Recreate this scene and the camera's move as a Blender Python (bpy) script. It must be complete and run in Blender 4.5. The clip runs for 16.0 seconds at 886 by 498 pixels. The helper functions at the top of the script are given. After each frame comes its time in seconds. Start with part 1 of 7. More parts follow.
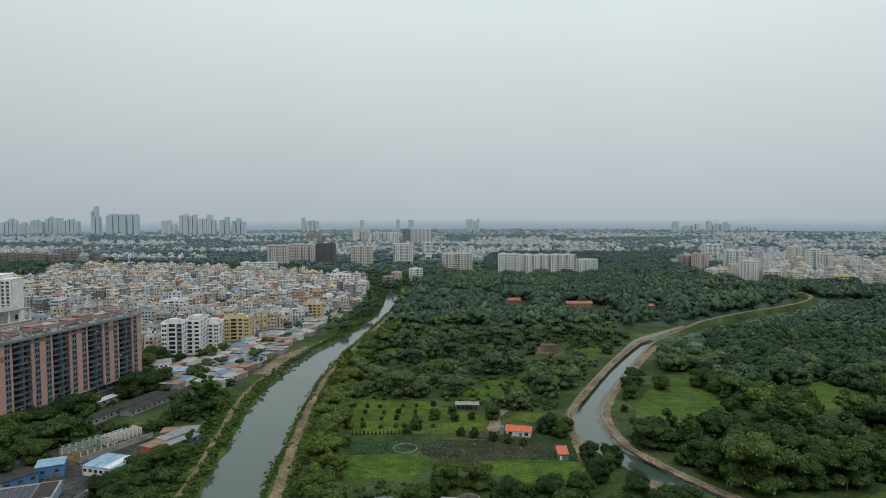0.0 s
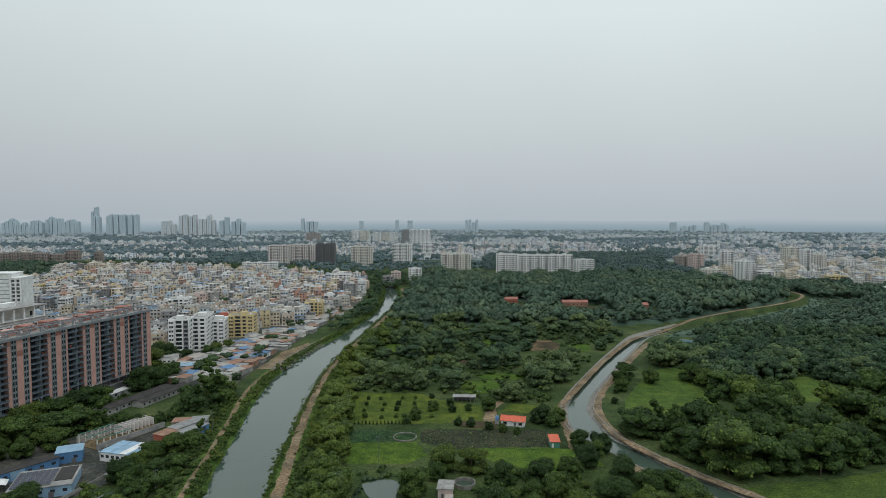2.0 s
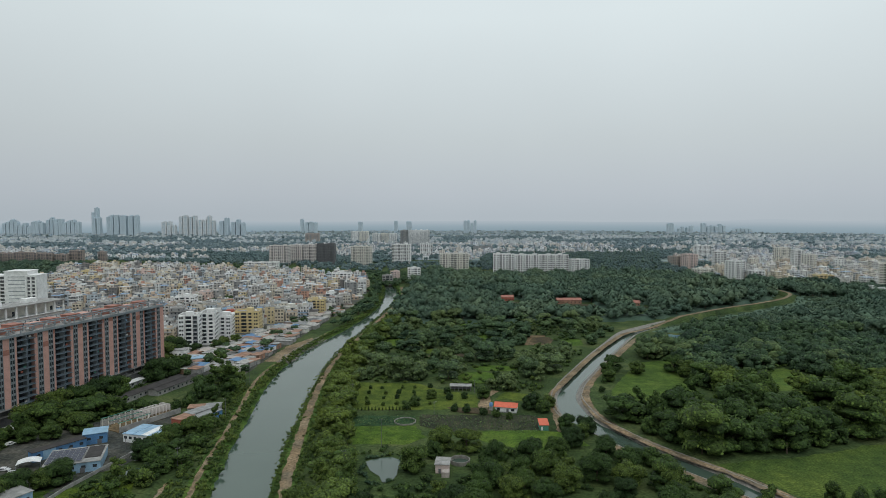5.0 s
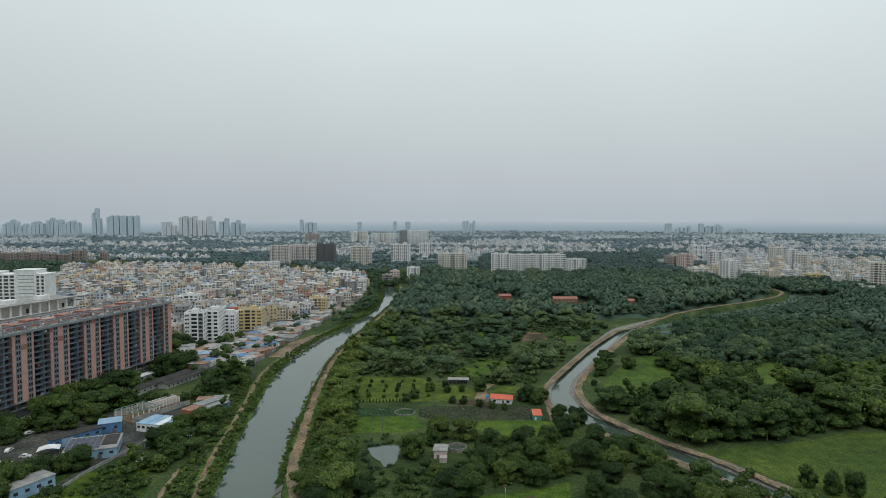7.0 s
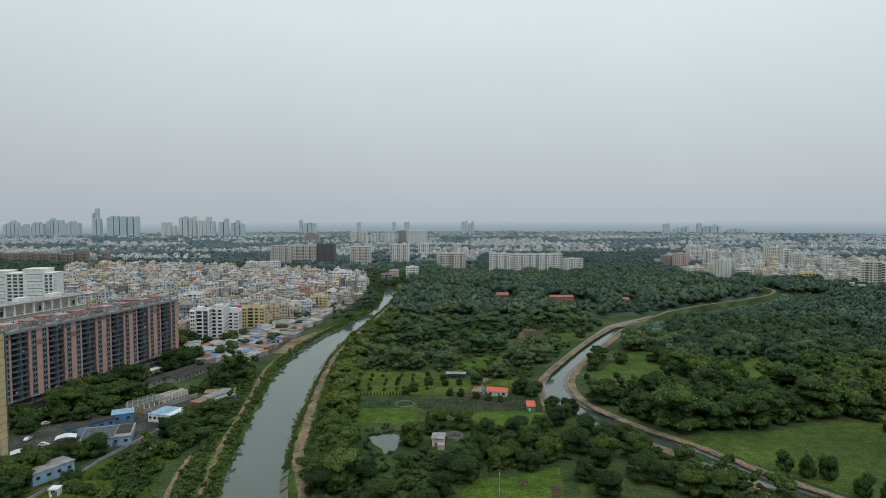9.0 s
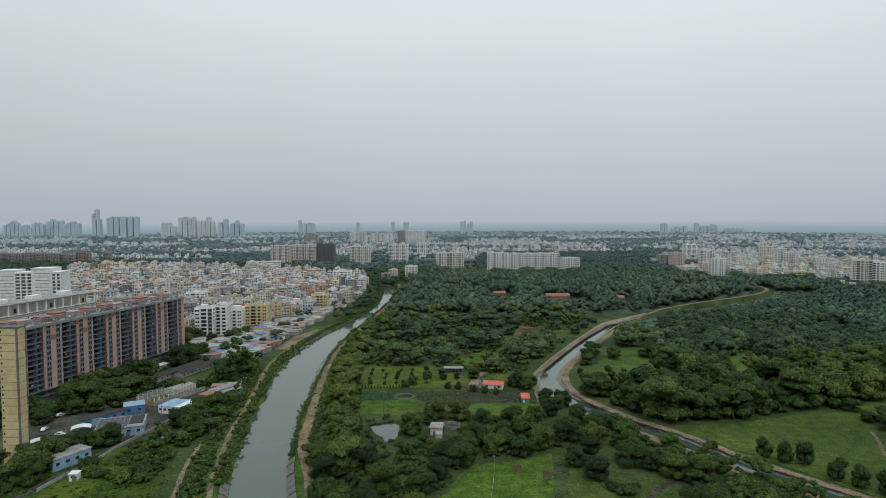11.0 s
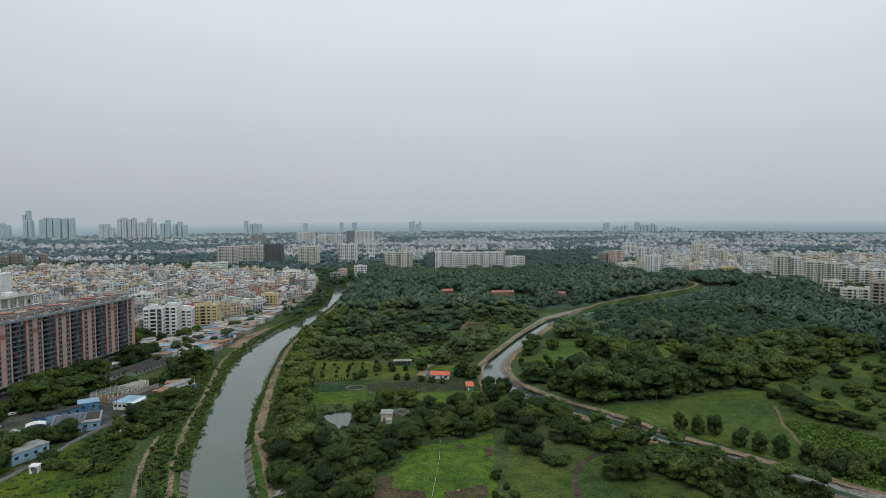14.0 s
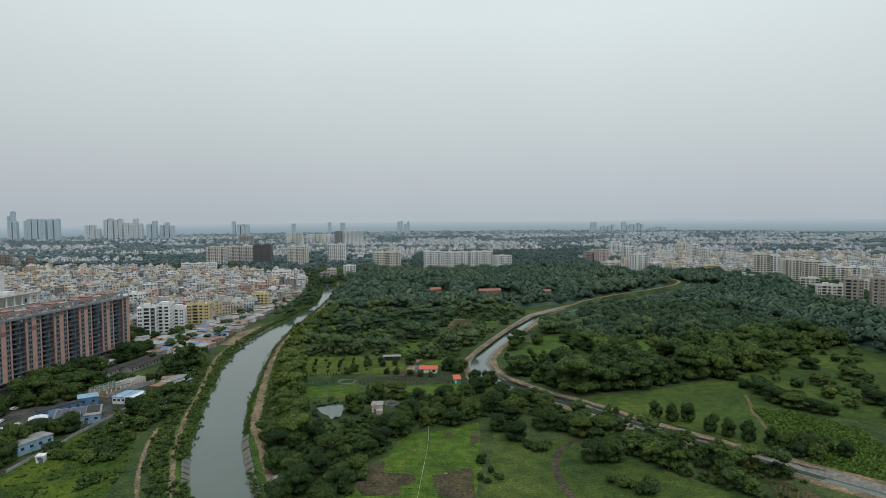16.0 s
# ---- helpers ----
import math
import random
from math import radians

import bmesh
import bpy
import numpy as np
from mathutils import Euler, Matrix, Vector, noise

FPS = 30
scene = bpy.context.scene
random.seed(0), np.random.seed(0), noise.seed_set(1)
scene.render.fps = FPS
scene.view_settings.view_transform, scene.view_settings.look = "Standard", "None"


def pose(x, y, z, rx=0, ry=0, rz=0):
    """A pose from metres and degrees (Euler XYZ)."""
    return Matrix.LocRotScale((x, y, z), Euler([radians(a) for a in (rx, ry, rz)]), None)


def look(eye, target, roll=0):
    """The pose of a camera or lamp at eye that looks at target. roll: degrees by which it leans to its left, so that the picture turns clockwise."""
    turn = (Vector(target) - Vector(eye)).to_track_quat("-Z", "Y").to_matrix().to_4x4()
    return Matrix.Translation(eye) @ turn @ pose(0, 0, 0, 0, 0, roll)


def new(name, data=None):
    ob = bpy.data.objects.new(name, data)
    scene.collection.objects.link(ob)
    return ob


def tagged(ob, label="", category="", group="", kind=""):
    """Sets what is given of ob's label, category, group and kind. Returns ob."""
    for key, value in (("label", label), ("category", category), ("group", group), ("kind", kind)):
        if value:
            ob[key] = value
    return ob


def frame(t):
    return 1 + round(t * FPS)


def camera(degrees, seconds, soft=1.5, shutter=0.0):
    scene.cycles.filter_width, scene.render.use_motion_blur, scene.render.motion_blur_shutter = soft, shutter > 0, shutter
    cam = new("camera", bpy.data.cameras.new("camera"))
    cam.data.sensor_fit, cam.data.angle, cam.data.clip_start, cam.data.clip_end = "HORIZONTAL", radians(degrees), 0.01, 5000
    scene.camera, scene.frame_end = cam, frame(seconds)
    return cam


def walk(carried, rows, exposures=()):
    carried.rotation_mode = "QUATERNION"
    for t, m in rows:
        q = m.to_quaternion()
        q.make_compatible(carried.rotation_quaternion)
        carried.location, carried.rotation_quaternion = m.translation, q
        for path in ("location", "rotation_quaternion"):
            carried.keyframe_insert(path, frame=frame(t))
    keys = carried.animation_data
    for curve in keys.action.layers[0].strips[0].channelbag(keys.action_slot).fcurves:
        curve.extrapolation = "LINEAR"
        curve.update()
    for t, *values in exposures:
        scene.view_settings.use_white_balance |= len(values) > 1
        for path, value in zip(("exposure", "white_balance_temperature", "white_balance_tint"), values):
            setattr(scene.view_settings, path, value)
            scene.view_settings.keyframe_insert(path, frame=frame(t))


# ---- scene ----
cam = camera(72.0, 16.0, 0.52)
# seconds, place of the drone in metres, tilt, roll, turn in degrees
PATH = [
    (0, -1.15, 4.05, 97.48, 86.74, -0.12, -0.34),
    (1, -0.96, -2.63, 97.33, 86.78, -0.09, -0.39),
    (2, -0.83, -9.40, 97.18, 86.82, -0.06, -0.43),
    (3, -0.72, -16.21, 97.05, 86.85, -0.04, -0.47),
    (4, -0.62, -23.02, 96.92, 86.87, -0.03, -0.52),
    (5, -0.49, -29.80, 96.79, 86.90, -0.03, -0.56),
    (6, -0.33, -36.53, 96.67, 86.92, -0.03, -0.61),
    (7, -0.15, -43.19, 96.56, 86.94, -0.05, -0.65),
    (8, 0.07, -49.78, 96.45, 86.95, -0.07, -0.70),
    (9, 0.30, -56.30, 96.35, 86.97, -0.09, -0.74),
    (10, 0.53, -62.76, 96.26, 86.98, -0.13, -0.79),
    (11, 0.72, -69.20, 96.17, 86.98, -0.17, -0.84),
    (11.5, 0.80, -72.41, 96.13, 86.98, -0.19, -0.86),
    (12, 0.85, -75.63, 96.09, 86.99, -0.22, -1.92),
    (12.5, 0.87, -78.86, 96.06, 86.99, -0.25, -3.16),
    (13, 0.86, -82.11, 96.02, 86.99, -0.28, -4.13),
    (13.5, 0.81, -85.37, 95.98, 86.99, -0.31, -4.97),
    (14, 0.71, -88.67, 95.95, 86.98, -0.34, -5.63),
    (14.5, 0.56, -92.00, 95.92, 86.98, -0.37, -6.15),
    (15, 0.34, -95.38, 95.89, 86.98, -0.41, -6.32),
    (15.5, 0.05, -98.81, 95.86, 86.97, -0.45, -6.56),
    (16, -0.33, -102.30, 95.83, 86.97, -0.49, -6.73),
]
walk(cam, [(t, pose(x, y, z, tilt, 0, turn) @ pose(0, 0, 0, 0, 0, roll)) for t, x, y, z, tilt, roll, turn in PATH])

# ---- light ----
world = bpy.data.worlds.new("overcast_sky")
scene.world = world
world.use_nodes = True
wn, wl = world.node_tree.nodes, world.node_tree.links
wn.clear()
w_out = wn.new("ShaderNodeOutputWorld")
w_bg = wn.new("ShaderNodeBackground")
w_sky = wn.new("ShaderNodeTexSky")
w_sky.sky_type, w_sky.sun_disc = "NISHITA", False
w_sky.sun_elevation, w_sky.sun_rotation = radians(62), radians(200)
w_sky.air_density, w_sky.dust_density = 1.6, 6.0
w_co = wn.new("ShaderNodeTexCoord")
w_sep = wn.new("ShaderNodeSeparateXYZ")
w_ramp = wn.new("ShaderNodeValToRGB")
for k, (at, col) in enumerate([(0.0, (0.435, 0.49, 0.535, 1)), (0.035, (0.475, 0.525, 0.57, 1)), (0.12, (0.54, 0.595, 0.62, 1)),
                               (0.30, (0.69, 0.765, 0.785, 1)), (1.0, (0.82, 0.92, 0.955, 1))]):
    e = w_ramp.color_ramp.elements[k] if k < 2 else w_ramp.color_ramp.elements.new(at)
    e.position, e.color = at, col
w_noise = wn.new("ShaderNodeTexNoise")
w_noise.inputs["Scale"].default_value, w_noise.inputs["Detail"].default_value = 2.2, 5.0
w_cloud = wn.new("ShaderNodeMapRange")
w_cloud.inputs["To Min"].default_value, w_cloud.inputs["To Max"].default_value = 0.93, 1.06
w_deck = wn.new("ShaderNodeMix")
w_deck.data_type, w_deck.blend_type = "RGBA", "MULTIPLY"
w_deck.inputs["Factor"].default_value = 1.0
w_side = wn.new("ShaderNodeMapRange")
for k, v in (("From Min", -0.75), ("From Max", 0.0), ("To Min", 0.9), ("To Max", 1.0)):
    w_side.inputs[k].default_value = v
w_thick = wn.new("ShaderNodeMix")
w_thick.data_type, w_thick.blend_type = "RGBA", "MULTIPLY"
w_thick.inputs["Factor"].default_value = 1.0
w_mix = wn.new("ShaderNodeMix")
w_mix.data_type, w_mix.blend_type = "RGBA", "ADD"
w_mix.inputs["Factor"].default_value = 0.006
wl.new(w_co.outputs["Generated"], w_sep.inputs[0])
wl.new(w_co.outputs["Generated"], w_noise.inputs["Vector"])
wl.new(w_sep.outputs["Z"], w_ramp.inputs[0])
wl.new(w_noise.outputs[0], w_cloud.inputs[0])
wl.new(w_ramp.outputs[0], w_deck.inputs[6])
wl.new(w_cloud.outputs[0], w_deck.inputs[7])
wl.new(w_sep.outputs["X"], w_side.inputs[0])
wl.new(w_deck.outputs[2], w_thick.inputs[6])
wl.new(w_side.outputs[0], w_thick.inputs[7])
wl.new(w_thick.outputs[2], w_mix.inputs[6])
wl.new(w_sky.outputs[0], w_mix.inputs[7])
wl.new(w_mix.outputs[2], w_bg.inputs[0])
wl.new(w_bg.outputs[0], w_out.inputs[0])
w_bg.inputs[1].default_value = 1.0

sun = new("sun", bpy.data.lights.new("sun", "SUN"))
sun.data.energy, sun.data.angle, sun.data.color = 0.75, radians(25), (0.97, 0.985, 1.0)
sun.matrix_world = look((0, 0, 300), (-40, 140, 0))


# ---- materials ----
def mat(name, rough=0.9, metal=0.0, spec=0.3):
    m = bpy.data.materials.new(name)
    m.use_nodes = True
    b = m.node_tree.nodes["Principled BSDF"]
    b.inputs["Roughness"].default_value, b.inputs["Metallic"].default_value = rough, metal
    b.inputs["Specular IOR Level"].default_value = spec
    return m, m.node_tree.nodes, m.node_tree.links, b


def ramp(nodes, stops, constant=False):
    r = nodes.new("ShaderNodeValToRGB")
    r.color_ramp.interpolation = "CONSTANT" if constant else "LINEAR"
    for k, (at, col) in enumerate(stops):
        e = r.color_ramp.elements[k] if k < 2 else r.color_ramp.elements.new(at)
        e.position, e.color = at, (*col, 1)
    return r


def noise_node(nodes, links, scale, detail=4.0, space="Object"):
    co = nodes.new("ShaderNodeTexCoord")
    n = nodes.new("ShaderNodeTexNoise")
    n.inputs["Scale"].default_value, n.inputs["Detail"].default_value = scale, detail
    links.new(co.outputs[space], n.inputs["Vector"])
    return n


def blend(nodes, links, a, b, factor, kind="MIX"):
    m = nodes.new("ShaderNodeMix")
    m.data_type, m.blend_type = "RGBA", kind
    for sock, val in ((0, factor), (6, a), (7, b)):
        if isinstance(val, (int, float)):
            m.inputs[sock].default_value = val
        elif isinstance(val, tuple):
            m.inputs[sock].default_value = (*val, 1)
        else:
            links.new(val, m.inputs[sock])
    return m.outputs[2]


def bump(nodes, links, bsdf, height, strength=0.3, distance=0.1):
    b = nodes.new("ShaderNodeBump")
    b.inputs["Strength"].default_value, b.inputs["Distance"].default_value = strength, distance
    links.new(height, b.inputs["Height"])
    links.new(b.outputs[0], bsdf.inputs["Normal"])


def earth(name, lo, mid, hi, patch=0.03, grain=0.6, rough=0.95):
    """Soil, grass or tracks: a broad patchiness and a fine grain."""
    m, n, l, b = mat(name, rough, spec=0.1)
    big = noise_node(n, l, patch, 6.0)
    r = ramp(n, [(0.3, lo), (0.5, mid), (0.72, hi)])
    l.new(big.outputs[0], r.inputs[0])
    small = noise_node(n, l, grain, 5.0)
    g = ramp(n, [(0.3, (0.5, 0.52, 0.5)), (0.7, (1.4, 1.4, 1.4))])
    l.new(small.outputs[0], g.inputs[0])
    middle = noise_node(n, l, grain * 0.16, 4.0)
    q = ramp(n, [(0.34, (0.72, 0.78, 0.8)), (0.64, (1.26, 1.2, 1.1))])
    l.new(middle.outputs[0], q.inputs[0])
    both = blend(n, l, g.outputs[0], q.outputs[0], 1.0, "MULTIPLY")
    l.new(blend(n, l, r.outputs[0], both, 1.0, "MULTIPLY"), b.inputs["Base Color"])
    bump(n, l, b, small.outputs[0], 0.5, 0.4)
    return m


def foliage(name, dark, mid, light, by="object", tuft=0.0, even=False):
    """Leaves whose tone differs from tree to tree and from clump to clump; tuft: the fineness of the speckle that
    paints shaded gaps on rounded tufts.
    """
    m, n, l, b = mat(name, 0.75, spec=0.15)
    if by == "object":
        src = n.new("ShaderNodeObjectInfo").outputs["Random"]
    else:
        at = n.new("ShaderNodeAttribute")
        at.attribute_name = "tint"
        src = at.outputs["Fac"]
    r = ramp(n, [(0.05, dark), (0.5, mid), (0.95, light)])
    l.new(src, r.inputs[0])
    geo = n.new("ShaderNodeNewGeometry")
    g = ramp(n, [(0.0, (0.8, 0.82, 0.83)), (1.0, (1.22, 1.2, 1.14))] if even else [(0.0, (0.6, 0.63, 0.62)), (0.7, (1.06, 1.07, 1.03)), (1.0, (1.5, 1.46, 1.26))])
    l.new(geo.outputs["Random Per Island"], g.inputs[0])
    col = blend(n, l, r.outputs[0], g.outputs[0], 1.0, "MULTIPLY")
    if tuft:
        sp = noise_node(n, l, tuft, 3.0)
        # Low stop paints dark leaf gaps on near tufts; far ones stay flatter.
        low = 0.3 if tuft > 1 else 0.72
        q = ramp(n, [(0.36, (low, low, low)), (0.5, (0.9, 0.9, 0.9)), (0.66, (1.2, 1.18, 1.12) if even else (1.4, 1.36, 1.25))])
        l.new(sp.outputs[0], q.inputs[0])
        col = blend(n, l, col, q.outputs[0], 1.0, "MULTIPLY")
        bump(n, l, b, sp.outputs[0], 0.9, 0.6)
    l.new(col, b.inputs["Base Color"])
    return m


def paint(name, col, rough=0.8, stain=0.35, metal=0.0, scale=0.35, spec=0.3):
    """Painted or bare plaster, sheet and concrete with streaks and grime."""
    m, n, l, b = mat(name, rough, metal, spec)
    a = noise_node(n, l, scale, 6.0)
    r = ramp(n, [(0.3, tuple(c * (1 - stain) for c in col)), (0.62, col)])
    l.new(a.outputs[0], r.inputs[0])
    f = noise_node(n, l, scale * 9, 3.0)
    g = ramp(n, [(0.3, (0.86, 0.86, 0.86)), (0.7, (1.08, 1.08, 1.08))])
    l.new(f.outputs[0], g.inputs[0])
    l.new(blend(n, l, r.outputs[0], g.outputs[0], 1.0, "MULTIPLY"), b.inputs["Base Color"])
    bump(n, l, b, f.outputs[0], 0.15, 0.05)
    return m


def plaster(name, cols, by="object"):
    """House plaster in one of several colours, taken house by house."""
    m, n, l, b = mat(name, 0.85, spec=0.2)
    if by == "object":
        src = n.new("ShaderNodeObjectInfo").outputs["Random"]
    else:
        at = n.new("ShaderNodeAttribute")
        at.attribute_name = "tint"
        src = at.outputs["Fac"]
    r = ramp(n, [(k / len(cols), c) for k, c in enumerate(cols)], True)
    l.new(src, r.inputs[0])
    a = noise_node(n, l, 0.25, 6.0)
    g = ramp(n, [(0.3, (0.66, 0.65, 0.63)), (0.6, (1.0, 1.0, 1.0))])
    l.new(a.outputs[0], g.inputs[0])
    l.new(blend(n, l, r.outputs[0], g.outputs[0], 1.0, "MULTIPLY"), b.inputs["Base Color"])
    return m


M_GROUND = earth("scrub_ground", (0.028, 0.046, 0.018), (0.047, 0.073, 0.026), (0.085, 0.102, 0.042), 0.03, 0.8)
M_GRASS = earth("meadow_grass", (0.04, 0.078, 0.014), (0.064, 0.112, 0.018), (0.092, 0.13, 0.026), 0.05, 1.3)
M_PASTURE = earth("pasture_grass", (0.034, 0.06, 0.017), (0.054, 0.082, 0.02), (0.088, 0.11, 0.03), 0.03, 1.2)
M_MEADOW = earth("meadow_turf", (0.034, 0.058, 0.016), (0.051, 0.083, 0.02), (0.084, 0.116, 0.025), 0.025, 1.3)
M_BRIGHT = earth("bright_crop", (0.044, 0.082, 0.015), (0.066, 0.115, 0.018), (0.09, 0.135, 0.024), 0.06, 1.5)
M_LIME = earth("lime_weeds", (0.045, 0.07, 0.016), (0.075, 0.105, 0.02), (0.11, 0.135, 0.026), 0.05, 1.5)
M_RANK = earth("rank_weeds", (0.02, 0.04, 0.01), (0.042, 0.074, 0.012), (0.105, 0.14, 0.017), 0.05, 1.5)
M_CROP = earth("dark_crop", (0.022, 0.052, 0.024), (0.03, 0.068, 0.03), (0.04, 0.08, 0.034), 0.08, 0.9)
M_SOIL = earth("ploughed_soil", (0.05, 0.043, 0.027), (0.07, 0.056, 0.036), (0.096, 0.076, 0.048), 0.08, 0.9)
M_GLADE = earth("glade_grass", (0.045, 0.08, 0.019), (0.064, 0.105, 0.022), (0.085, 0.122, 0.028), 0.05, 1.3)
M_PLOT = earth("dark_plot_soil", (0.03, 0.034, 0.022), (0.042, 0.046, 0.03), (0.06, 0.058, 0.04), 0.08, 0.9)
M_CLAY = earth("bare_clay", (0.09, 0.066, 0.04), (0.13, 0.094, 0.058), (0.17, 0.13, 0.085), 0.08, 0.9)
M_DIRT = earth("dirt_track", (0.135, 0.10, 0.066), (0.195, 0.145, 0.097), (0.25, 0.195, 0.14), 0.07, 0.8)
M_TRACK = earth("dark_track", (0.042, 0.037, 0.028), (0.06, 0.051, 0.038), (0.085, 0.071, 0.052), 0.1, 0.9)
M_YARD = earth("yard_concrete", (0.042, 0.045, 0.04), (0.068, 0.068, 0.062), (0.11, 0.106, 0.098), 0.09, 0.8)
M_BANK = earth("bank_weeds", (0.03, 0.06, 0.015), (0.055, 0.10, 0.022), (0.09, 0.125, 0.035), 0.08, 0.6)
M_TOWN = earth("town_ground", (0.05, 0.055, 0.04), (0.10, 0.098, 0.088), (0.16, 0.152, 0.14), 0.05, 0.3)
# Grey-blue ground colour holds the haze lying over the far plain.
M_FARGROUND = earth("hazed_far_land", (0.13, 0.172, 0.18), (0.155, 0.198, 0.205), (0.18, 0.218, 0.222), 0.006, 0.02)

M_WATER, _n, _l, _b = mat("canal_water", 0.09, spec=0.5)
_w = noise_node(_n, _l, 0.02, 4.0)
_r = ramp(_n, [(0.3, (0.046, 0.074, 0.056)), (0.7, (0.062, 0.09, 0.07))])
_l.new(_w.outputs[0], _r.inputs[0])
_l.new(_r.outputs[0], _b.inputs["Base Color"])
_w2 = noise_node(_n, _l, 1.1, 4.0)
bump(_n, _l, _b, _w2.outputs[0], 0.07, 0.1)

# Tufts are darker than their leaves: the crown's inner shade is painted in.
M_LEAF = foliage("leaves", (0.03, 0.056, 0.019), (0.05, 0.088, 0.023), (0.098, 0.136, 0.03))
# Wood set carries extra blue for the haze over the middle woods.
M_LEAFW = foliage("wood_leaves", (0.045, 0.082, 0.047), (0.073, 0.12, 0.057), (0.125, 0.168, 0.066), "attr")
M_TUFT = foliage("shaded_leaf_tufts", (0.019, 0.037, 0.013), (0.031, 0.058, 0.017), (0.056, 0.085, 0.022), "object", 1.7)
M_TUFTW = foliage("shaded_wood_tufts", (0.03, 0.058, 0.037), (0.051, 0.088, 0.045), (0.088, 0.124, 0.052), "attr", 1.3)
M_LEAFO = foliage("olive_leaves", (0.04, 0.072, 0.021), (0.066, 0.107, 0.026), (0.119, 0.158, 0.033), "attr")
M_TUFTO = foliage("shaded_olive_tufts", (0.027, 0.052, 0.016), (0.044, 0.077, 0.021), (0.075, 0.107, 0.025), "attr", 1.3)
# Greens paled and blued step by step: distance haze sits in the base colour.
M_TUFTM = foliage("hazed_wood_tufts", (0.05, 0.09, 0.067), (0.073, 0.119, 0.082), (0.104, 0.149, 0.092), "attr", 1.0, True)
M_TUFTD = foliage("hazed_distant_tufts", (0.13, 0.18, 0.205), (0.151, 0.204, 0.23), (0.176, 0.227, 0.248), "attr", 0.3, True)
M_TUFTS = foliage("hazed_suburb_tufts", (0.082, 0.126, 0.136), (0.099, 0.146, 0.154), (0.12, 0.166, 0.17), "attr", 0.3, True)
M_TUFTH = foliage("hazed_horizon_tufts", (0.2, 0.245, 0.265), (0.225, 0.27, 0.29), (0.25, 0.295, 0.31), "attr", 0.1, True)
M_BARK = paint("bark", (0.12, 0.09, 0.065), 0.95, 0.5, scale=1.5)

WALL_COLS = [(0.64, 0.63, 0.59), (0.62, 0.54, 0.42), (0.50, 0.50, 0.48), (0.66, 0.64, 0.60), (0.58, 0.45, 0.34), (0.36, 0.355, 0.34), (0.68, 0.67, 0.65), (0.63, 0.52, 0.40), (0.60, 0.57, 0.50),
             (0.58, 0.48, 0.30), (0.47, 0.53, 0.57), (0.62, 0.48, 0.43), (0.28, 0.28, 0.28), (0.67, 0.68, 0.68), (0.50, 0.29, 0.22), (0.58, 0.55, 0.48), (0.22, 0.215, 0.21), (0.66, 0.60, 0.50), (0.48, 0.46, 0.43)]
# Whites cooled and greyed for the haze over the far town.
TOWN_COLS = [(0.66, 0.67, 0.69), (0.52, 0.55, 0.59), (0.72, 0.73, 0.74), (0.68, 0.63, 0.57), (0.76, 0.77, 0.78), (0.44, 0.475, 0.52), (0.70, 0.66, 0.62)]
M_HOUSE = plaster("house_plaster", WALL_COLS)
M_HOUSES = plaster("town_plaster", WALL_COLS, "attr")
M_FARTOWN = plaster("far_haze_plaster", TOWN_COLS, "attr")
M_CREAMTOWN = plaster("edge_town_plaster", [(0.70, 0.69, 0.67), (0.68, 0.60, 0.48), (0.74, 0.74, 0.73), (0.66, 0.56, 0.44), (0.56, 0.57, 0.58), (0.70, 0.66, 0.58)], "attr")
# Two farther towns, plaster colours stepped towards the haze.
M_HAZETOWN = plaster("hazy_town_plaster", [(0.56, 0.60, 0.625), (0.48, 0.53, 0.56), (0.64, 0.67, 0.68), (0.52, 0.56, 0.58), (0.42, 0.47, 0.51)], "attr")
M_PALETOWN = plaster("horizon_haze_plaster", [(0.35, 0.425, 0.47), (0.39, 0.46, 0.50), (0.44, 0.50, 0.535), (0.32, 0.39, 0.435)], "attr")
M_ROOF = plaster("flat_roof", [(0.42, 0.42, 0.41), (0.52, 0.51, 0.49), (0.34, 0.33, 0.31), (0.56, 0.56, 0.55), (0.42, 0.36, 0.30), (0.30, 0.42, 0.56), (0.46, 0.45, 0.44), (0.26, 0.26, 0.26)])
M_ROOFS = plaster("town_roof", [(0.42, 0.41, 0.39), (0.52, 0.50, 0.47), (0.34, 0.33, 0.32), (0.56, 0.56, 0.56), (0.42, 0.36, 0.31), (0.26, 0.38, 0.54), (0.24, 0.24, 0.24), (0.48, 0.49, 0.5)], "attr")
M_WHITE = paint("white_paint", (0.78, 0.78, 0.765), 0.7, 0.22)
M_CREAM = paint("cream_paint", (0.70, 0.675, 0.61), 0.75, 0.25)
M_YELLOW = paint("yellow_paint", (0.62, 0.50, 0.27), 0.75, 0.2)
M_PINK = paint("salmon_render", (0.53, 0.31, 0.26), 0.8, 0.16)
M_PALEPINK = paint("pale_pink_render", (0.62, 0.50, 0.46), 0.8, 0.2)
M_BRICKRED = paint("red_render", (0.45, 0.13, 0.09), 0.8, 0.25)
M_STEEL = paint("grey_steel", (0.27, 0.30, 0.32), 0.55, 0.25, 0.3)
M_CONC = paint("bare_concrete", (0.33, 0.325, 0.31), 0.9, 0.45)
M_DARKC = paint("dark_concrete", (0.16, 0.16, 0.165), 0.9, 0.4)
M_TILE = paint("orange_roof_sheet", (0.60, 0.135, 0.075), 0.6, 0.18, scale=0.5)
M_RUST = paint("rusty_sheet", (0.36, 0.21, 0.145), 0.8, 0.45)
M_DULLRED = paint("dull_red_tiles", (0.37, 0.17, 0.13), 0.8, 0.35)
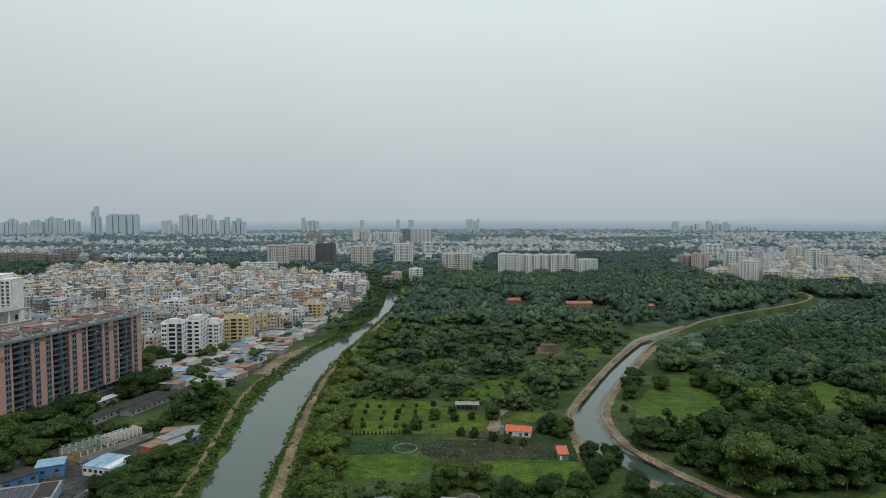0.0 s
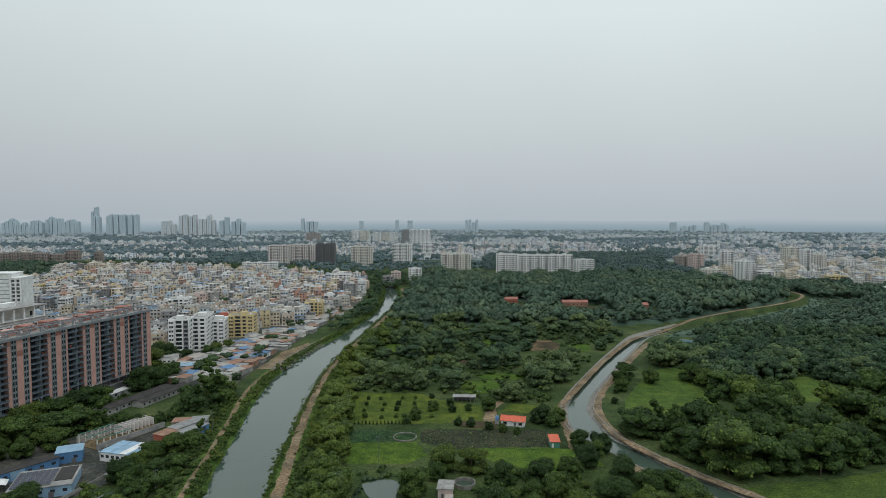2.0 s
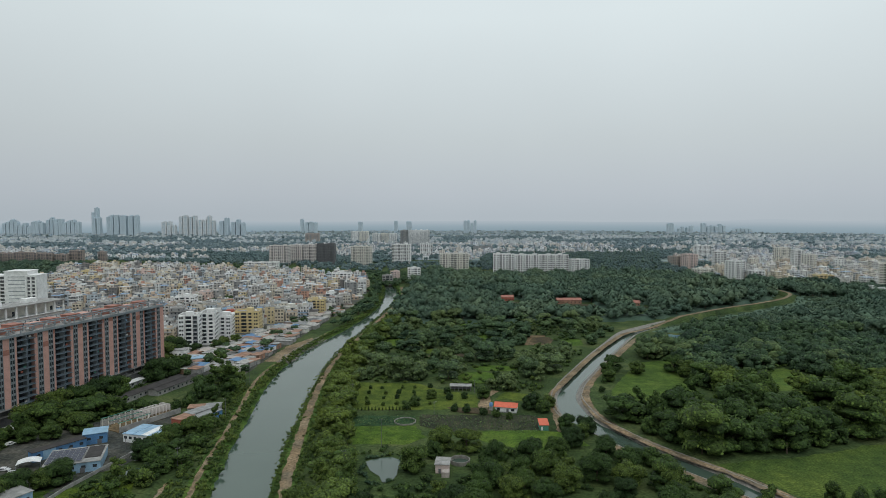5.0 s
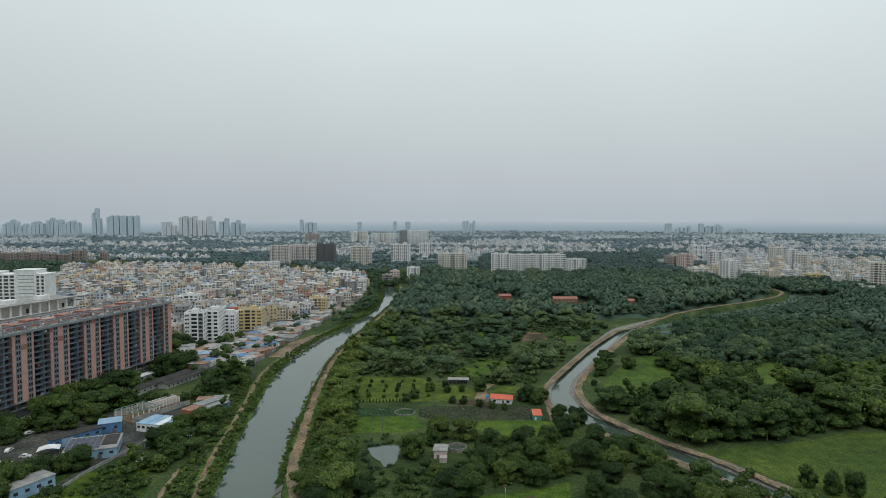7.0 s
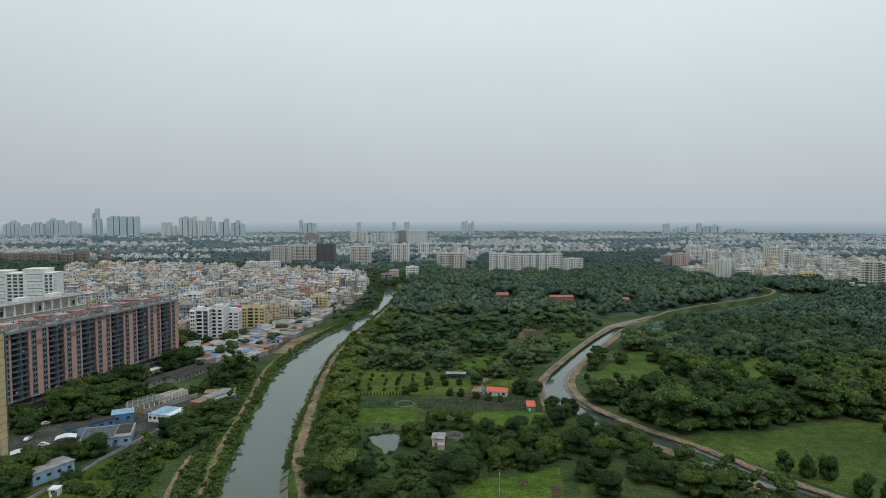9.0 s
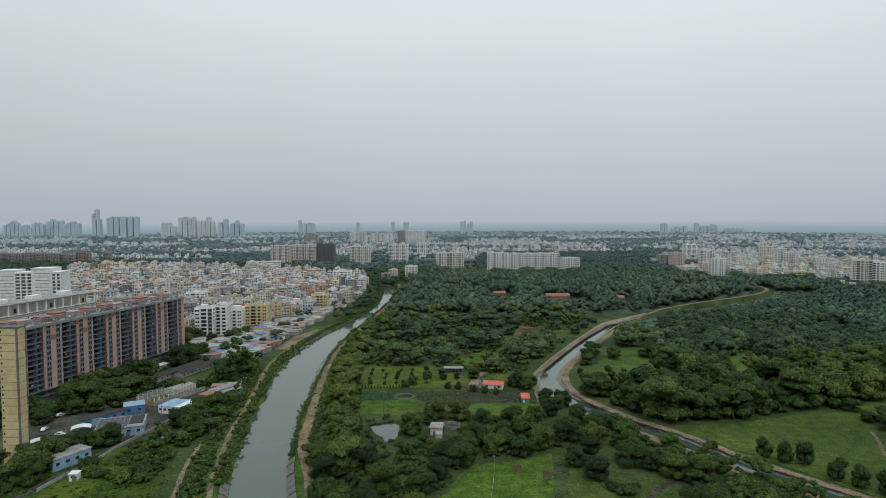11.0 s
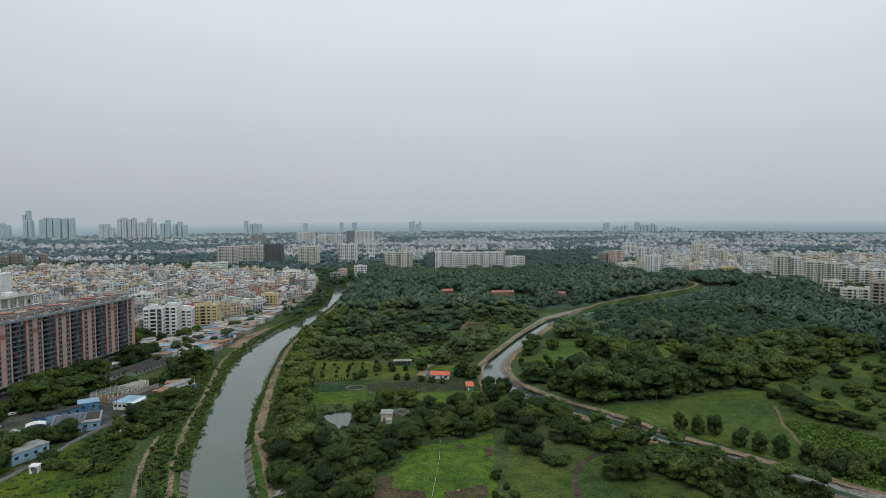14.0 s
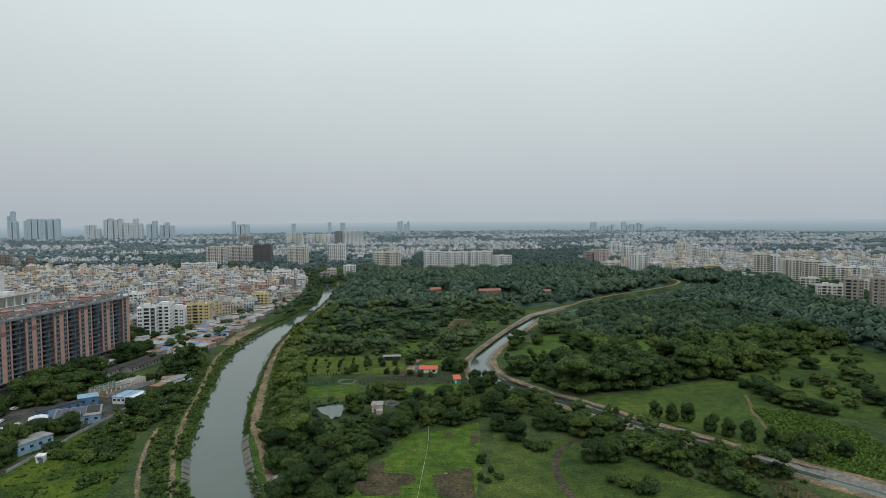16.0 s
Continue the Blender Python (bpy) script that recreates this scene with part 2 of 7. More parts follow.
M_TAUPE = paint("taupe_render", (0.43, 0.375, 0.335), 0.8, 0.25)
M_SLATE = paint("slate_grey_render", (0.20, 0.205, 0.215), 0.8, 0.2)
M_BLUE = paint("blue_sheet", (0.10, 0.23, 0.42), 0.5, 0.25, 0.1)
M_LBLUE = paint("faded_blue_sheet", (0.30, 0.46, 0.60), 0.55, 0.3, 0.1)
M_GREYSHEET = paint("grey_sheet", (0.30, 0.305, 0.30), 0.55, 0.4, 0.2)
M_PALESHEET = paint("weathered_cement_sheet", (0.42, 0.405, 0.375), 0.85, 0.45, scale=0.8)
M_DARKSHEET = paint("tarred_roof", (0.055, 0.05, 0.048), 0.85, 0.4)
M_STONE = paint("canal_lining", (0.25, 0.236, 0.21), 0.9, 0.5, scale=0.6)
M_SLAB = paint("weathered_lining_slab", (0.17, 0.162, 0.145), 0.9, 0.45, scale=0.6)
M_GREENP = paint("green_paint", (0.09, 0.26, 0.20), 0.7, 0.25)
M_TANK = paint("black_tank", (0.03, 0.03, 0.032), 0.5, 0.2)
M_GLASS, _n, _l, _b = mat("window_glass", 0.12, spec=0.5)
_b.inputs["Base Color"].default_value = (0.035, 0.042, 0.048, 1)
# Far panes lightened in two steps, with haze mixed into their colour.
M_FARWIN = paint("haze_grey_windows", (0.105, 0.112, 0.12), 0.4, 0.3)
M_HAZEWIN = paint("haze_pale_windows", (0.235, 0.265, 0.29), 0.5, 0.2)
# Near-black wall colour stands in for shade deep in the balcony bays.
M_INSIDE = paint("balcony_shade", (0.035, 0.042, 0.05), 0.9, 0.5, scale=0.8)
M_RAIL = paint("dark_steel_railing", (0.15, 0.19, 0.225), 0.6, 0.25, 0.1)
M_SOLAR = paint("solar_cells", (0.03, 0.035, 0.06), 0.2, 0.2, spec=0.5)


# ---- mesh helpers ----
class Geo:
    """Gathers corner places and faces for one mesh."""

    def __init__(self):
        self.v, self.f, self.m, self.t, self.n = [], [], [], [], 0

    def add(self, v, f, m=0, tint=0.0):
        v = np.asarray(v, float)
        f = np.asarray(f, int)
        self.v.append(v)
        self.f.append(f + self.n)
        self.m.append(np.full(len(f), m))
        self.t.append(np.full(len(v), tint) if np.isscalar(tint) else tint)
        self.n += len(v)
        return self

    def box(self, x, y, z, sx, sy, sz, m=0, rot=0.0, tint=0.0, only=None):
        """A box that stands on z, its middle at x, y; only: the one face wanted of a pane set in a wall."""
        c, s = math.cos(rot), math.sin(rot)
        q = np.array([(-1, -1, 0), (1, -1, 0), (1, 1, 0), (-1, 1, 0), (-1, -1, 1), (1, -1, 1), (1, 1, 1), (-1, 1, 1)], float)
        q = q * (sx / 2, sy / 2, sz)
        v = np.c_[q[:, 0] * c - q[:, 1] * s + x, q[:, 0] * s + q[:, 1] * c + y, q[:, 2] + z]
        f = [(0, 1, 5, 4), (1, 2, 6, 5), (2, 3, 7, 6), (3, 0, 4, 7), (4, 5, 6, 7), (3, 2, 1, 0)]
        if only is None:
            return self.add(v, f if sx * sy > 30 else f[:5], m, tint)
        return self.add(v[list(f[only])], [(0, 1, 2, 3)], m, tint)

    def cyl(self, x, y, z, r, h, m=0, k=10, r2=None, tint=0.0):
        a = np.arange(k) * 2 * math.pi / k
        r2 = r if r2 is None else r2
        v = np.r_[np.c_[x + r * np.cos(a), y + r * np.sin(a), np.full(k, z)], np.c_[x + r2 * np.cos(a), y + r2 * np.sin(a), np.full(k, z + h)],
                  [(x, y, z + h)]]
        self.add(v, [(i, (i + 1) % k, k + (i + 1) % k, k + i) for i in range(k)], m, tint)
        self.n -= len(v)
        self.v.pop(), self.t.pop()
        self.add(v, [(k + i, k + (i + 1) % k, 2 * k, 2 * k) for i in range(k)], m, tint)
        return self

    def gable(self, x, y, z, sx, sy, h, m=0, over=0.4, thick=0.12):
        """A ridged roof along x."""
        a, b = sx / 2 + over, sy / 2 + over
        v = []
        for dz in (0, thick):
            v += [(x - a, y - b, z + dz), (x + a, y - b, z + dz), (x + a, y, z + h + dz), (x - a, y, z + h + dz), (x + a, y + b, z + dz), (x - a, y + b, z + dz)]
        return self.add(v, [(6, 7, 8, 9), (9, 8, 10, 11), (0, 3, 2, 1), (3, 5, 4, 2), (0, 1, 7, 6), (4, 5, 11, 10), (1, 2, 8, 7), (2, 4, 10, 8), (3, 0, 6, 9), (5, 3, 9, 11)], m)

    def mesh(self, name, mats, smooth=False, tint=False):
        me = bpy.data.meshes.new(name)
        if self.v:
            v = np.concatenate(self.v)
            sizes = np.concatenate([np.full(len(f), f.shape[1]) for f in self.f])
            loops = np.concatenate([f.ravel() for f in self.f])
            # a quad whose last two corners agree is a triangle
            keep = np.ones(len(loops), bool)
            start = np.r_[0, np.cumsum(sizes)[:-1]]
            four = np.where(sizes == 4)[0]
            flat = four[loops[start[four] + 2] == loops[start[four] + 3]]
            keep[start[flat] + 3] = False
            sizes[flat] = 3
            loops = loops[keep]
            me.vertices.add(len(v))
            me.vertices.foreach_set("co", v.ravel())
            me.loops.add(len(loops))
            me.loops.foreach_set("vertex_index", loops)
            me.polygons.add(len(sizes))
            me.polygons.foreach_set("loop_start", np.r_[0, np.cumsum(sizes)[:-1]])
            me.polygons.foreach_set("material_index", np.concatenate(self.m))
            me.polygons.foreach_set("use_smooth", np.full(len(sizes), smooth))
            if tint:
                a = me.attributes.new("tint", "FLOAT", "POINT")
                a.data.foreach_set("value", np.concatenate(self.t))
            me.update(calc_edges=True)
        for m in mats:
            me.materials.append(m)
        return me


def part(name, data, parent, label=""):
    """One mesh under a thing or a part."""
    ob = new(name, data)
    ob.parent = parent
    if label:
        ob["label"] = label
    return ob


def thing(name, label, category, m=None, group="", kind=""):
    """An Empty at the base of a thing, which carries its parts."""
    ob = tagged(new(name), label, category, group, kind)
    if m is not None:
        ob.matrix_basis = m
    return ob


def structure(name, data, label, category):
    return tagged(new(name, data), label, category, kind="structure")


def curve_points(pts, step=3.0):
    """Points every few metres along a smooth line through pts."""
    p = np.array(pts, float)
    p = np.r_[[2 * p[0] - p[1]], p, [2 * p[-1] - p[-2]]]
    out = []
    for i in range(1, len(p) - 2):
        n = max(2, int(np.linalg.norm(p[i + 1, :2] - p[i, :2]) / step))
        t = np.arange(n)[:, None] / n
        a, b, c, d = p[i - 1], p[i], p[i + 1], p[i + 2]
        out.append(0.5 * (2 * b + (c - a) * t + (2 * a - 5 * b + 4 * c - d) * t**2 + (3 * b - a - 3 * c + d) * t**3))
    return np.r_[np.concatenate(out), [p[-2]]]


def sides(line):
    d = np.gradient(line[:, :2], axis=0)
    d /= np.linalg.norm(d, axis=1)[:, None] + 1e-9
    return np.c_[d[:, 1], -d[:, 0]]


def ribbon(line, offs, heights, rough=0.0, seed=1):
    """A strip along a line: offs holds, for each lengthwise edge, its distances to the right of the line; heights its z."""
    rng = np.random.default_rng(seed)
    s = sides(line)
    rows = []
    for o, h in zip(offs, heights):
        o = np.broadcast_to(o, len(line)) + rng.normal(0, 1, len(line)) * rough
        rows.append(np.c_[line[:, :2] + s * o[:, None], np.broadcast_to(h, len(line))])
    v = np.concatenate(rows)
    n = len(line)
    f = [np.c_[np.arange(n - 1) + k * n, np.arange(n - 1) + k * n + n, np.arange(n - 1) + k * n + n + 1, np.arange(n - 1) + k * n + 1] for k in range(len(rows) - 1)]
    return Geo().add(v, np.concatenate(f))


def inside(poly, x, y):
    p = np.array(poly, float)
    x, y = np.asarray(x, float), np.asarray(y, float)
    hit = np.zeros(x.shape, bool)
    for (x0, y0), (x1, y1) in zip(p, np.roll(p, -1, axis=0)):
        hit ^= ((y0 > y) != (y1 > y)) & (x < (x1 - x0) * (y - y0) / (y1 - y0 + 1e-12) + x0)
    return hit


def near_line(line, x, y):
    """Distance of points from a line, and the row of its nearest point."""
    x, y = np.asarray(x, float).ravel(), np.asarray(y, float).ravel()
    best, row = np.full(x.shape, 1e9), np.zeros(x.shape, int)
    for i in range(len(line)):
        d = np.hypot(x - line[i, 0], y - line[i, 1])
        m = d < best
        best[m], row[m] = d[m], i
    return best, row


def sheet(name, poly, z, material, label, category="field", wobble=0.8, seed=1):
    """A field: its outline rounded and made uneven, filled flat."""
    rng = np.random.default_rng(seed)
    p = np.array(poly, float)
    if wobble > 0:
        q = []
        for a, b in zip(p, np.roll(p, -1, axis=0)):
            n = max(2, int(np.linalg.norm(b - a) / 3.0))
            q += [a + (b - a) * k / n for k in range(n)]
        p = np.array(q) + rng.normal(0, wobble * 0.55, (len(q), 2))
    bm = bmesh.new()
    bm.faces.new([bm.verts.new((a, b, z)) for a, b in p])
    bmesh.ops.triangulate(bm, faces=bm.faces[:])
    bmesh.ops.recalc_face_normals(bm, faces=bm.faces[:])
    if sum(f.normal.z for f in bm.faces) < 0:
        bmesh.ops.reverse_faces(bm, faces=bm.faces[:])
    me = bpy.data.meshes.new(name)
    bm.to_mesh(me)
    bm.free()
    me.materials.append(material)
    return structure(name, me, label, category)


# ---- ground, canals, tracks, fields ----
# middle of the wide canal and its width
CANAL = curve_points([(10, -160, 20), (-8, -40, 20), (-36, 60, 20), (-53, 112, 20), (-64, 150, 20.5), (-68.5, 172, 20.5), (-76.6, 225, 22), (-79.4, 257, 23.5),
                      (-84.8, 310, 26.5), (-86.5, 360, 27), (-82, 424, 23.5), (-72, 485, 17.5), (-66, 534, 13.5), (-58, 610, 12), (-57, 660, 14),
                      (-57.5, 710, 16), (-63.5, 790, 15), (-80, 850, 14), (-120, 930, 13)])
# middle of the narrow lined canal and its width
LINED = curve_points([(290, -60, 5.0), (220, 22, 5.0), (172, 86, 5.0), (145, 126, 5.2), (117, 169, 6.0), (107, 187, 7), (96, 205, 7.4), (85, 221, 8.4), (77, 238, 10), (70, 252, 11.5),
                      (67.5, 271, 12.5), (69, 292, 10), (75, 311, 9), (85, 333, 8.5), (111, 384, 9), (132, 423, 9), (156, 466, 9), (176, 488, 8), (215, 524, 7)])
xs = np.unique(np.r_[-5200, -4200, -3200, -2500, -2000, -1600, -1300, -1050, -850, -700, -600, -520, -450, -390, np.arange(-345, 346, 3.0), 390, 450, 520, 600, 700, 850, 1050, 1300, 1600, 2000, 2500, 3200, 4200, 5200])
ys = np.unique(np.r_[-2500, -1200, -600, -400, -250, -160, -100, -40, 10, np.arange(42, 760, 3.0), 780, 810, 850, 900, 960, 1040, 1140, 1260, 1400, 1600, 1900, 2300, 2800, 3400, 4200, 5200])
gx, gy = np.meshgrid(xs, ys)
rng = np.random.default_rng(4)
gz = np.zeros(gx.size)
for line, edge, deep in ((CANAL, 5.0, 3.6), (LINED, 4.2, 3.4)):
    d, row = near_line(line, gx, gy)
    u = np.clip((line[row, 2] / 2 + edge - d) / 2.5, 0, 1)
    gz = np.minimum(gz, -deep * u)
near = (np.abs(gx.ravel()) < 345) & (gy.ravel() > 42) & (gy.ravel() < 760) & (gz > -0.01)
gz[near] += rng.normal(0, 0.02, near.sum())
nx, ny = len(xs), len(ys)
ii, jj = np.meshgrid(np.arange(nx - 1), np.arange(ny - 1))
a0 = (jj * nx + ii).ravel()
ground = structure("ground", Geo().add(np.c_[gx.ravel(), gy.ravel(), gz], np.c_[a0, a0 + 1, a0 + nx + 1, a0 + nx]).mesh("ground", [M_GROUND], True),
                   "flat ground of scrub, weeds and earth reaching the horizon", "ground")

hw = CANAL[:, 2] / 2
structure("water_canal", ribbon(CANAL, [-hw - 1.5, hw * 0, hw + 1.5], [-1.5, -1.5, -1.5]).mesh("water_canal", [M_WATER], True),
          "still grey-green water of a wide canal", "canal")
for sgn, nm in ((-1, "bank_west"), (1, "bank_east")):
    offs = [sgn * (hw + 9), sgn * (hw + 4.6), sgn * (hw + 1.8), sgn * hw, sgn * (hw - 1.2)]
    hts = [0.07, 0.09, -0.5, -1.45, -2.4]
    if sgn < 0:
        offs, hts = offs, hts
    structure(nm, ribbon(CANAL, offs, hts, 0.3, 5 + sgn).mesh(nm, [M_BANK], True), "sloping canal bank overgrown with weeds", "canal bank")
hw2 = LINED[:, 2] / 2
structure("water_lined_canal", ribbon(LINED, [-hw2 - 0.5, hw2 * 0, hw2 + 0.5], [-1.4] * 3).mesh("water_lined_canal", [M_WATER], True),
          "dark reflecting water in a narrow canal", "canal")
for sgn, nm in ((-1, "lining_west"), (1, "lining_east")):
    structure(nm, ribbon(LINED, [sgn * (hw2 + 3.4), sgn * (hw2 + 2.9), sgn * hw2, sgn * (hw2 - 1.0)], [0.14, 0.2, -1.35, -2.3], 0.1, 8 + sgn).mesh(nm, [M_STONE]),
              "sloping stone lining of the narrow canal", "canal lining")
    nm = nm.replace("lining", "shoulder")
    cut = int(np.argmax(LINED[:, 1] > 228))
    for a, b, m in ((0, cut + 1, M_DIRT if sgn < 0 else M_GROUND), (cut, len(LINED), M_GROUND)):
        h = hw2[a:b]
        structure(nm, ribbon(LINED[a:b], [sgn * (h + 3.2), sgn * (h + 5), sgn * (h + 7 - sgn)], [0.08, 0.07, 0.03], 0.15, 18 + sgn).mesh(nm, [m]), "trodden shoulder beside the canal lining", "canal bank")


def track(name, pts, width, material, label, z=0.12, rough=0.25, seed=3):
    line = curve_points(pts, 2.5)
    h = width / 2
    return structure(name, ribbon(line, [-h - 0.3, -h, 0, h, h + 0.3], [z - 0.1, z, z + 0.03, z, z - 0.1], rough, seed).mesh(name, [material], True), label, "track")


track("track_west", [(-30, -40), (-52, 50), (-78, 140), (-88, 186), (-91.8, 210), (-94.7, 236), (-101.2, 282), (-106.3, 317), (-107.6, 343), (-105.7, 367.6), (-102.5, 408), (-92, 470)], 1.9, M_DIRT,
      "beaten earth track along the wide canal")
track("track_east", [(-10, 40), (-34, 110), (-46, 152), (-55.1, 185.5), (-58.5, 215), (-62, 246), (-67.2, 305), (-69, 345), (-69.2, 382), (-64.5, 432), (-56.5, 511), (-48.5, 600), (-43, 661), (-43.5, 735), (-50, 800)], 3.6, M_DIRT,
      "wide beaten earth track beside the canal")
track("track_lined_east", [(300, -40), (228, 30), (181, 88), (161, 113), (146, 135), (125, 166), (111, 193), (99, 209), (90, 225), (82.5, 241), (77.8, 258), (77, 275), (79, 292), (85, 311), (96, 335), (122, 383), (142, 420), (160, 450)], 4.0, M_DIRT,
      "earth road along the lined canal")
track("track_lined_west", [(55.5, 238), (57, 252), (57.4, 264), (59.5, 287), (63.5, 301), (76.5, 327), (109, 391), (149, 459), (170, 479), (190, 497)], 3.2, M_DIRT,
      "earth road along the west side of the lined canal")
BANKED = curve_points([(190, 497), (213, 516), (260, 554), (302, 584), (337, 606), (384, 642), (415, 680), (423, 705), (424, 730)], 3)
_up = np.clip(np.arange(len(BANKED)) / 14.0, 0, 1)
structure("embankment", ribbon(BANKED, [-6, -2.6, 2.6, 6], [0 * _up - 0.1, 4.2 * _up + 0.05, 4.2 * _up + 0.05, 0 * _up - 0.1], 0.2, 12).mesh("embankment", [M_GROUND], True), "grassy embankment that carries an earth road", "embankment")
structure("track_embankment", ribbon(BANKED, [-1.9, 0, 1.9], [4.2 * _up + 0.4] * 3, 0.2, 13).mesh("track_embankment", [M_DIRT], True), "pale earth road on an embankment in the wood", "track")
track("track_lower", [(-78, 90), (-82, 114), (-89.5, 137), (-96.4, 167), (-98.5, 187)], 0.9, M_DIRT, "narrow footpath through weeds")
track("track_field", [(64, 60), (66, 80), (66.3, 93.5), (66.3, 108), (68.4, 120), (74.4, 133.7), (82, 142), (92, 147)], 2.7, M_TRACK, "curving dark cinder track in a pasture", rough=0.12)

track("track_meadow", [(196, 196), (190, 184), (182, 168), (176, 152), (170, 138), (165, 128)], 0.9, M_CLAY, "trodden path between meadow and crop", 0.2)

FIELDS = [
    ("field_orchard", [(-50, 320), (-12, 319), (4, 303), (21, 296), (21, 274), (-2, 270), (-45, 270)], M_LIME, "grass plot with rows of small trees"),
    ("field_crop", [(-42, 262), (-11, 260.5), (-10, 249), (-40, 247.5)], M_CROP, "dark green vegetable plot"),
    ("field_ploughed", [(-9, 263), (26, 262), (47, 261), (51, 248), (43, 236), (5, 240), (-9, 247)], M_PLOT, "dark plot of withered crop rows"),
    ("field_strip", [(-41, 246), (-10, 247), (-6, 233), (-12, 224), (-37, 224)], M_BRIGHT, "bright green fodder plot"),
    ("field_shed", [(14, 240), (42, 241), (60, 236), (64, 222), (40, 215), (20, 226)], M_GRASS, "rough grass beside a shed"),
    ("field_green", [(-10, 104), (6, 143), (14, 161), (31, 166), (48, 173), (40, 121), (33, 98), (22, 40), (-34, 40)], M_BRIGHT, "bright green field with bare patches"),
    ("field_pasture", [(50, 166), (52, 150), (43, 122), (36, 98), (30, 40), (130, 20), (128, 80), (112, 104), (92, 132), (86, 147), (70, 146)], M_PASTURE, "olive green pasture"),
    ("field_meadow", [(108, 201), (128, 206), (144, 208), (164, 214), (185, 222), (206, 222), (224, 204), (214, 182), (190, 172), (176, 150), (160, 119), (143, 146), (127, 172)], M_MEADOW, "open grass meadow beside the canal road"),
    ("field_maize", [(184, 173), (201, 168), (214, 140), (205, 112), (192, 84), (180, 92), (165, 111)], M_GRASS, "planted plot of tall green crop"),
    ("field_grazing", [(206, 226), (260, 262), (340, 300), (345, 190), (270, 150), (222, 140)], M_MEADOW, "grassland dotted with acacias"),
    ("field_glade", [(93, 290), (97, 304), (105, 320), (133, 368), (156, 373), (147, 340), (144, 300), (136, 276), (114, 280)], M_GLADE, "sunken green glade between trees"),
    ("field_glade_small", [(174, 317), (198, 340), (220, 351), (224, 328), (214, 304), (185, 300)], M_GLADE, "small green glade in the wood"),
    ("field_farm", [(30, 287), (36, 300), (52, 296), (49, 283)], M_LIME, "lime green lawn behind a farmhouse"),
    ("field_clearing", [(64, 422), (86, 422), (87, 459), (74, 459)], M_CLAY, "bare earth clearing"),
    ("field_clearing_green", [(93, 418), (109, 421), (112, 445), (96, 441)], M_GRASS, "grass clearing"),
    ("field_weeds", [(-150, 176), (-112, 192), (-101, 165), (-93, 120), (-100, 60), (-150, 60), (-160, 120)], M_RANK, "rank yellow-green weeds on waste ground"),
    ("yard_works", [(-190, 165), (-178, 240), (-150, 262), (-122, 262), (-112, 236), (-124, 200), (-152, 178)], M_YARD, "concrete and gravel yard"),
    ("yard_flats", [(-232, 120), (-228, 200), (-205, 300), (-182, 395), (-168, 395), (-176, 330), (-188, 260), (-192, 180), (-196, 120)], M_YARD, "paved yard below the flats"),
    ("yard_shacks", [(-165, 330), (-182, 372), (-205, 440), (-150, 470), (-110, 560), (-100, 540), (-108, 470), (-114, 420), (-116, 372), (-118, 330)], M_YARD, "dusty ground between shacks"),
    ("rubble_bank", [(-116, 372), (-112, 420), (-100, 452), (-95, 440), (-101, 405), (-105, 372)], M_DIRT, "rubble and earth on the canal bank"),
]
for k, (nm, poly, material, label) in enumerate(FIELDS):
    sheet(nm, poly, 0.085 + 0.004 * k, material, label, "yard" if "yard" in nm else "field", 0.9, 30 + k)
for k, poly in enumerate([[(-1.8, 132.7), (3.8, 133.7), (2.9, 123.0), (14.2, 119.4), (14.5, 114.1), (9.0, 109.8), (8.1, 103.4), (-4.3, 104.6), (-7.6, 114.1), (-3.1, 119.6)], [(20.8, 118.5), (36.3, 122.3), (33.6, 98.3), (21.4, 99.9)], [(30.7, 161.3), (34.1, 162.7), (33.9, 157.3), (30.5, 156.0)], [(41.6, 157.1), (45.2, 157.9), (43.0, 147.5), (39.9, 147.1)]]):
    sheet("soil_patch", poly, 0.19 + 0.004 * k, M_SOIL, "bare brown soil patch in a green field", "soil", 0.6, 60 + k)
sheet("water_pond", [(-28.5, 205.5), (-24, 209), (-19, 210.5), (-14, 206), (-12.5, 203), (-15, 200), (-15.5, 194), (-17.5, 188), (-20, 187), (-22, 192), (-26, 197)], 0.26, M_WATER, "small dark farm pond", "pond", 0.5, 9)
sheet("ground_town", [(-96, 560), (-88, 700), (-120, 860), (-260, 965), (-560, 1070), (-760, 960), (-700, 640), (-420, 440), (-230, 420), (-170, 440)], 0.05, M_TOWN, "dusty streets between houses", "ground", 2.0, 11)


# ---- trees ----
_bm = bmesh.new()
bmesh.ops.create_icosphere(_bm, subdivisions=1, radius=1)
ICO1 = (np.array([v.co[:] for v in _bm.verts]), np.array([[v.index for v in f.verts] for f in _bm.faces]))
_bm.free()
_bm = bmesh.new()
bmesh.ops.create_icosphere(_bm, subdivisions=2, radius=1)
ICO2 = (np.array([v.co[:] for v in _bm.verts]), np.array([[v.index for v in f.verts] for f in _bm.faces]))
_bm.free()


OCT = (np.array([(1, 0, 0), (-1, 0, 0), (0, 1, 0), (0, -1, 0), (0, 0, 1), (0, 0, -1)], float), np.array([(0, 2, 4), (2, 1, 4), (1, 3, 4), (3, 0, 4), (2, 0, 5), (1, 2, 5), (3, 1, 5), (0, 3, 5)]))


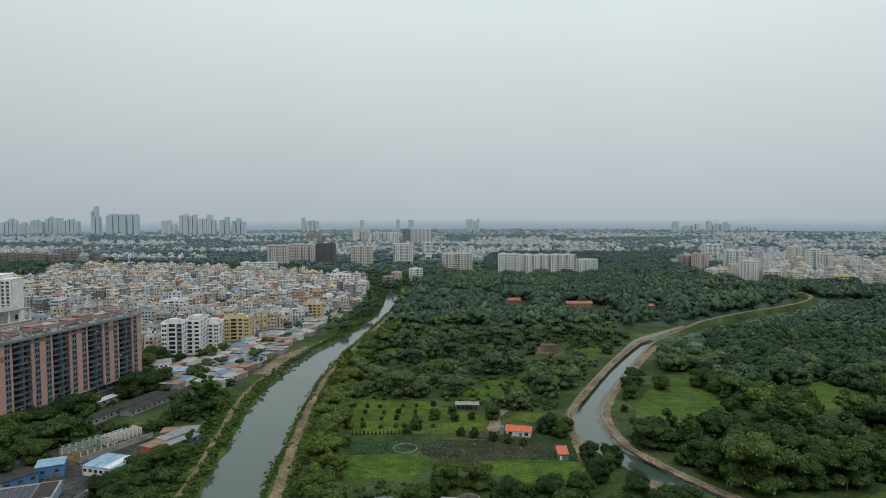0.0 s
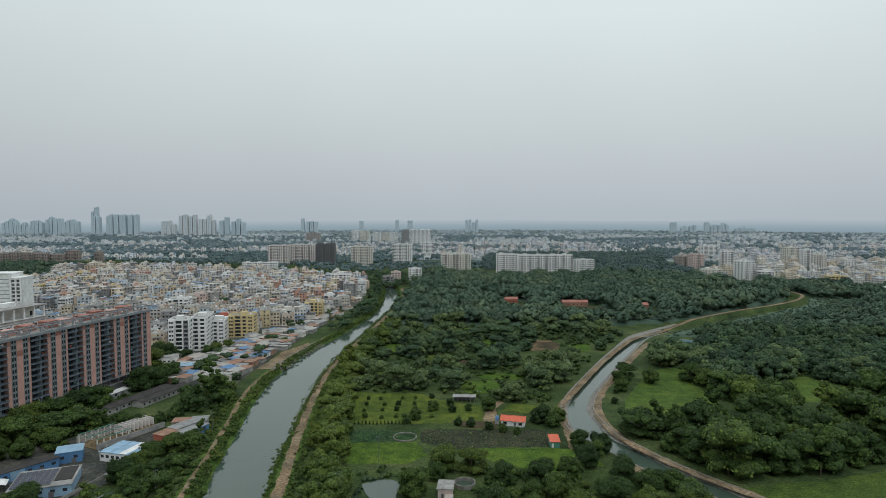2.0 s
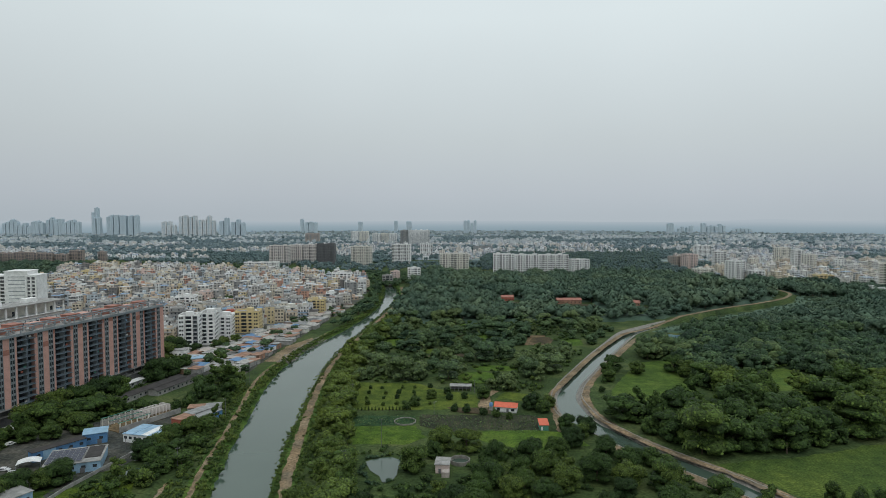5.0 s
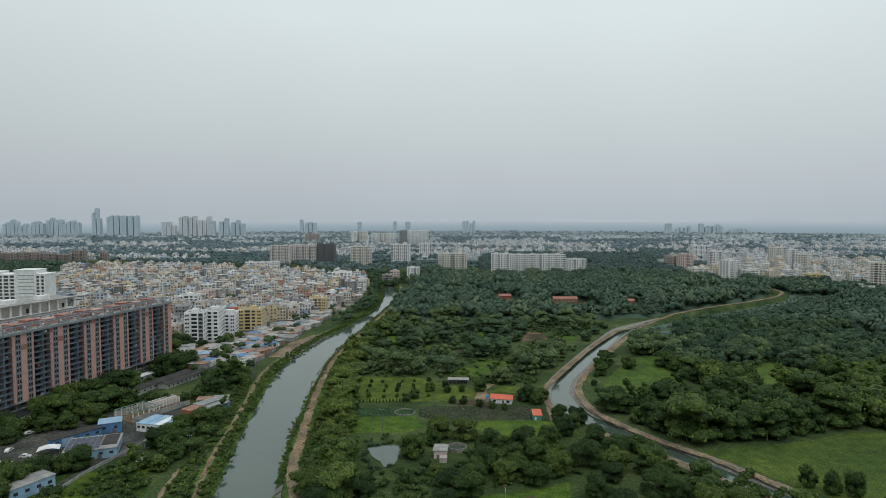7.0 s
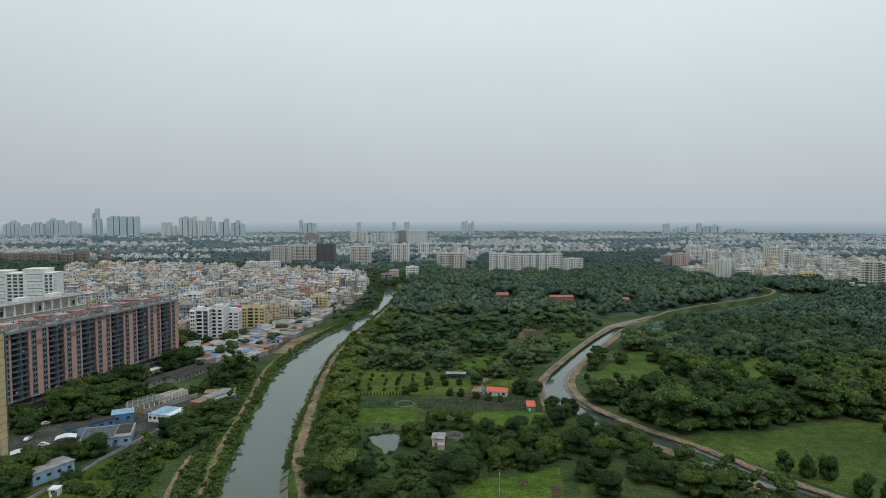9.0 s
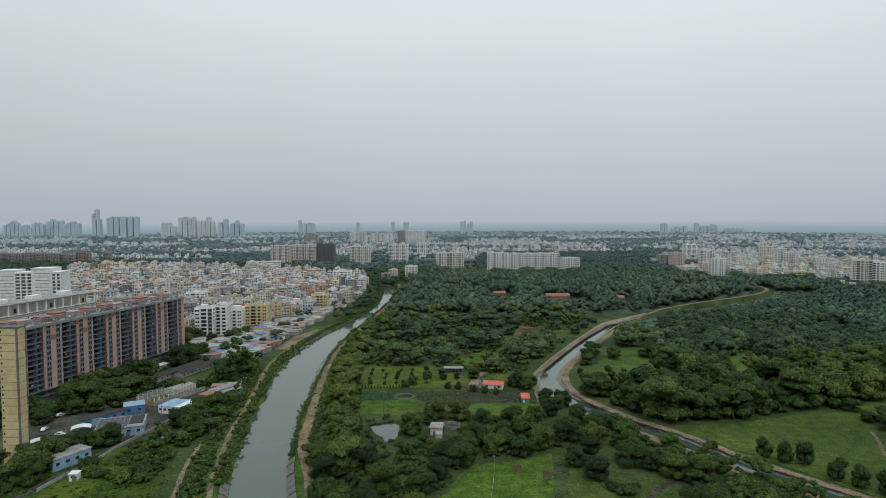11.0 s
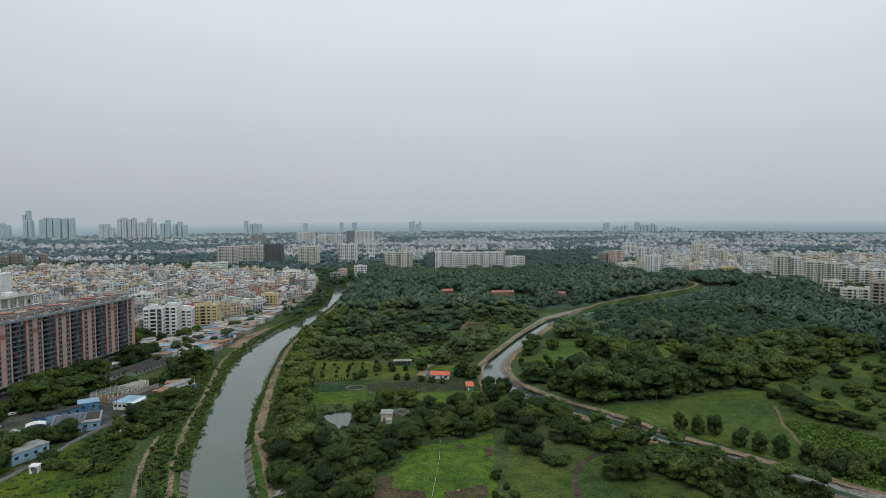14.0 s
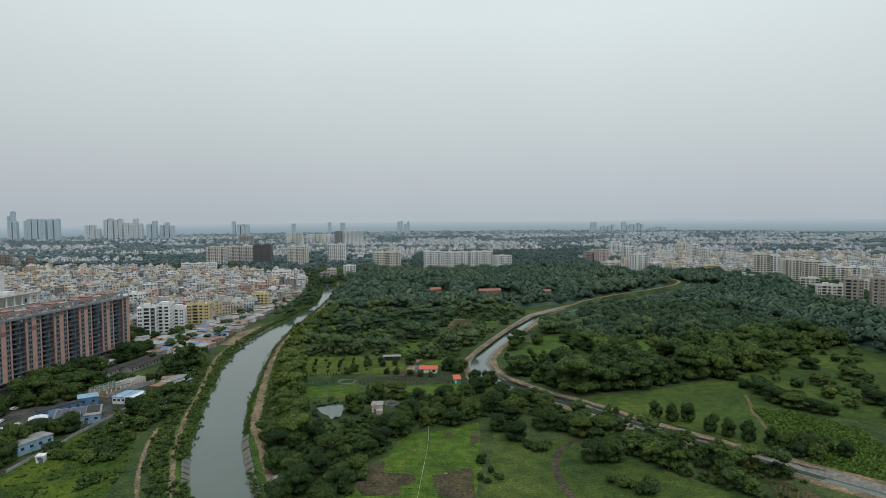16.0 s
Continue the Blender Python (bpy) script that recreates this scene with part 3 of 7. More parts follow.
def rounded(shape):
    """A shape with each face cut in four and its corners set on a sphere."""
    v, f = [tuple(q) for q in shape[0]], []
    for a, b, c in shape[1]:
        m = []
        for p, q in ((a, b), (b, c), (c, a)):
            w = (np.array(v[p]) + np.array(v[q])) / 2
            w = tuple(np.round(w / np.linalg.norm(w), 6))
            if w not in v:
                v.append(w)
            m.append(v.index(w))
        f += [(a, m[0], m[2]), (m[0], b, m[1]), (m[2], m[1], c), tuple(m)]
    return np.array(v, float), np.array(f)


OCT2 = rounded(OCT)


def leaf_quads(rng, c, nrm, size):
    """Small folded sprays of leaves at c that face nrm."""
    k = len(c)
    nrm = nrm / (np.linalg.norm(nrm, axis=1)[:, None] + 1e-9)
    r = rng.normal(size=(k, 3))
    a = np.cross(nrm, r)
    a /= np.linalg.norm(a, axis=1)[:, None] + 1e-9
    b = np.cross(nrm, a)
    s = (size * rng.uniform(0.55, 1.25, k))[:, None]
    w = s * rng.uniform(0.5, 0.9, k)[:, None]
    dip = nrm * s * 0.16
    v = np.stack([c - a * s - dip, c - b * w + dip * 0.4, c + a * s - dip, c + b * w + dip * 0.4], 1).reshape(-1, 3)
    return v, np.arange(4 * k).reshape(-1, 4)


def lobes_of(rng, kind, R, H):
    """Middles and radii of the masses that make up a crown."""
    if kind == "cone":
        return np.array([(0, 0, H * 0.25), (0, 0, H * 0.5), (0, 0, H * 0.75)]), np.array([R, R * 0.8, R * 0.5])
    n, z0, zr, rr, low = {"umbrella": (12, 0.68, 0.11, 0.46, 4), "tall": (8, 0.62, 0.26, 0.38, 2), "shrub": (5, 0.42, 0.15, 0.5, 0), "far": (5, 0.46, 0.16, 0.52, 0), "bush": (3, 0.42, 0.12, 0.6, 0)}.get(kind, (11, 0.5, 0.17, 0.5, 5))
    z0 *= H
    ang = np.arange(n) * 2.4 + rng.uniform(0, 6)
    rad = R * np.sqrt((np.arange(n) + 0.3) / n) * 0.72 * rng.uniform(0.8, 1.15, n)
    c = np.c_[rad * np.cos(ang), rad * np.sin(ang), z0 + H * zr * (rng.uniform(-1, 1, n) + 0.8 * (1 - rad / R))]
    r = R * rr * rng.uniform(0.75, 1.2, n)
    if low:
        t = np.arange(low) * 6.283 / low + rng.uniform(0, 6)
        c = np.r_[c, np.c_[np.cos(t) * R * 0.6, np.sin(t) * R * 0.6, np.full(low, H * 0.24) * rng.uniform(0.8, 1.1, low)]]
        r = np.r_[r, np.full(low, R * 0.48) * rng.uniform(0.8, 1.1, low)]
    return c, r


def crown_mesh(rng, kind, R, H, tufts, leaves, leaf, ico, stir=0.55):
    """Rounded tufts of foliage over a few masses, with loose sprays of leaves that roughen their outline."""
    c, r = lobes_of(rng, kind, R, H)
    flat = np.array([1, 1, 0.62 if kind == "umbrella" else 0.85])
    pick = rng.choice(len(c), tufts * 3, p=r**2 / np.sum(r**2))
    d = rng.normal(size=(tufts * 3, 3))
    d /= np.linalg.norm(d, axis=1)[:, None]
    d[:, 2] = np.where(d[:, 2] < -0.4, -d[:, 2], d[:, 2])
    p = c[pick] + d * (r[pick] * rng.uniform(0.62, 0.9, tufts * 3))[:, None] * flat
    ok = np.ones(tufts * 3, bool)
    for i, (ci, ri) in enumerate(zip(c, r)):
        ok &= (np.linalg.norm((p - ci) / flat, axis=1) > ri * 0.6) | (pick == i)
    idx = np.where(ok)[0][:tufts]
    v1, f1, base = [], [], 0
    for ci, ri in zip(c, r):
        core = ico
        v1.append(ci + core[0] * ri * (0.82 + rng.normal(0, 0.12, (len(core[0]), 1))) * flat)
        f1.append(core[1] + base)
        base += len(core[0])
    rt = r[pick[idx]] * rng.uniform(0.2, 0.38, len(idx))
    for j, k in enumerate(idx):
        w = ico[0] * (1 + rng.normal(0, 0.16, (len(ico[0]), 1)))
        v1.append(p[k] + w * rt[j] * np.array([1, 1, 0.8]))
        f1.append(ico[1] + base)
        base += len(ico[0])
    q = rng.integers(len(idx), size=leaves)
    off = rng.normal(size=(leaves, 3))
    off[:, 2] = np.abs(off[:, 2]) * 0.9 - 0.15
    off /= np.linalg.norm(off, axis=1)[:, None] + 1e-9
    pos = p[idx][q] + off * (rt[q] * rng.uniform(0.9, 1.18, leaves))[:, None] * np.array([1, 1, 0.8])
    nrm = off + d[idx][q] * 0.5 + rng.normal(0, stir, (leaves, 3)) + (0, 0, 0.3)
    # the rest of the sprays cover the masses themselves
    k = leaves * 14 // 20
    own = rng.choice(len(c), k, p=r**2 / np.sum(r**2))
    pos[:k] = c[own] + off[:k] * (r[own] * rng.uniform(0.86, 1.06, k))[:, None] * flat
    nrm[:k] = off[:k] + rng.normal(0, stir, (k, 3)) + (0, 0, 0.3)
    v2, f2 = leaf_quads(rng, pos, nrm, leaf)
    return np.concatenate(v1), np.concatenate(f1), v2, f2


def trunk_geo(rng, kind, R, H, k=7):
    """A tapered trunk that forks into limbs."""
    g = Geo()
    top = H * (0.62 if kind in ("umbrella", "tall") else 0.45)
    r0 = max(0.12, R * 0.055)

    def limb(a, b, ra, rb):
        a, b = np.array(a, float), np.array(b, float)
        d = (b - a) / (np.linalg.norm(b - a) + 1e-9)
        u = np.cross(d, (0.31, 0.95, 0.05))
        u /= np.linalg.norm(u)
        w = np.cross(d, u)
        t = np.arange(k) * 2 * math.pi / k
        ring = np.cos(t)[:, None] * u + np.sin(t)[:, None] * w
        g.add(np.r_[a + ring * ra, b + ring * rb], [(i, (i + 1) % k, k + (i + 1) % k, k + i) for i in range(k)])

    lean = rng.normal(0, 0.03 * H, 2)
    fork = (lean[0], lean[1], top * 0.55)
    limb((0, 0, -0.4), fork, r0 * 1.25, r0 * 0.85)
    for i in range(4):
        t = i * 1.57 + rng.uniform(-0.5, 0.5)
        limb(fork, (lean[0] + math.cos(t) * R * 0.45, lean[1] + math.sin(t) * R * 0.45, top * rng.uniform(0.95, 1.15)), r0 * 0.6, r0 * 0.25)
    return g


TREES = {}


def tree_kind(key, kind, R, H, tufts, leaves, leaf, seed, label, category="tree"):
    """A pattern tree: trunk and crown meshes shared by all its copies."""
    r = np.random.default_rng(seed)
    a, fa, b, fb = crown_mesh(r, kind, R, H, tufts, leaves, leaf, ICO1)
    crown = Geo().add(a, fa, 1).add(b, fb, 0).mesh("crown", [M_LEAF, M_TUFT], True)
    TREES[key] = (trunk_geo(r, kind, R, H).mesh("trunk", [M_BARK], True), crown, label, category, kind)


for i in range(4):
    tree_kind(f"broad{i}", "broad", 5.0, 9.5, 30, 4600, 0.22, 100 + i, "dense dark green broadleaf tree on open ground")
for i in range(3):
    tree_kind(f"rain{i}", "umbrella", 8.0, 13.0, 40, 6000, 0.27, 120 + i, "spreading rain tree with a wide flat crown")
for i in range(2):
    tree_kind(f"tall{i}", "tall", 4.2, 14.0, 44, 1200, 0.3, 140 + i, "tall slender tree with a loose crown")
for i in range(3):
    tree_kind(f"small{i}", "broad", 2.6, 5.0, 14, 1700, 0.16, 160 + i, "small round dark green tree")
for i in range(3):
    tree_kind(f"shrub{i}", "shrub", 2.4, 2.6, 14, 560, 0.16, 180 + i, "low bushy green shrub", "shrub")
tree_kind("cone", "cone", 0.55, 2.6, 18, 60, 0.12, 190, "slim clipped conical shrub in a row", "shrub")


def plant(key, x, y, scale=1.0, turn=0.0, group="", tall=1.0):
    trunk, crown, label, category, kind = TREES[key]
    name = "shrub" if category == "shrub" else "tree"
    ob = thing(name, label, category, Matrix.LocRotScale((x, y, 0.0), Euler((0, 0, turn)), (scale, scale, scale * tall)), group)
    part("trunk", trunk, ob)
    part("crown", crown, ob)
    return ob


# patterns of lighter weight for woods, hedges and distant trees
def light_kinds(tufts, leaves, leaf, count, kinds, ico, seed, stir=0.55):
    out = []
    for i in range(count):
        r = np.random.default_rng(seed + i)
        kind, R, H = kinds[i % len(kinds)]
        out.append(crown_mesh(r, kind, R, H, tufts, leaves, leaf, ico, stir))
    return out


def scatter(name, places, kinds, label, category, seed, size=(0.8, 1.3), mats=None, trunks=True, mean=0.42):
    """Many trees as one mesh; each keeps a tone of its own."""
    r = np.random.default_rng(seed)
    g = Geo()
    for x, y, *s in places:
        a, fa, b, fb = kinds[r.integers(len(kinds))]
        k = s[0] if s else r.uniform(*size)
        t = r.uniform(0, 6.283)
        rot = np.array([(math.cos(t), math.sin(t), 0), (-math.sin(t), math.cos(t), 0), (0, 0, r.uniform(0.85, 1.2))]) * k
        n1, n2 = noise.noise(Vector((x * 0.011, y * 0.008, 3.0))), noise.noise(Vector((x * 0.04, y * 0.03, 8.0)))
        tone = float(np.clip(mean + 0.5 * n1 + 0.4 * n2 + r.normal(0, 0.17), 0, 1))
        if not s:
            rot *= 1 + 0.35 * n2
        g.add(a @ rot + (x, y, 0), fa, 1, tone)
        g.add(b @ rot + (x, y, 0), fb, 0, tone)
        if trunks:
            g.cyl(x, y, -0.3, 0.26 * k, 3.6 * k, 2, 4, 0.18 * k, tone)
    return tagged(new(name, g.mesh(name, mats or [M_LEAFW, M_TUFTW, M_BARK], True, True)), label, category, kind="stuff")


def spread(poly, spacing, seed, jitter=0.42, keep=1.0, away=()):
    """Places strewn over an outline, clear of the outlines and lines in away."""
    p = np.array(poly, float)
    r = np.random.default_rng(seed)
    x, y = np.meshgrid(np.arange(p[:, 0].min(), p[:, 0].max(), spacing), np.arange(p[:, 1].min(), p[:, 1].max(), spacing * 0.9))
    x = x + (np.arange(x.shape[0]) % 2)[:, None] * spacing / 2
    x, y = x.ravel() + r.normal(0, jitter * spacing, x.size), y.ravel() + r.normal(0, jitter * spacing, x.size)
    ok = inside(poly, x, y) & (r.random(x.size) < keep)
    for what in away:
        if len(what) == 2 and not np.isscalar(what[1]):
            what = (what, 0)
        shape, gap = what
        if gap:
            ok &= near_line(shape, x, y)[0] > gap
        else:
            ok &= ~inside(shape, x, y)
    return np.c_[x[ok], y[ok]]


# ---- the long salmon apartment block ----
def long_flats():
    """Twelve storeys on stilts over a podium: salmon piers, window strips and deep dark balcony bays, with a steel frame round the roof."""
    root = thing("apartment_building", "long salmon and grey twelve-storey apartment block on stilts", "apartment block", pose(-207.7, 199.9, 0, 0, 0, 75.46))
    L, D, z0, fl, n, per = 151.0, 17.0, 9.0, 2.73, 12, 20.57
    top = z0 + fl * n
    # Core coloured dark so that the recessed bays look shaded.
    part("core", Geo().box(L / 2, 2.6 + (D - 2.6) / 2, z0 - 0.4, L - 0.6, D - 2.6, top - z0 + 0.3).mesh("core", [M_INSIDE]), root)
    part("rear_wall", Geo().box(L / 2, D + 0.15, z0 - 0.4, L, 0.3, top - z0 + 0.9).mesh("rear_wall", [M_PINK]), root)
    for u in (0.0, L):
        part("end_wall", Geo().box(u, D / 2 + 0.1, z0 - 0.4, 0.5, D + 0.1, top - z0 + 1.0).mesh("end_wall", [M_PINK]), root)
    part("roof", Geo().box(L / 2, D / 2, top, L, D + 0.6, 0.35).mesh("roof", [M_CONC]), root)
    part("podium", Geo().box(L / 2, D / 2 + 0.6, -0.2, L - 1, D - 1, 5.6).mesh("podium", [M_DARKC]), root)
    part("podium_deck", Geo().box(L / 2, D / 2 + 0.4, 5.4, L, D, 0.3).mesh("podium_deck", [M_CONC]), root)
    stilt = Geo().box(0, 0, 5.7, 0.7, 0.7, z0 - 6.1).mesh("stilt", [M_DARKC])
    for k in range(26):
        for y in (0.8, D - 1):
            part("stilt", stilt, root).location = (0.8 + k * 5.97, y, 0)
    part("first_slab", Geo().box(L / 2, D / 2, z0 - 0.5, L, D + 0.4, 0.45).mesh("first_slab", [M_CONC]), root)
    # Dark infill added behind the stilts for the undercroft's shade.
    part("stilt_wall", Geo().box(L / 2, 4.2, 5.6, L - 2, 0.4, z0 - 6.0).mesh("stilt_wall", [M_DARKC]), root)
    bw = 9.12
    rights = [L - 7.01 - per * k for k in range(8)]
    bal = Geo().box(bw / 2, 0.85, -0.05, bw - 0.1, 3.3, 0.22, 0)
    for h in (0.62, 0.98):
        bal.box(bw / 2, -0.72, h, bw - 0.1, 0.06, 0.06, 0)
    for x in np.arange(0.5, bw, 0.8):
        bal.box(x, -0.72, 0.25, 0.05, 0.05, 0.75, 0)
    bal.box(bw / 2, -0.68, 0, 0.3, 0.24, fl, 0)
    bal = bal.mesh("balcony", [M_RAIL])
    divider = Geo().box(bw / 2, 1.0, 0.25, 0.15, 2.4, fl - 0.3).mesh("divider", [M_STEEL])
    door = Geo().box(0, 0, 0.25, 2.3, 0.08, 2.0).mesh("balcony_door", [M_GLASS])
    cloth = [Geo().box(0, 0, 0, 1.3, 0.05, 0.8).mesh("laundry", [m]) for m in (M_LBLUE, M_BRICKRED, M_CREAM, M_GREENP)]
    r = np.random.default_rng(5)
    for e in rights:
        u = e - bw
        if u < 0:
            continue
        for k in range(n):
            b = part("balcony", bal, root)
            b.location = (u, 0, z0 + k * fl)
            part("divider", divider, b)
            for dx in (2.2, 6.9):
                q = part("balcony_door", door, b)
                q.location = (dx, 2.54, 0)
            if r.random() < 0.35:
                q = part("laundry", cloth[r.integers(4)], b)
                q.location = (r.uniform(1.0, 8.0), 0.35, 0.4 + r.uniform(0, 0.9))
    # a strip window: two dark sashes between slim blue-grey mullions over a spandrel
    win = Geo()
    for dx in (-1.2, 0.0, 1.2):
        win.box(dx, -0.08, 0.0, 0.2, 0.2, fl, 0)
    win.box(0, -0.08, 0.7, 2.5, 0.16, 0.14, 0).box(0, -0.1, fl - 0.16, 2.5, 0.2, 0.16, 0)
    win = win.mesh("window", [M_STEEL])
    sash = Geo().box(0, 0.02, 0.85, 0.98, 0.1, 1.7).mesh("sash", [M_GLASS])
    piers, strips = [], []
    for e in rights:
        if e < L - 8:
            piers += [(e, e + 1.7), (e + 4.6, e + 7.7), (e + 10.3, e + 11.45)]
            strips += [e + 3.15, e + 9.0]
    e = rights[0]
    piers += [(e, e + 1.3), (e + 4.2, e + 7.0)]
    strips.append(e + 2.75)
    patch = [Geo().box(0, 0, 0, w, 0.06, fl - 0.2).mesh("accent_panel", [M_DULLRED]) for w in (1.66, 3.06, 1.12)]
    for j, (a, b) in enumerate(piers):
        if b <= 0:
            continue
        a = max(a, 0)
        part("pier", Geo().box((a + b) / 2, 1.35, z0 - 0.4, b - a, 2.5, top - z0 + 0.6).mesh("pier", [M_PINK]), root)
        if b - a > 1 and j < len(piers) - 2 and r.random() < 0.62:
            part("accent_panel", patch[j % 3], root).location = ((a + b) / 2, 0.08, z0 + fl * (11 if r.random() < 0.6 else int(r.integers(7, 11))))
    for a in strips:
        if a < 1.5:
            continue
        part("window_strip", Geo().box(a, 1.3, z0 - 0.2, 2.9, 2.2, top - z0).mesh("window_strip", [M_STEEL]), root)
        for k in range(n):
            q = part("window", win, root)
            q.location = (a, 0.16, z0 + k * fl)
            for dx in (-0.63, 0.63):
                part("sash", sash, q).location = (dx, 0, 0)
    # steel frame along the roof edge
    post = Geo().box(0, 0, 0, 0.35, 0.35, 2.7).mesh("frame_post", [M_STEEL])
    for y in (-0.4, 5.2, D):
        part("frame_rail", Geo().box(L / 2, y, top + 3.0, L, 0.45, 0.4).mesh("frame_rail", [M_STEEL]), root)
        for k in range(26):
            part("frame_post", post, root).location = (0.8 + k * 5.97, y, top + 0.3)
    tie = Geo().box(0, 2.4, 0, 0.25, 5.6, 0.3).mesh("frame_tie", [M_STEEL])
    for k in range(26):
        part("frame_tie", tie, root).location = (0.8 + k * 5.97, 0, top + 3.05)
    part("parapet", Geo().box(L / 2, -0.6, top - 0.5, L, 0.3, 1.3).box(L / 2, D + 0.45, top - 0.3, L, 0.3, 1.1).mesh("parapet", [M_STEEL]), root)
    for k, u in enumerate(np.arange(8, L - 6, 10.4)):
        part("stair_head", Geo().box(u, 9 + (k % 2) * 2, top + 0.3, 6.2, 6, 2.3 + 0.5 * (k % 3)).box(u, 9 + (k % 2) * 2, top + 2.6 + 0.5 * (k % 3), 6.6, 6.4, 0.2).mesh("stair_head", [M_DULLRED if k % 3 else M_PINK]), root)
        for j in range(3):
            part("water_tank", Geo().cyl(u + 5.0 + r.uniform(-0.5, 0.5), 4 + j * 3.4, top + 0.3, 0.6, 1.4, 0, 10).mesh("water_tank", [M_WHITE if j else M_GREYSHEET]), root)
        part("solar_heater", Geo().box(u + 2, 3.0, top + 0.7, 3.0, 1.2, 0.12).box(u + 2, 3.6, top + 0.9, 3.0, 0.5, 0.4).mesh("solar_heater", [M_GREYSHEET]), root)
    return root


long_flats()


def white_slab():
    root = thing("apartment_building", "white slab block with an open colonnade on its top storey", "apartment block", pose(-263.0, 179.5, 0, 0, 0, 75.4))
    L, D = 160, 16
    part("wall", Geo().box(L / 2, D / 2, 0, L, D, 41).mesh("wall", [M_WHITE]), root)
    part("top_floor", Geo().box(L / 2, D / 2 + 3, 41, L - 1, D - 8, 6).mesh("top_floor", [M_CREAM]), root)
    part("roof", Geo().box(L / 2, D / 2, 47, L + 1, D + 1, 0.6).mesh("roof", [M_CONC]), root)
    part("ledge", Geo().box(L / 2, -0.3, 40.4, L + 0.6, 1.2, 0.5).mesh("ledge", [M_CONC]), root)
    col = Geo().box(0, 0, 0, 0.9, 0.9, 6).mesh("column", [M_WHITE])
    recess = Geo().box(0, 0, 0, 1.6, 0.1, 2.6).mesh("doorway", [M_GLASS])
    for k in range(27):
        part("column", col, root).location = (0.8 + k * 6.09, 0.6, 41)
        if k < 26 and k % 4 == 1:
            part("doorway", recess, root).location = (4.6 + k * 6.09, 6.96, 41)
    row = Geo()
    for x in np.arange(3, L - 2, 4.06):
        row.box(x, -0.02, 0, 1.8, 0.08, 1.5)
    row = row.mesh("window_band", [M_GLASS])
    for k in range(12):
        tagged(part("window_band", row, root), kind="stuff").location = (0, 0, 1.2 + k * 3.2)
    for k in range(7):
        part("stair_head", Geo().box(12 + k * 22, 9, 47.6, 7, 5, 2.2).mesh("stair_head", [M_WHITE]), root)
    return root


white_slab()


# ---- blocks of flats ----
def block(x, y, turn, w, d, h, wall, label, style=0, seed=0, accent=None, fine=False):
    """A block of flats: projecting bays and recesses, windows and balconies storey by storey, parapet, stair heads and tanks."""
    r = np.random.default_rng(seed)
    root = thing("apartment_building", label, "apartment block", pose(x, y, 0, 0, 0, turn))
    # Glass colour pales with distance in place of haze.
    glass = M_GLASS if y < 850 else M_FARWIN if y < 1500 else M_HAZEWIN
    fl = max(2, round(h / 3.05))
    fh = h / fl
    part("wall", Geo().box(0, 0, 0, w, d, h).mesh("wall", [wall]), root)
    bay = 4.2
    nx = max(2, int(w / bay))
    bx = w / nx
    panes = []
    rail = Geo()
    for side in (-1, 1):
        for i in range(nx):
            u, yy = -w / 2 + (i + 0.5) * bx, side * d / 2
            face = 0 if side < 0 else 2
            deep = (i + style) % 3
            if deep == 0:
                part("bay_front", Geo().box(u, yy + side * 0.7, 0, bx * 0.8, 1.4, h + 0.5 + 0.8 * (i % 2)).mesh("bay_front", [wall]), root)
                panes.append((u - bx * 0.17, yy + side * 1.42, bx * 0.24, 1.0, fh * 0.5, face))
                panes.append((u + bx * 0.17, yy + side * 1.42, bx * 0.24, 1.0, fh * 0.5, face))
                rail.box(u, yy + side * 1.6, 1.1 + fh * 0.46, bx * 0.7, 0.5, 0.1)
            elif deep == 1:
                panes.append((u, yy + side * 0.02, bx * 0.84, 0.35, fh * 0.8, face))
                rail.box(u, yy + side * 0.6, 0.05, bx * 0.96, 1.2, 0.2).box(u, yy + side * 1.12, 0.2, bx * 0.96, 0.1, 0.75)
            else:
                panes.append((u, yy + side * 0.02, bx * 0.5, 0.9, fh * 0.55, face))
                rail.box(u, yy + side * 0.2, 1.0 + fh * 0.55, bx * 0.6, 0.4, 0.1)
    ny = max(2, int(d / bay))
    by = d / ny
    ends = Geo()
    for side in (-1, 1):
        for i in range(ny):
            ends.box(side * (w / 2 + 0.02), -d / 2 + (i + 0.5) * by, 1.0, 0.06, by * 0.46, fh * 0.5, only=1 if side > 0 else 3)
    if fine:
        made = [Geo().box(u, v, z, ww, 0.06, hh, only=face).mesh("window", [glass]) for u, v, ww, z, hh, face in panes if face == 0]
    rows = Geo()
    for u, v, ww, z, hh, face in panes:
        if face == 2 or not fine:
            rows.box(u, v, z, ww, 0.06, hh, only=face)
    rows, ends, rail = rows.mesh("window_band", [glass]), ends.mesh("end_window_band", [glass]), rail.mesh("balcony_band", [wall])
    for k in range(fl):
        for nm, me in (("window_band", rows), ("end_window_band", ends), ("balcony_band", rail)):
            tagged(part(nm, me, root), kind="stuff").location = (0, 0, k * fh)
        if fine:
            for me in made:
                part("window", me, root).location = (0, 0, k * fh)
    if accent:
        for i in range(0, nx, 2):
            for side in (-1, 1):
                part("accent_strip", Geo().box(-w / 2 + (i + 0.5) * bx, side * (d / 2 + 0.008), 0.5, bx * 0.72, 0.016, h - 0.5).mesh("accent_strip", [accent]), root)
    p = Geo()
    for s in (-1, 1):
        p.box(0, s * (d / 2 - 0.15), h, w, 0.3, 1.0).box(s * (w / 2 - 0.15), 0, h, 0.3, d - 0.6, 1.0)
    p.box(0, 0, h - 0.05, w - 0.6, d - 0.6, 0.12, 1)
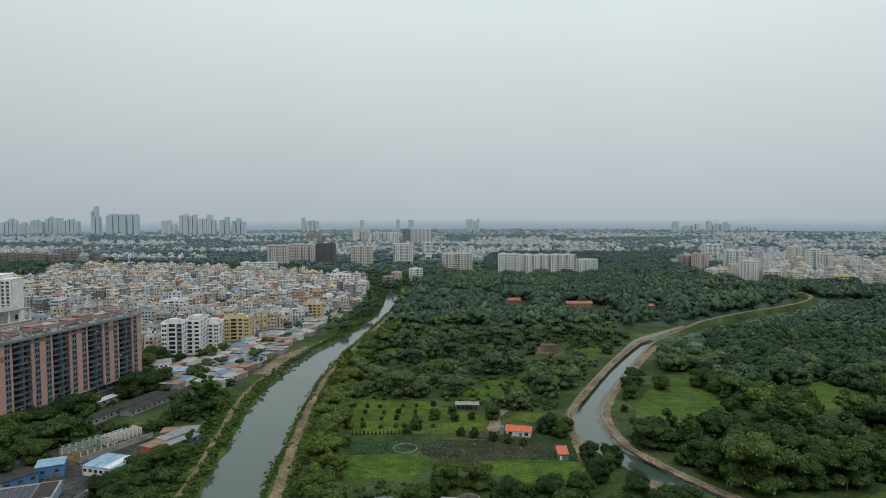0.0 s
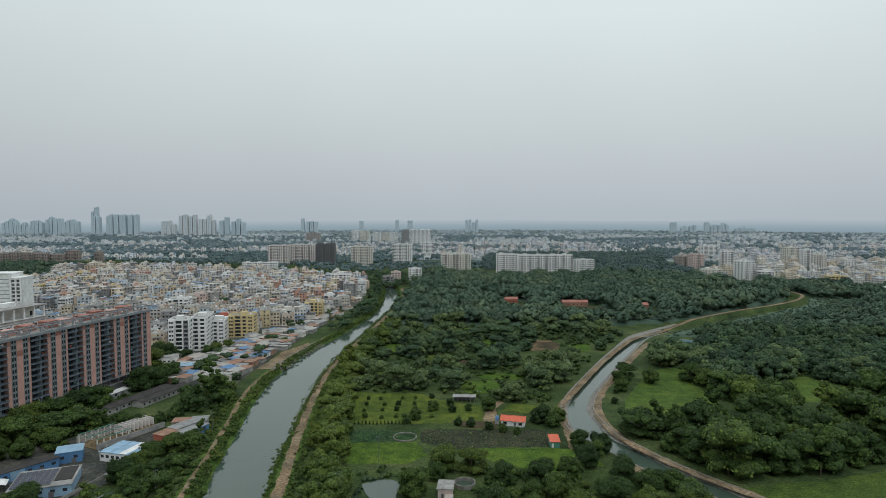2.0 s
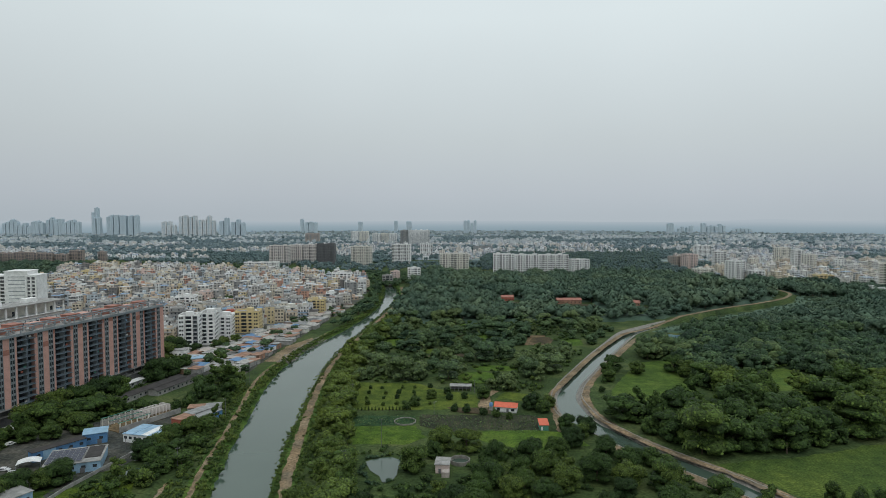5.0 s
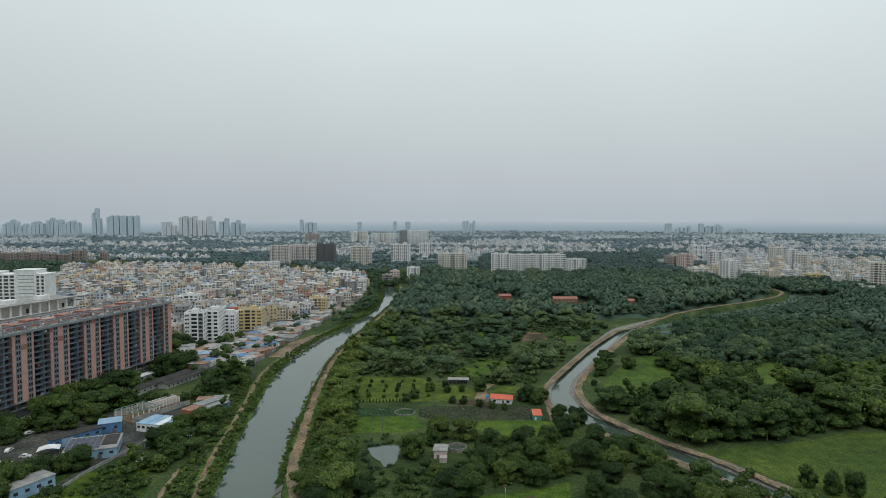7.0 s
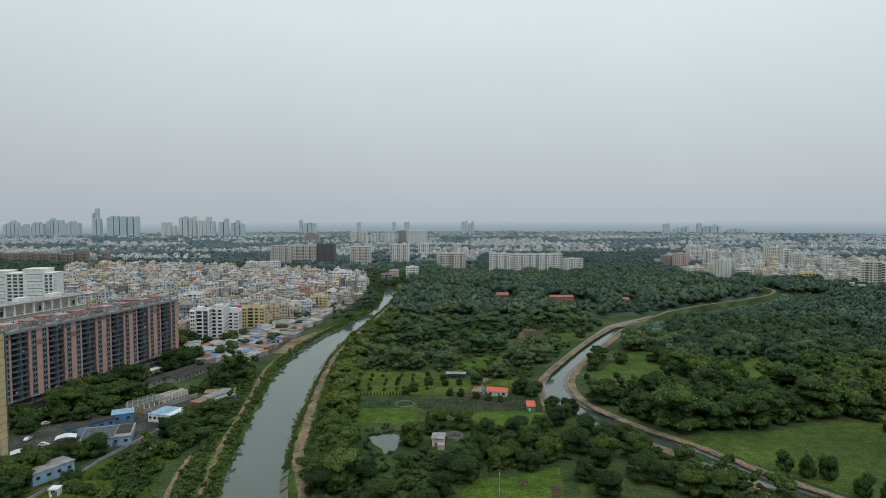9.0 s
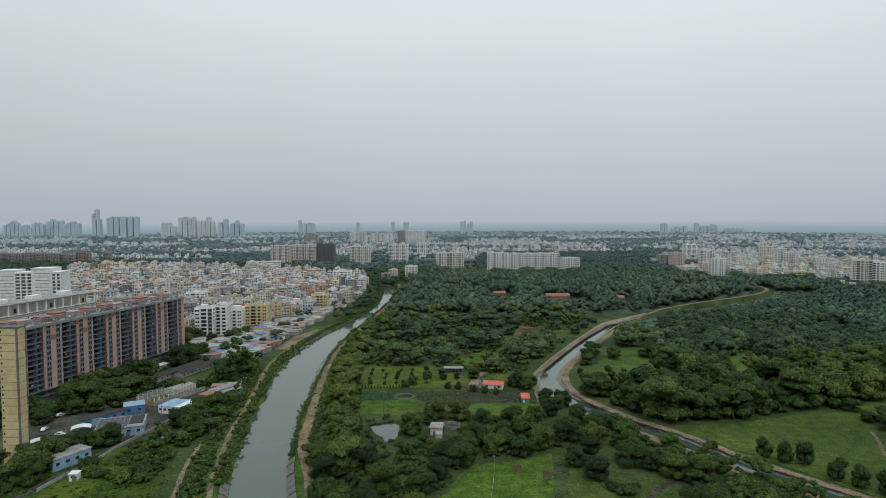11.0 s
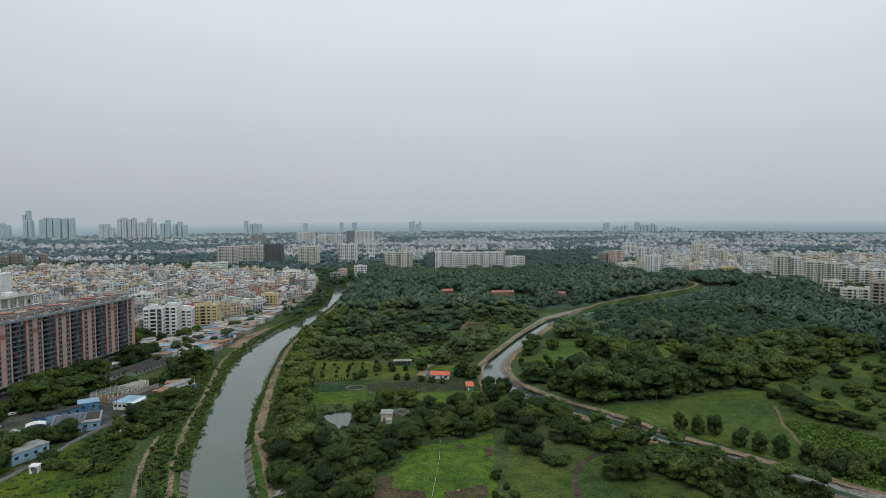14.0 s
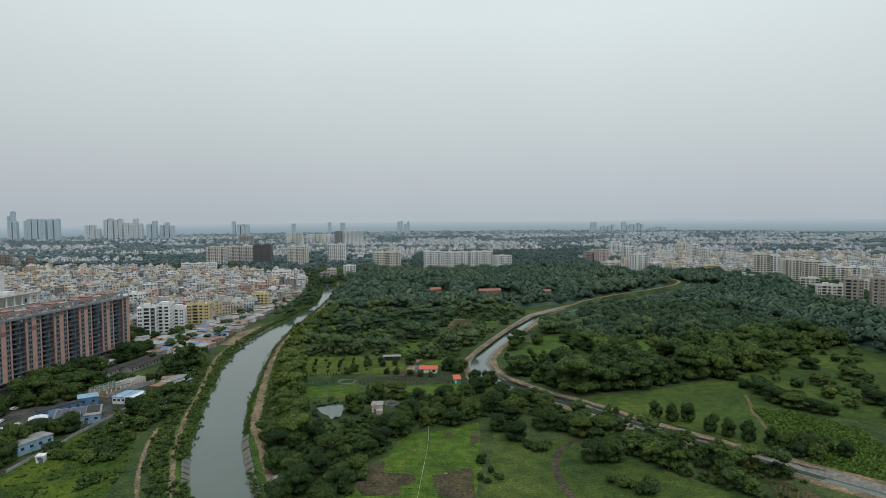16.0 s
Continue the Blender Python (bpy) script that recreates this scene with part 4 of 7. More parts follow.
    part("parapet", p.mesh("parapet", [wall, M_CONC]), root)
    heads = max(1, int(w / 16))
    for k in range(heads):
        u = -w / 2 + (k + 0.5) * w / heads + r.uniform(-1.5, 1.5)
        part("stair_head", Geo().box(u, r.uniform(-1, 1), h + 0.05, r.uniform(4, 7), 4.5, r.uniform(2.2, 3.2)).mesh("stair_head", [wall]), root)
        part("water_tank", Geo().cyl(u + 4.6, r.uniform(-2, 2), h + 0.05, 0.8, 1.4).mesh("water_tank", [M_TANK if k % 2 else M_WHITE]), root)
    return root


M_PALEWARM = paint("warm_white_render", (0.66, 0.615, 0.585), 0.8, 0.2)
# Brick brown with the distance haze already greyed in.
M_BROWNB = paint("hazy_brown_brick", (0.36, 0.30, 0.27), 0.85, 0.3)
PALE = "pale multi-storey block of flats with dark windows"
BLOCKS_CENTRE = [(-310, 1164, 38, 40), (-291, 1229, 30, 38), (-261, 1229, 28, 38), (-149, 1162, 42, 38), (-73, 1210, 38, 40), (-26, 1420, 29, 33),
                 (16, 1009, 24, 33), (41, 1012, 25, 33), (105, 923, 33, 38), (146, 948, 43, 35), (190, 949, 43, 35), (235, 970, 31, 26)]
for k, (x, y, w, h) in enumerate(BLOCKS_CENTRE):
    block(x, y + 8, (-4, 3, 0, 6)[k % 4] if k < 6 else (0, 0, -6, 2, 2, 8)[k - 6], w, 16, h - 1.5, (M_PALEWARM, M_PALEWARM, M_PALEWARM, M_CREAM, M_WHITE, M_WHITE)[k] if k < 6 else (M_CREAM if k < 8 else M_WHITE),
          ("pale pink high block of flats" if k < 3 else PALE) if k < 8 else "long white eleven-storey block of flats behind trees", k % 3, k, fine=8 <= k)
block(-221, 1187, 0, 36, 18, 41, M_DARKC, "unfinished dark grey concrete tower block", 1, 40)
BLOCKS_BACK = [(-450, 2181, 51, 33), (-308, 2263, 30, 39), (-274, 2262, 34, 38), (-216, 2128, 27, 35), (-186, 2127, 28, 35), (-157, 2126, 28, 35), (-107, 1953, 24, 50), (-59, 1952, 69, 50), (121, 1582, 50, 16)]
for k, (x, y, w, h) in enumerate(BLOCKS_BACK):
    block(x, y, 0, w, 18, h, (M_TAUPE, M_WHITE, M_CREAM, M_WHITE, M_CREAM, M_WHITE, M_CONC, M_WHITE, M_GREYSHEET)[k], "distant block of flats rising over trees", k % 3, 50 + k)
BLOCKS_EAST = [(605, 1354, 43, 29), (518, 1084, 26, 31), (463, 1085, 31, 26), (434, 852, 28, 31), (457, 839, 27, 18), (684, 1172, 35, 33), (637, 1041, 20, 36), (635, 1004, 20, 30),
               (406, 894, 40, 16), (531, 801, 28, 15), (444, 1106, 21, 21)]
for k, (x, y, w, h) in enumerate(BLOCKS_EAST):
    block(x, y, (10, -8, 20, 25, -15)[k % 5], w * 0.8, 16, h, (M_WHITE, M_WHITE, M_PALEPINK, M_WHITE, M_WHITE, M_CREAM, M_WHITE, M_CREAM, M_CREAM, M_YELLOW, M_TAUPE)[k], PALE, k % 3, 70 + k)
BLOCKS_FAR_EAST = [(564, 723, 22, 37), (582, 719, 14, 35), (603, 715, 30, 29), (630, 709, 24, 27), (621, 666, 19, 25), (646, 661, 32, 22), (490, 493, 32, 19), (465, 437, 15, 32), (480, 418, 20, 34), (498, 663, 27, 14), (539, 592, 20, 16), (598, 559, 24, 15)]
for k, (x, y, w, h) in enumerate(BLOCKS_FAR_EAST):
    block(x, y, -32, w, 15, h, (M_CREAM, M_WHITE, M_CREAM, M_CREAM, M_CREAM, M_WHITE, M_CREAM, M_TAUPE, M_TAUPE, M_WHITE, M_CREAM, M_CREAM)[k], PALE if k != 8 else "brown and cream tower block with orange balconies", k % 3, 90 + k)
for k, (x, y, w, h) in enumerate([(-860, 1201, 27, 22), (-835, 1201, 23, 24), (-800, 1185, 23, 24), (-776, 1185, 24, 23), (-754, 1199, 23, 20), (-738, 1225, 25, 26), (-716, 1279, 15, 20), (-890, 1205, 26, 23)]):
    block(x, y, 12, w, 14, h, M_BROWNB, "brown brick block of flats beyond a wood", 1, 110 + k)
for k, (x, y, w, d, h, m) in enumerate([(-183, 420, 14, 13, 24, M_WHITE), (-176, 441, 11, 26, 23, M_WHITE), (-169, 458, 9, 15, 17, M_WHITE), (-159, 481, 20, 13, 17, M_YELLOW), (-177, 485, 9, 12, 15, M_BRICKRED),
                                          (-140, 552, 19, 13, 10, M_CREAM), (-120, 574, 17, 14, 14, M_YELLOW), (-118, 640, 9, 14, 12, M_WHITE), (-127, 780, 25, 18, 21, M_WHITE), (-70, 826, 15, 12, 13, M_CONC), (-62, 866, 14, 12, 15, M_PALEPINK), (-35, 880, 19, 14, 19, M_WHITE)]):
    block(x, y, 8 if k < 3 else 4, w, d, h, m, ("grey and white", "grey and white", "grey and white", "yellow", "red", "cream", "ochre", "white", "white", "grey", "pink", "white")[k] + " block of flats beside the shacks", k % 3, 130 + k, M_SLATE if k < 2 else None, k < 3)
# yellow tower that stands nearest
_y = thing("apartment_building", "yellow tower with dark joint lines in its cladding", "apartment block", pose(-162.2, 166.4, 0, 0, 0, 0))
part("wall", Geo().box(0, 0, 0, 7.3, 4.2, 54).mesh("wall", [M_YELLOW]), _y)
part("coping", Geo().box(0, 0, 54, 7.6, 4.5, 0.6).mesh("coping", [M_DARKC]), _y)
_j = Geo().box(0, 0, 0, 7.4, 4.3, 0.14).mesh("joint_line", [M_DARKC])
_s = Geo().box(0, 0, 0, 0.5, 0.1, 0.8).mesh("slit_window", [M_GLASS])
for k in range(17):
    part("joint_line", _j, _y).location = (0, 0, 2.5 + 3.05 * k)
    part("slit_window", _s, _y).location = (-2.9, -2.12, 3.6 + 3.05 * k)
part("joint_strip", Geo().box(3.1, -2.12, 0, 0.9, 0.16, 54.2).mesh("joint_strip", [M_DARKC]), _y)
part("corner_fin", Geo().box(3.7, 2.0, 0, 0.3, 0.4, 54.4).mesh("corner_fin", [M_DARKC]), _y)


# white office-like towers behind the slab: louvred shafts and open frames
def office_tower(x, y, w, d, h, louvred):
    root = thing("tower", "white tower with dark louvre slots" if louvred else "white open-framed tower with deep dark bays", "tower", pose(x, y, 0, 0, 0, 6))
    if louvred:
        part("shaft", Geo().box(0, 0, 0, w, d, h).mesh("shaft", [M_WHITE]), root)
        slot = Geo().box(0.6, -d / 2 - 0.02, 0, w * 0.72, 0.1, 0.55).mesh("louvre_slot", [M_STEEL])
        for k in range(int(h / 2.9) - 1):
            part("louvre_slot", slot, root).location = (0, 0, 2.2 + 2.9 * k)
        part("crown_slab", Geo().box(0, 0, h, w + 0.8, d + 0.8, 0.5).mesh("crown_slab", [M_WHITE]), root)
        return
    part("core", Geo().box(0, 1.0, 0, w - 0.4, d - 2.4, h - 0.4).mesh("core", [M_SLATE]), root)
    m = max(2, round(w / 4.4))
    post = Geo().box(0, 0, 0, 1.0, 1.2, h).mesh("frame_post", [M_WHITE])
    for k in range(m + 1):
        part("frame_post", post, root).location = (-w / 2 + 0.5 + k * (w - 1) / m, -d / 2, 0)
    slab = Geo().box(0, -d / 2 + 0.2, 0, w - 0.2, 1.3, 0.9).mesh("frame_slab", [M_WHITE])
    for k in range(int(h / 2.9)):
        part("frame_slab", slab, root).location = (0, 0, 2.4 + 2.9 * k)
    part("crown_slab", Geo().box(0, 0, h - 0.1, w + 0.6, d + 0.8, 0.5).mesh("crown_slab", [M_WHITE]), root)
    part("side_wall", Geo().box(w / 2 - 0.15, 0.6, 0, 0.3, d - 1.2, h).mesh("side_wall", [M_WHITE]), root)


for x, w, h, lv in ((-321.5, 8, 50, False), (-334.5, 17, 53, True), (-351, 15, 49.5, False), (-367, 15, 51, True), (-383, 16, 50, False), (-401, 18, 53, True)):
    office_tower(x, 460 - 0.1 * (x + 321), w, 16, h, lv)


# ---- houses of the crowded quarter ----
def house_meshes(seed):
    r = np.random.default_rng(seed)
    w, d, fl = r.uniform(7, 12.5), r.uniform(8, 13), int(r.choice([2, 2, 3, 3, 3, 4, 4, 5]))
    fh = 3.0
    h = fl * fh
    wall, roof, win, porch = Geo(), Geo(), Geo(), Geo()
    wall.box(0, 0, 0, w, d, h)
    step = r.random() < 0.4 and fl > 2
    if step:
        porch.box(0, -d / 2 - 0.7, fh, w * 0.8, 1.4, 0.2).box(0, -d / 2 - 1.35, fh + 0.2, w * 0.8, 0.1, 0.9)
        porch.box(0, -d / 2 - 0.7, fh * 2, w * 0.8, 1.4, 0.2).box(0, -d / 2 - 1.35, fh * 2 + 0.2, w * 0.8, 0.1, 0.9)
    sx, sy = r.uniform(-w / 4, w / 4), r.uniform(-d / 4, d / 4)
    head = Geo().box(sx, sy, h, 3.2, 3.6, 2.5)
    for s in (-1, 1):
        roof.box(0, s * (d / 2 - 0.1), h, w, 0.2, 0.9).box(s * (w / 2 - 0.1), 0, h, 0.2, d - 0.4, 0.9)
    roof.box(0, 0, h - 0.04, w - 0.4, d - 0.4, 0.1).box(sx, sy, h + 2.5, 3.5, 3.9, 0.15)
    for k in range(fl):
        z = k * fh + 1.0
        for u in np.arange(-w / 2 + 1.6, w / 2 - 1, 2.6):
            for s in (-1, 1):
                if r.random() < 0.85:
                    ww = r.choice([1.0, 1.3, 1.6])
                    win.box(u, s * (d / 2 + 0.01), z, ww, 0.08, 1.35, 0, only=0 if s < 0 else 2).box(u, s * (d / 2 + 0.2), z + 1.35, ww + 0.4, 0.45, 0.08, 1)
        for v in np.arange(-d / 2 + 1.8, d / 2 - 1, 3.0):
            for s in (-1, 1):
                if r.random() < 0.7:
                    win.box(s * (w / 2 + 0.01), v, z, 0.08, 1.2, 1.3, 0, only=1 if s > 0 else 3).box(s * (w / 2 + 0.2), v, z + 1.3, 0.45, 1.5, 0.08, 1)
    tank = Geo().cyl(sx + 0.6, sy, h + 2.65, 0.65, 1.2)
    if r.random() < 0.6:
        a, b, c = r.uniform(2.5, w * 0.6), r.uniform(2.5, d * 0.5), r.uniform(1.8, 2.7)
        px, py = r.choice([-1, 1]) * (w / 2 - a / 2), r.choice([-1, 1]) * (d / 2 - b / 2)
        head.box(px, py, h, a, b, c)
        roof.box(px, py, h + c, a + 0.5, b + 0.5, 0.12)
    if r.random() < 0.5:
        porch.box(w / 2 + 0.6, 0, fh * (fl - 1), 1.2, d * 0.7, 0.2).box(w / 2 + 1.15, 0, fh * (fl - 1) + 0.2, 0.1, d * 0.7, 0.9)
    for k in range(3):
        roof.box(r.uniform(-w / 3, w / 3), r.uniform(-d / 3, d / 3), h + 0.05, r.uniform(0.6, 1.8), r.uniform(0.6, 1.5), r.uniform(0.4, 1.1))
    return w, d, h, wall, roof, win, tank, head, porch


HOUSES = []
for i in range(26):
    w, d, h, wall, roof, win, tank, head, porch = house_meshes(300 + i)
    HOUSES.append((w, d, h, wall.mesh("wall", [M_HOUSE]), roof.mesh("roof", [M_ROOF]), win.mesh("glazing", [M_GLASS, M_CONC]), tank.mesh("water_tank", [M_TANK if i % 3 else M_WHITE]), head.mesh("stair_head", [M_HOUSE]), porch.mesh("balcony", [M_ROOF]) if porch.v else None))
QUARTER = [(-112, 560), (-88, 690), (-104, 850), (-262, 950), (-550, 1055), (-690, 985), (-660, 700), (-430, 480), (-250, 440), (-205, 440), (-196, 480), (-150, 500)]
BIGGER = [(-257, 733, 21, 10, M_YELLOW), (-471, 1015, 38, 16, M_CONC), (-536, 901, 31, 12, M_YELLOW), (-559, 894, 31, 12, M_WHITE), (-471, 687, 26, 17, M_YELLOW), (-464, 761, 22, 11, M_WHITE), (-372, 759, 18, 11, M_CREAM), (-278, 871, 19, 15, M_CREAM), (-322, 1082, 62, 12, M_WHITE), (-259, 591, 20, 14, M_WHITE), (-516, 936, 25, 14, M_CREAM), (-215, 710, 23, 11, M_SLATE), (-266, 655, 24, 10, M_PALEPINK), (-337, 621, 27, 9, M_TAUPE)]
for k, (x, y, w, h, m) in enumerate(BIGGER):
    block(x, y + 7, 9, w, 13, h, m, "larger plastered block of flats among crowded houses", k % 3, 160 + k)
_r = np.random.default_rng(77)
spots = spread(QUARTER, 12.4, 12, 0.19)
far = np.hypot(spots[:, 0], spots[:, 1])
spots = spots[np.argsort(far)]
taken = [(-183, 420), (-176, 441), (-169, 458), (-159, 481), (-177, 485), (-140, 552), (-120, 574), (-118, 640), (-127, 780), (-320, 462), (-335, 462), (-350, 464), (-366, 466), (-384, 468)]
spots = np.array([s for s in spots if all(math.hypot(s[0] - a, s[1] - b) > 14 for a, b in taken) and all(abs(s[0] - a) > c / 2 + 6 or abs(s[1] - b - 7) > 12 for a, b, c, _, _ in BIGGER)])
GROVE = [(-700, 770), (-565, 845), (-600, 930), (-640, 1040), (-690, 1180), (-900, 1180), (-1150, 1120), (-1100, 900), (-860, 780)]
spots = spots[~inside(GROVE, spots[:, 0], spots[:, 1])]
for x, y in spots[:290]:
    w, d, h, wall, roof, win, tank, head, porch = HOUSES[_r.integers(len(HOUSES))]
    ob = thing("house", "plastered flat-roofed town house in a crowded quarter", "house", pose(x, y, 0, 0, 0, 10 + 90 * int(_r.integers(4)) + _r.normal(0, 4)), "houses of the crowded quarter")
    part("wall", wall, ob)
    part("roof", roof, ob)
    tagged(part("glazing", win, ob, "dark windows with concrete sunshades"), kind="stuff")
    part("water_tank", tank, ob)
    part("stair_head", head, ob)
    if porch:
        part("balcony", porch, ob)


def town(name, places, label, seed, size=(8, 13), floors=(2, 5), bands=3, wall=None):
    """Many small buildings as one mesh, each with its own colour, windows and roof."""
    r = np.random.default_rng(seed)
    g = Geo()
    for x, y in places:
        w, d = r.uniform(*size), r.uniform(*size)
        fl = int(r.integers(floors[0], floors[1] + 1))
        h, rot, tone = fl * 3.0, 0.17 + r.normal(0, 0.12) + 1.5708 * r.integers(2), r.random()
        g.box(x, y, 0, w, d, h, 0, rot, tone)
        g.box(x, y, h - 0.02, w * 0.94, d * 0.94, 0.3, 1, rot, r.random())
        c, s = math.cos(rot), math.sin(rot)
        sx, sy = r.uniform(-w / 4, w / 4), r.uniform(-d / 4, d / 4)
        g.box(x + sx * c - sy * s, y + sx * s + sy * c, h, 3.2, 3.4, 2.6, 0, rot, tone)
        for k in range(fl):
            for i in range(bands):
                u = (-0.5 + (i + 0.5) / bands) * w
                v = -d / 2 - 0.03
                for uu, vv, a, face in ((u, v, rot, 0), (u, -v, rot, 2), (-w / 2 - 0.03, u * d / w, rot + 1.5708, 2), (w / 2 + 0.03, u * d / w, rot + 1.5708, 0)):
                    px, py = x + uu * c - vv * s, y + uu * s + vv * c
                    if r.random() < 0.8:
                        g.box(px, py, k * 3.0 + 0.9, w / bands * 0.55, 0.1, 1.6, 2, a, only=face)
    return tagged(new(name, g.mesh(name, [wall or M_HOUSES, M_ROOFS, M_FARWIN], False, True)), label, "houses", kind="stuff")


town("houses_back", spots[290:], "crowded plastered houses farther back in the quarter", 21, (7, 13), (1, 6))


# ---- shacks by the canal ----
def shack(x, y, turn, w, d, h, wall, roof, pitch):
    root = thing("shack", "low shack with a sheet roof weighed down with stones", "shack", pose(x, y, 0.1, 0, 0, turn), "shacks by the canal")
    part("wall", Geo().box(0, 0, -0.2, w, d, h + 0.2).mesh("wall", [wall]), root)
    g = Geo()
    a, b = w / 2 + 0.35, d / 2 + 0.35
    v = [(-a, -b, h), (a, -b, h), (a, b, h + pitch), (-a, b, h + pitch)]
    g.add(v + [(p, q, s + 0.1) for p, q, s in v], [(4, 5, 6, 7), (3, 2, 1, 0), (0, 1, 5, 4), (1, 2, 6, 5), (2, 3, 7, 6), (3, 0, 4, 7)])
    part("roof", g.mesh("roof", [roof]), root)
    part("door", Geo().box(w * 0.1, -d / 2 - 0.03, 0, 0.9, 0.08, 1.9).mesh("door", [M_DARKC]), root)


_r = np.random.default_rng(31)
SHACKS = [(-166, 335), (-170, 412), (-150, 470), (-112, 556), (-100, 640), (-92, 620), (-103, 520), (-113, 440), (-119, 400), (-120, 345)]
for x, y in spread(SHACKS, 8.0, 33, 0.16, 0.92):
    shack(x, y, 78 + _r.normal(0, 5) + 90 * int(_r.random() < 0.2), _r.uniform(6, 13), _r.uniform(4.5, 7.2), _r.uniform(2.4, 3.6), (M_CONC, M_WHITE, M_CREAM, M_RUST, M_CONC)[_r.integers(5)],
          (M_PALESHEET, M_GREYSHEET, M_PALESHEET, M_BLUE, M_RUST, M_CONC, M_DARKC, M_CONC, M_RUST, M_PALESHEET, M_CONC, M_TAUPE)[_r.integers(12)], _r.uniform(0.1, 0.5))


# ---- distant town, skyline, hills ----
def skyline(x, y, w, h, material, label):
    root = thing("tower", label, "tower", pose(x, y, 0))
    r = np.random.default_rng(int(abs(x)) + 7)
    n = max(1, round(w / 21))
    for j in range(n):
        u, ww, hh = -w / 2 + (j + 0.5) * w / n, w / n * r.uniform(0.72, 0.97), h * (1.0 if j == n // 2 else r.uniform(0.72, 1.0))
        part("wall", Geo().box(u, 0, 0, ww, 24, hh).box(u + ww * 0.1, 0, hh, ww * 0.45, 8, r.uniform(2, 5)).box(u - ww * 0.3, 0, hh, ww * 0.2, 6, 1.5).mesh("wall", [material]), root)
        g = Geo()
        for q in range(int(hh / 7)):
            g.box(u, -12.1, 5 + 7 * q, ww * r.uniform(0.5, 0.9), 0.3, r.uniform(1.6, 3.0))
        g.box(u + ww * r.uniform(-0.2, 0.2), -12.2, 3, ww * 0.14, 0.3, hh - 5)
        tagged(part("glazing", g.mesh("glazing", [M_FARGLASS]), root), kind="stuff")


# Tower walls and glass lightened to blue-grey: skyline haze is in the paint.
M_FAR = paint("hazed_tower_render", (0.48, 0.56, 0.61), 0.9, 0.12)
M_FARPALE = paint("hazed_pale_render", (0.60, 0.62, 0.63), 0.9, 0.12)
M_FARGLASS = paint("hazed_tower_glass", (0.43, 0.505, 0.56), 0.6, 0.1)
SKY_WEST = [(-2100, 3000, 78, 80), (-2029, 3000, 65, 62), (-1967, 3000, 60, 72), (-1909, 3020, 55, 90), (-1863, 3000, 37, 82), (-1803, 3000, 83, 76), (-1685, 3000, 32, 137), (-1667, 2980, 43, 89), (-1611, 3000, 32, 101),
            (-1579, 3000, 26, 101), (-1547, 3000, 31, 99), (-1510, 3000, 28, 99), (-1482, 3000, 26, 99), (-1252, 3000, 46, 100), (-1205, 3000, 37, 99), (-1136, 3000, 84, 97), (-1314, 2980, 70, 70), (-1052, 3000, 50, 87), (-989, 3020, 70, 79)]
SKY_EAST = [(-778, 3500, 22, 77), (-443, 3500, 27, 63), (-238, 3500, 25, 67), (-163, 3500, 32, 65), (-726, 3500, 71, 63), (1315, 3400, 35, 54), (1375, 3400, 32, 34), (1423, 3400, 43, 40), (1503, 3400, 27, 54), (1538, 3400, 37, 41), (1595, 3400, 60, 49),
            (1719, 3400, 112, 26), (167, 3400, 37, 71), (205, 3400, 35, 69)]
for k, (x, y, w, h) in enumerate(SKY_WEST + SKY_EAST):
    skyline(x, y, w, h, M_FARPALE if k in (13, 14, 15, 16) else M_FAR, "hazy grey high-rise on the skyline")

CITY = [
    ("town_north", [(-250, 1300), (80, 1300), (130, 1500), (570, 1500), (470, 1200), (600, 1150), (1100, 1000), (1500, 1700), (900, 2000), (-400, 2000), (-480, 1700)], 17, 0.5, (7, 13), (1, 4), 2),
    ("town_west", [(-340, 1330), (-700, 1330), (-1000, 1150), (-1500, 1500), (-2000, 2050), (-450, 2050), (-460, 1600)], 17, 0.5, (7, 12), (1, 3), 2),
    ("town_east", [(420, 960), (520, 820), (650, 640), (700, 500), (900, 520), (1500, 900), (1250, 1100), (620, 1150)], 16, 0.42, (8, 15), (2, 6), 3),
    ("town_horizon_near", [(-2000, 2050), (1100, 2000), (1800, 1700), (2300, 2000), (1900, 2850), (-1900, 2850)], 23, 0.5, (8, 14), (1, 4), 0),
    ("town_horizon", [(-2400, 2850), (2200, 2850), (1900, 3250), (900, 3700), (-900, 3700), (-2000, 3200)], 32, 0.5, (9, 18), (2, 4), 0),
]


def settled(x, y):
    """Above nought where the distant land is built up, below where it is wooded."""
    return noise.noise(Vector((x * 0.0021, y * 0.0052, 3.0))) + 0.5 * noise.noise(Vector((x * 0.006, y * 0.012, 7.0)))


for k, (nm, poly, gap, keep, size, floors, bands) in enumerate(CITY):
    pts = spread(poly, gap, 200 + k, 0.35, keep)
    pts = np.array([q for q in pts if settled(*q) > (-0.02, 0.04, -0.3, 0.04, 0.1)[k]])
    town(nm, pts, "cream and white houses at the edge of a wood" if k == 2 else "blocks of a distant town in haze-paled colours", 210 + k, size, floors, bands, (M_FARTOWN, M_FARTOWN, M_CREAMTOWN, M_HAZETOWN, M_PALETOWN)[k])

# Ring glows by itself; haze fading into sky is painted up its height.
M_HILL = bpy.data.materials.new("glowing_haze")
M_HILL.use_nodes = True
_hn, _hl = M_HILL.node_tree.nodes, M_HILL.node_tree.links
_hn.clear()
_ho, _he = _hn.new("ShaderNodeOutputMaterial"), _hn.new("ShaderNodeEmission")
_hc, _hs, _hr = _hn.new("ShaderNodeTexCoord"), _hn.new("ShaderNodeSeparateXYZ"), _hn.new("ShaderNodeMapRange")
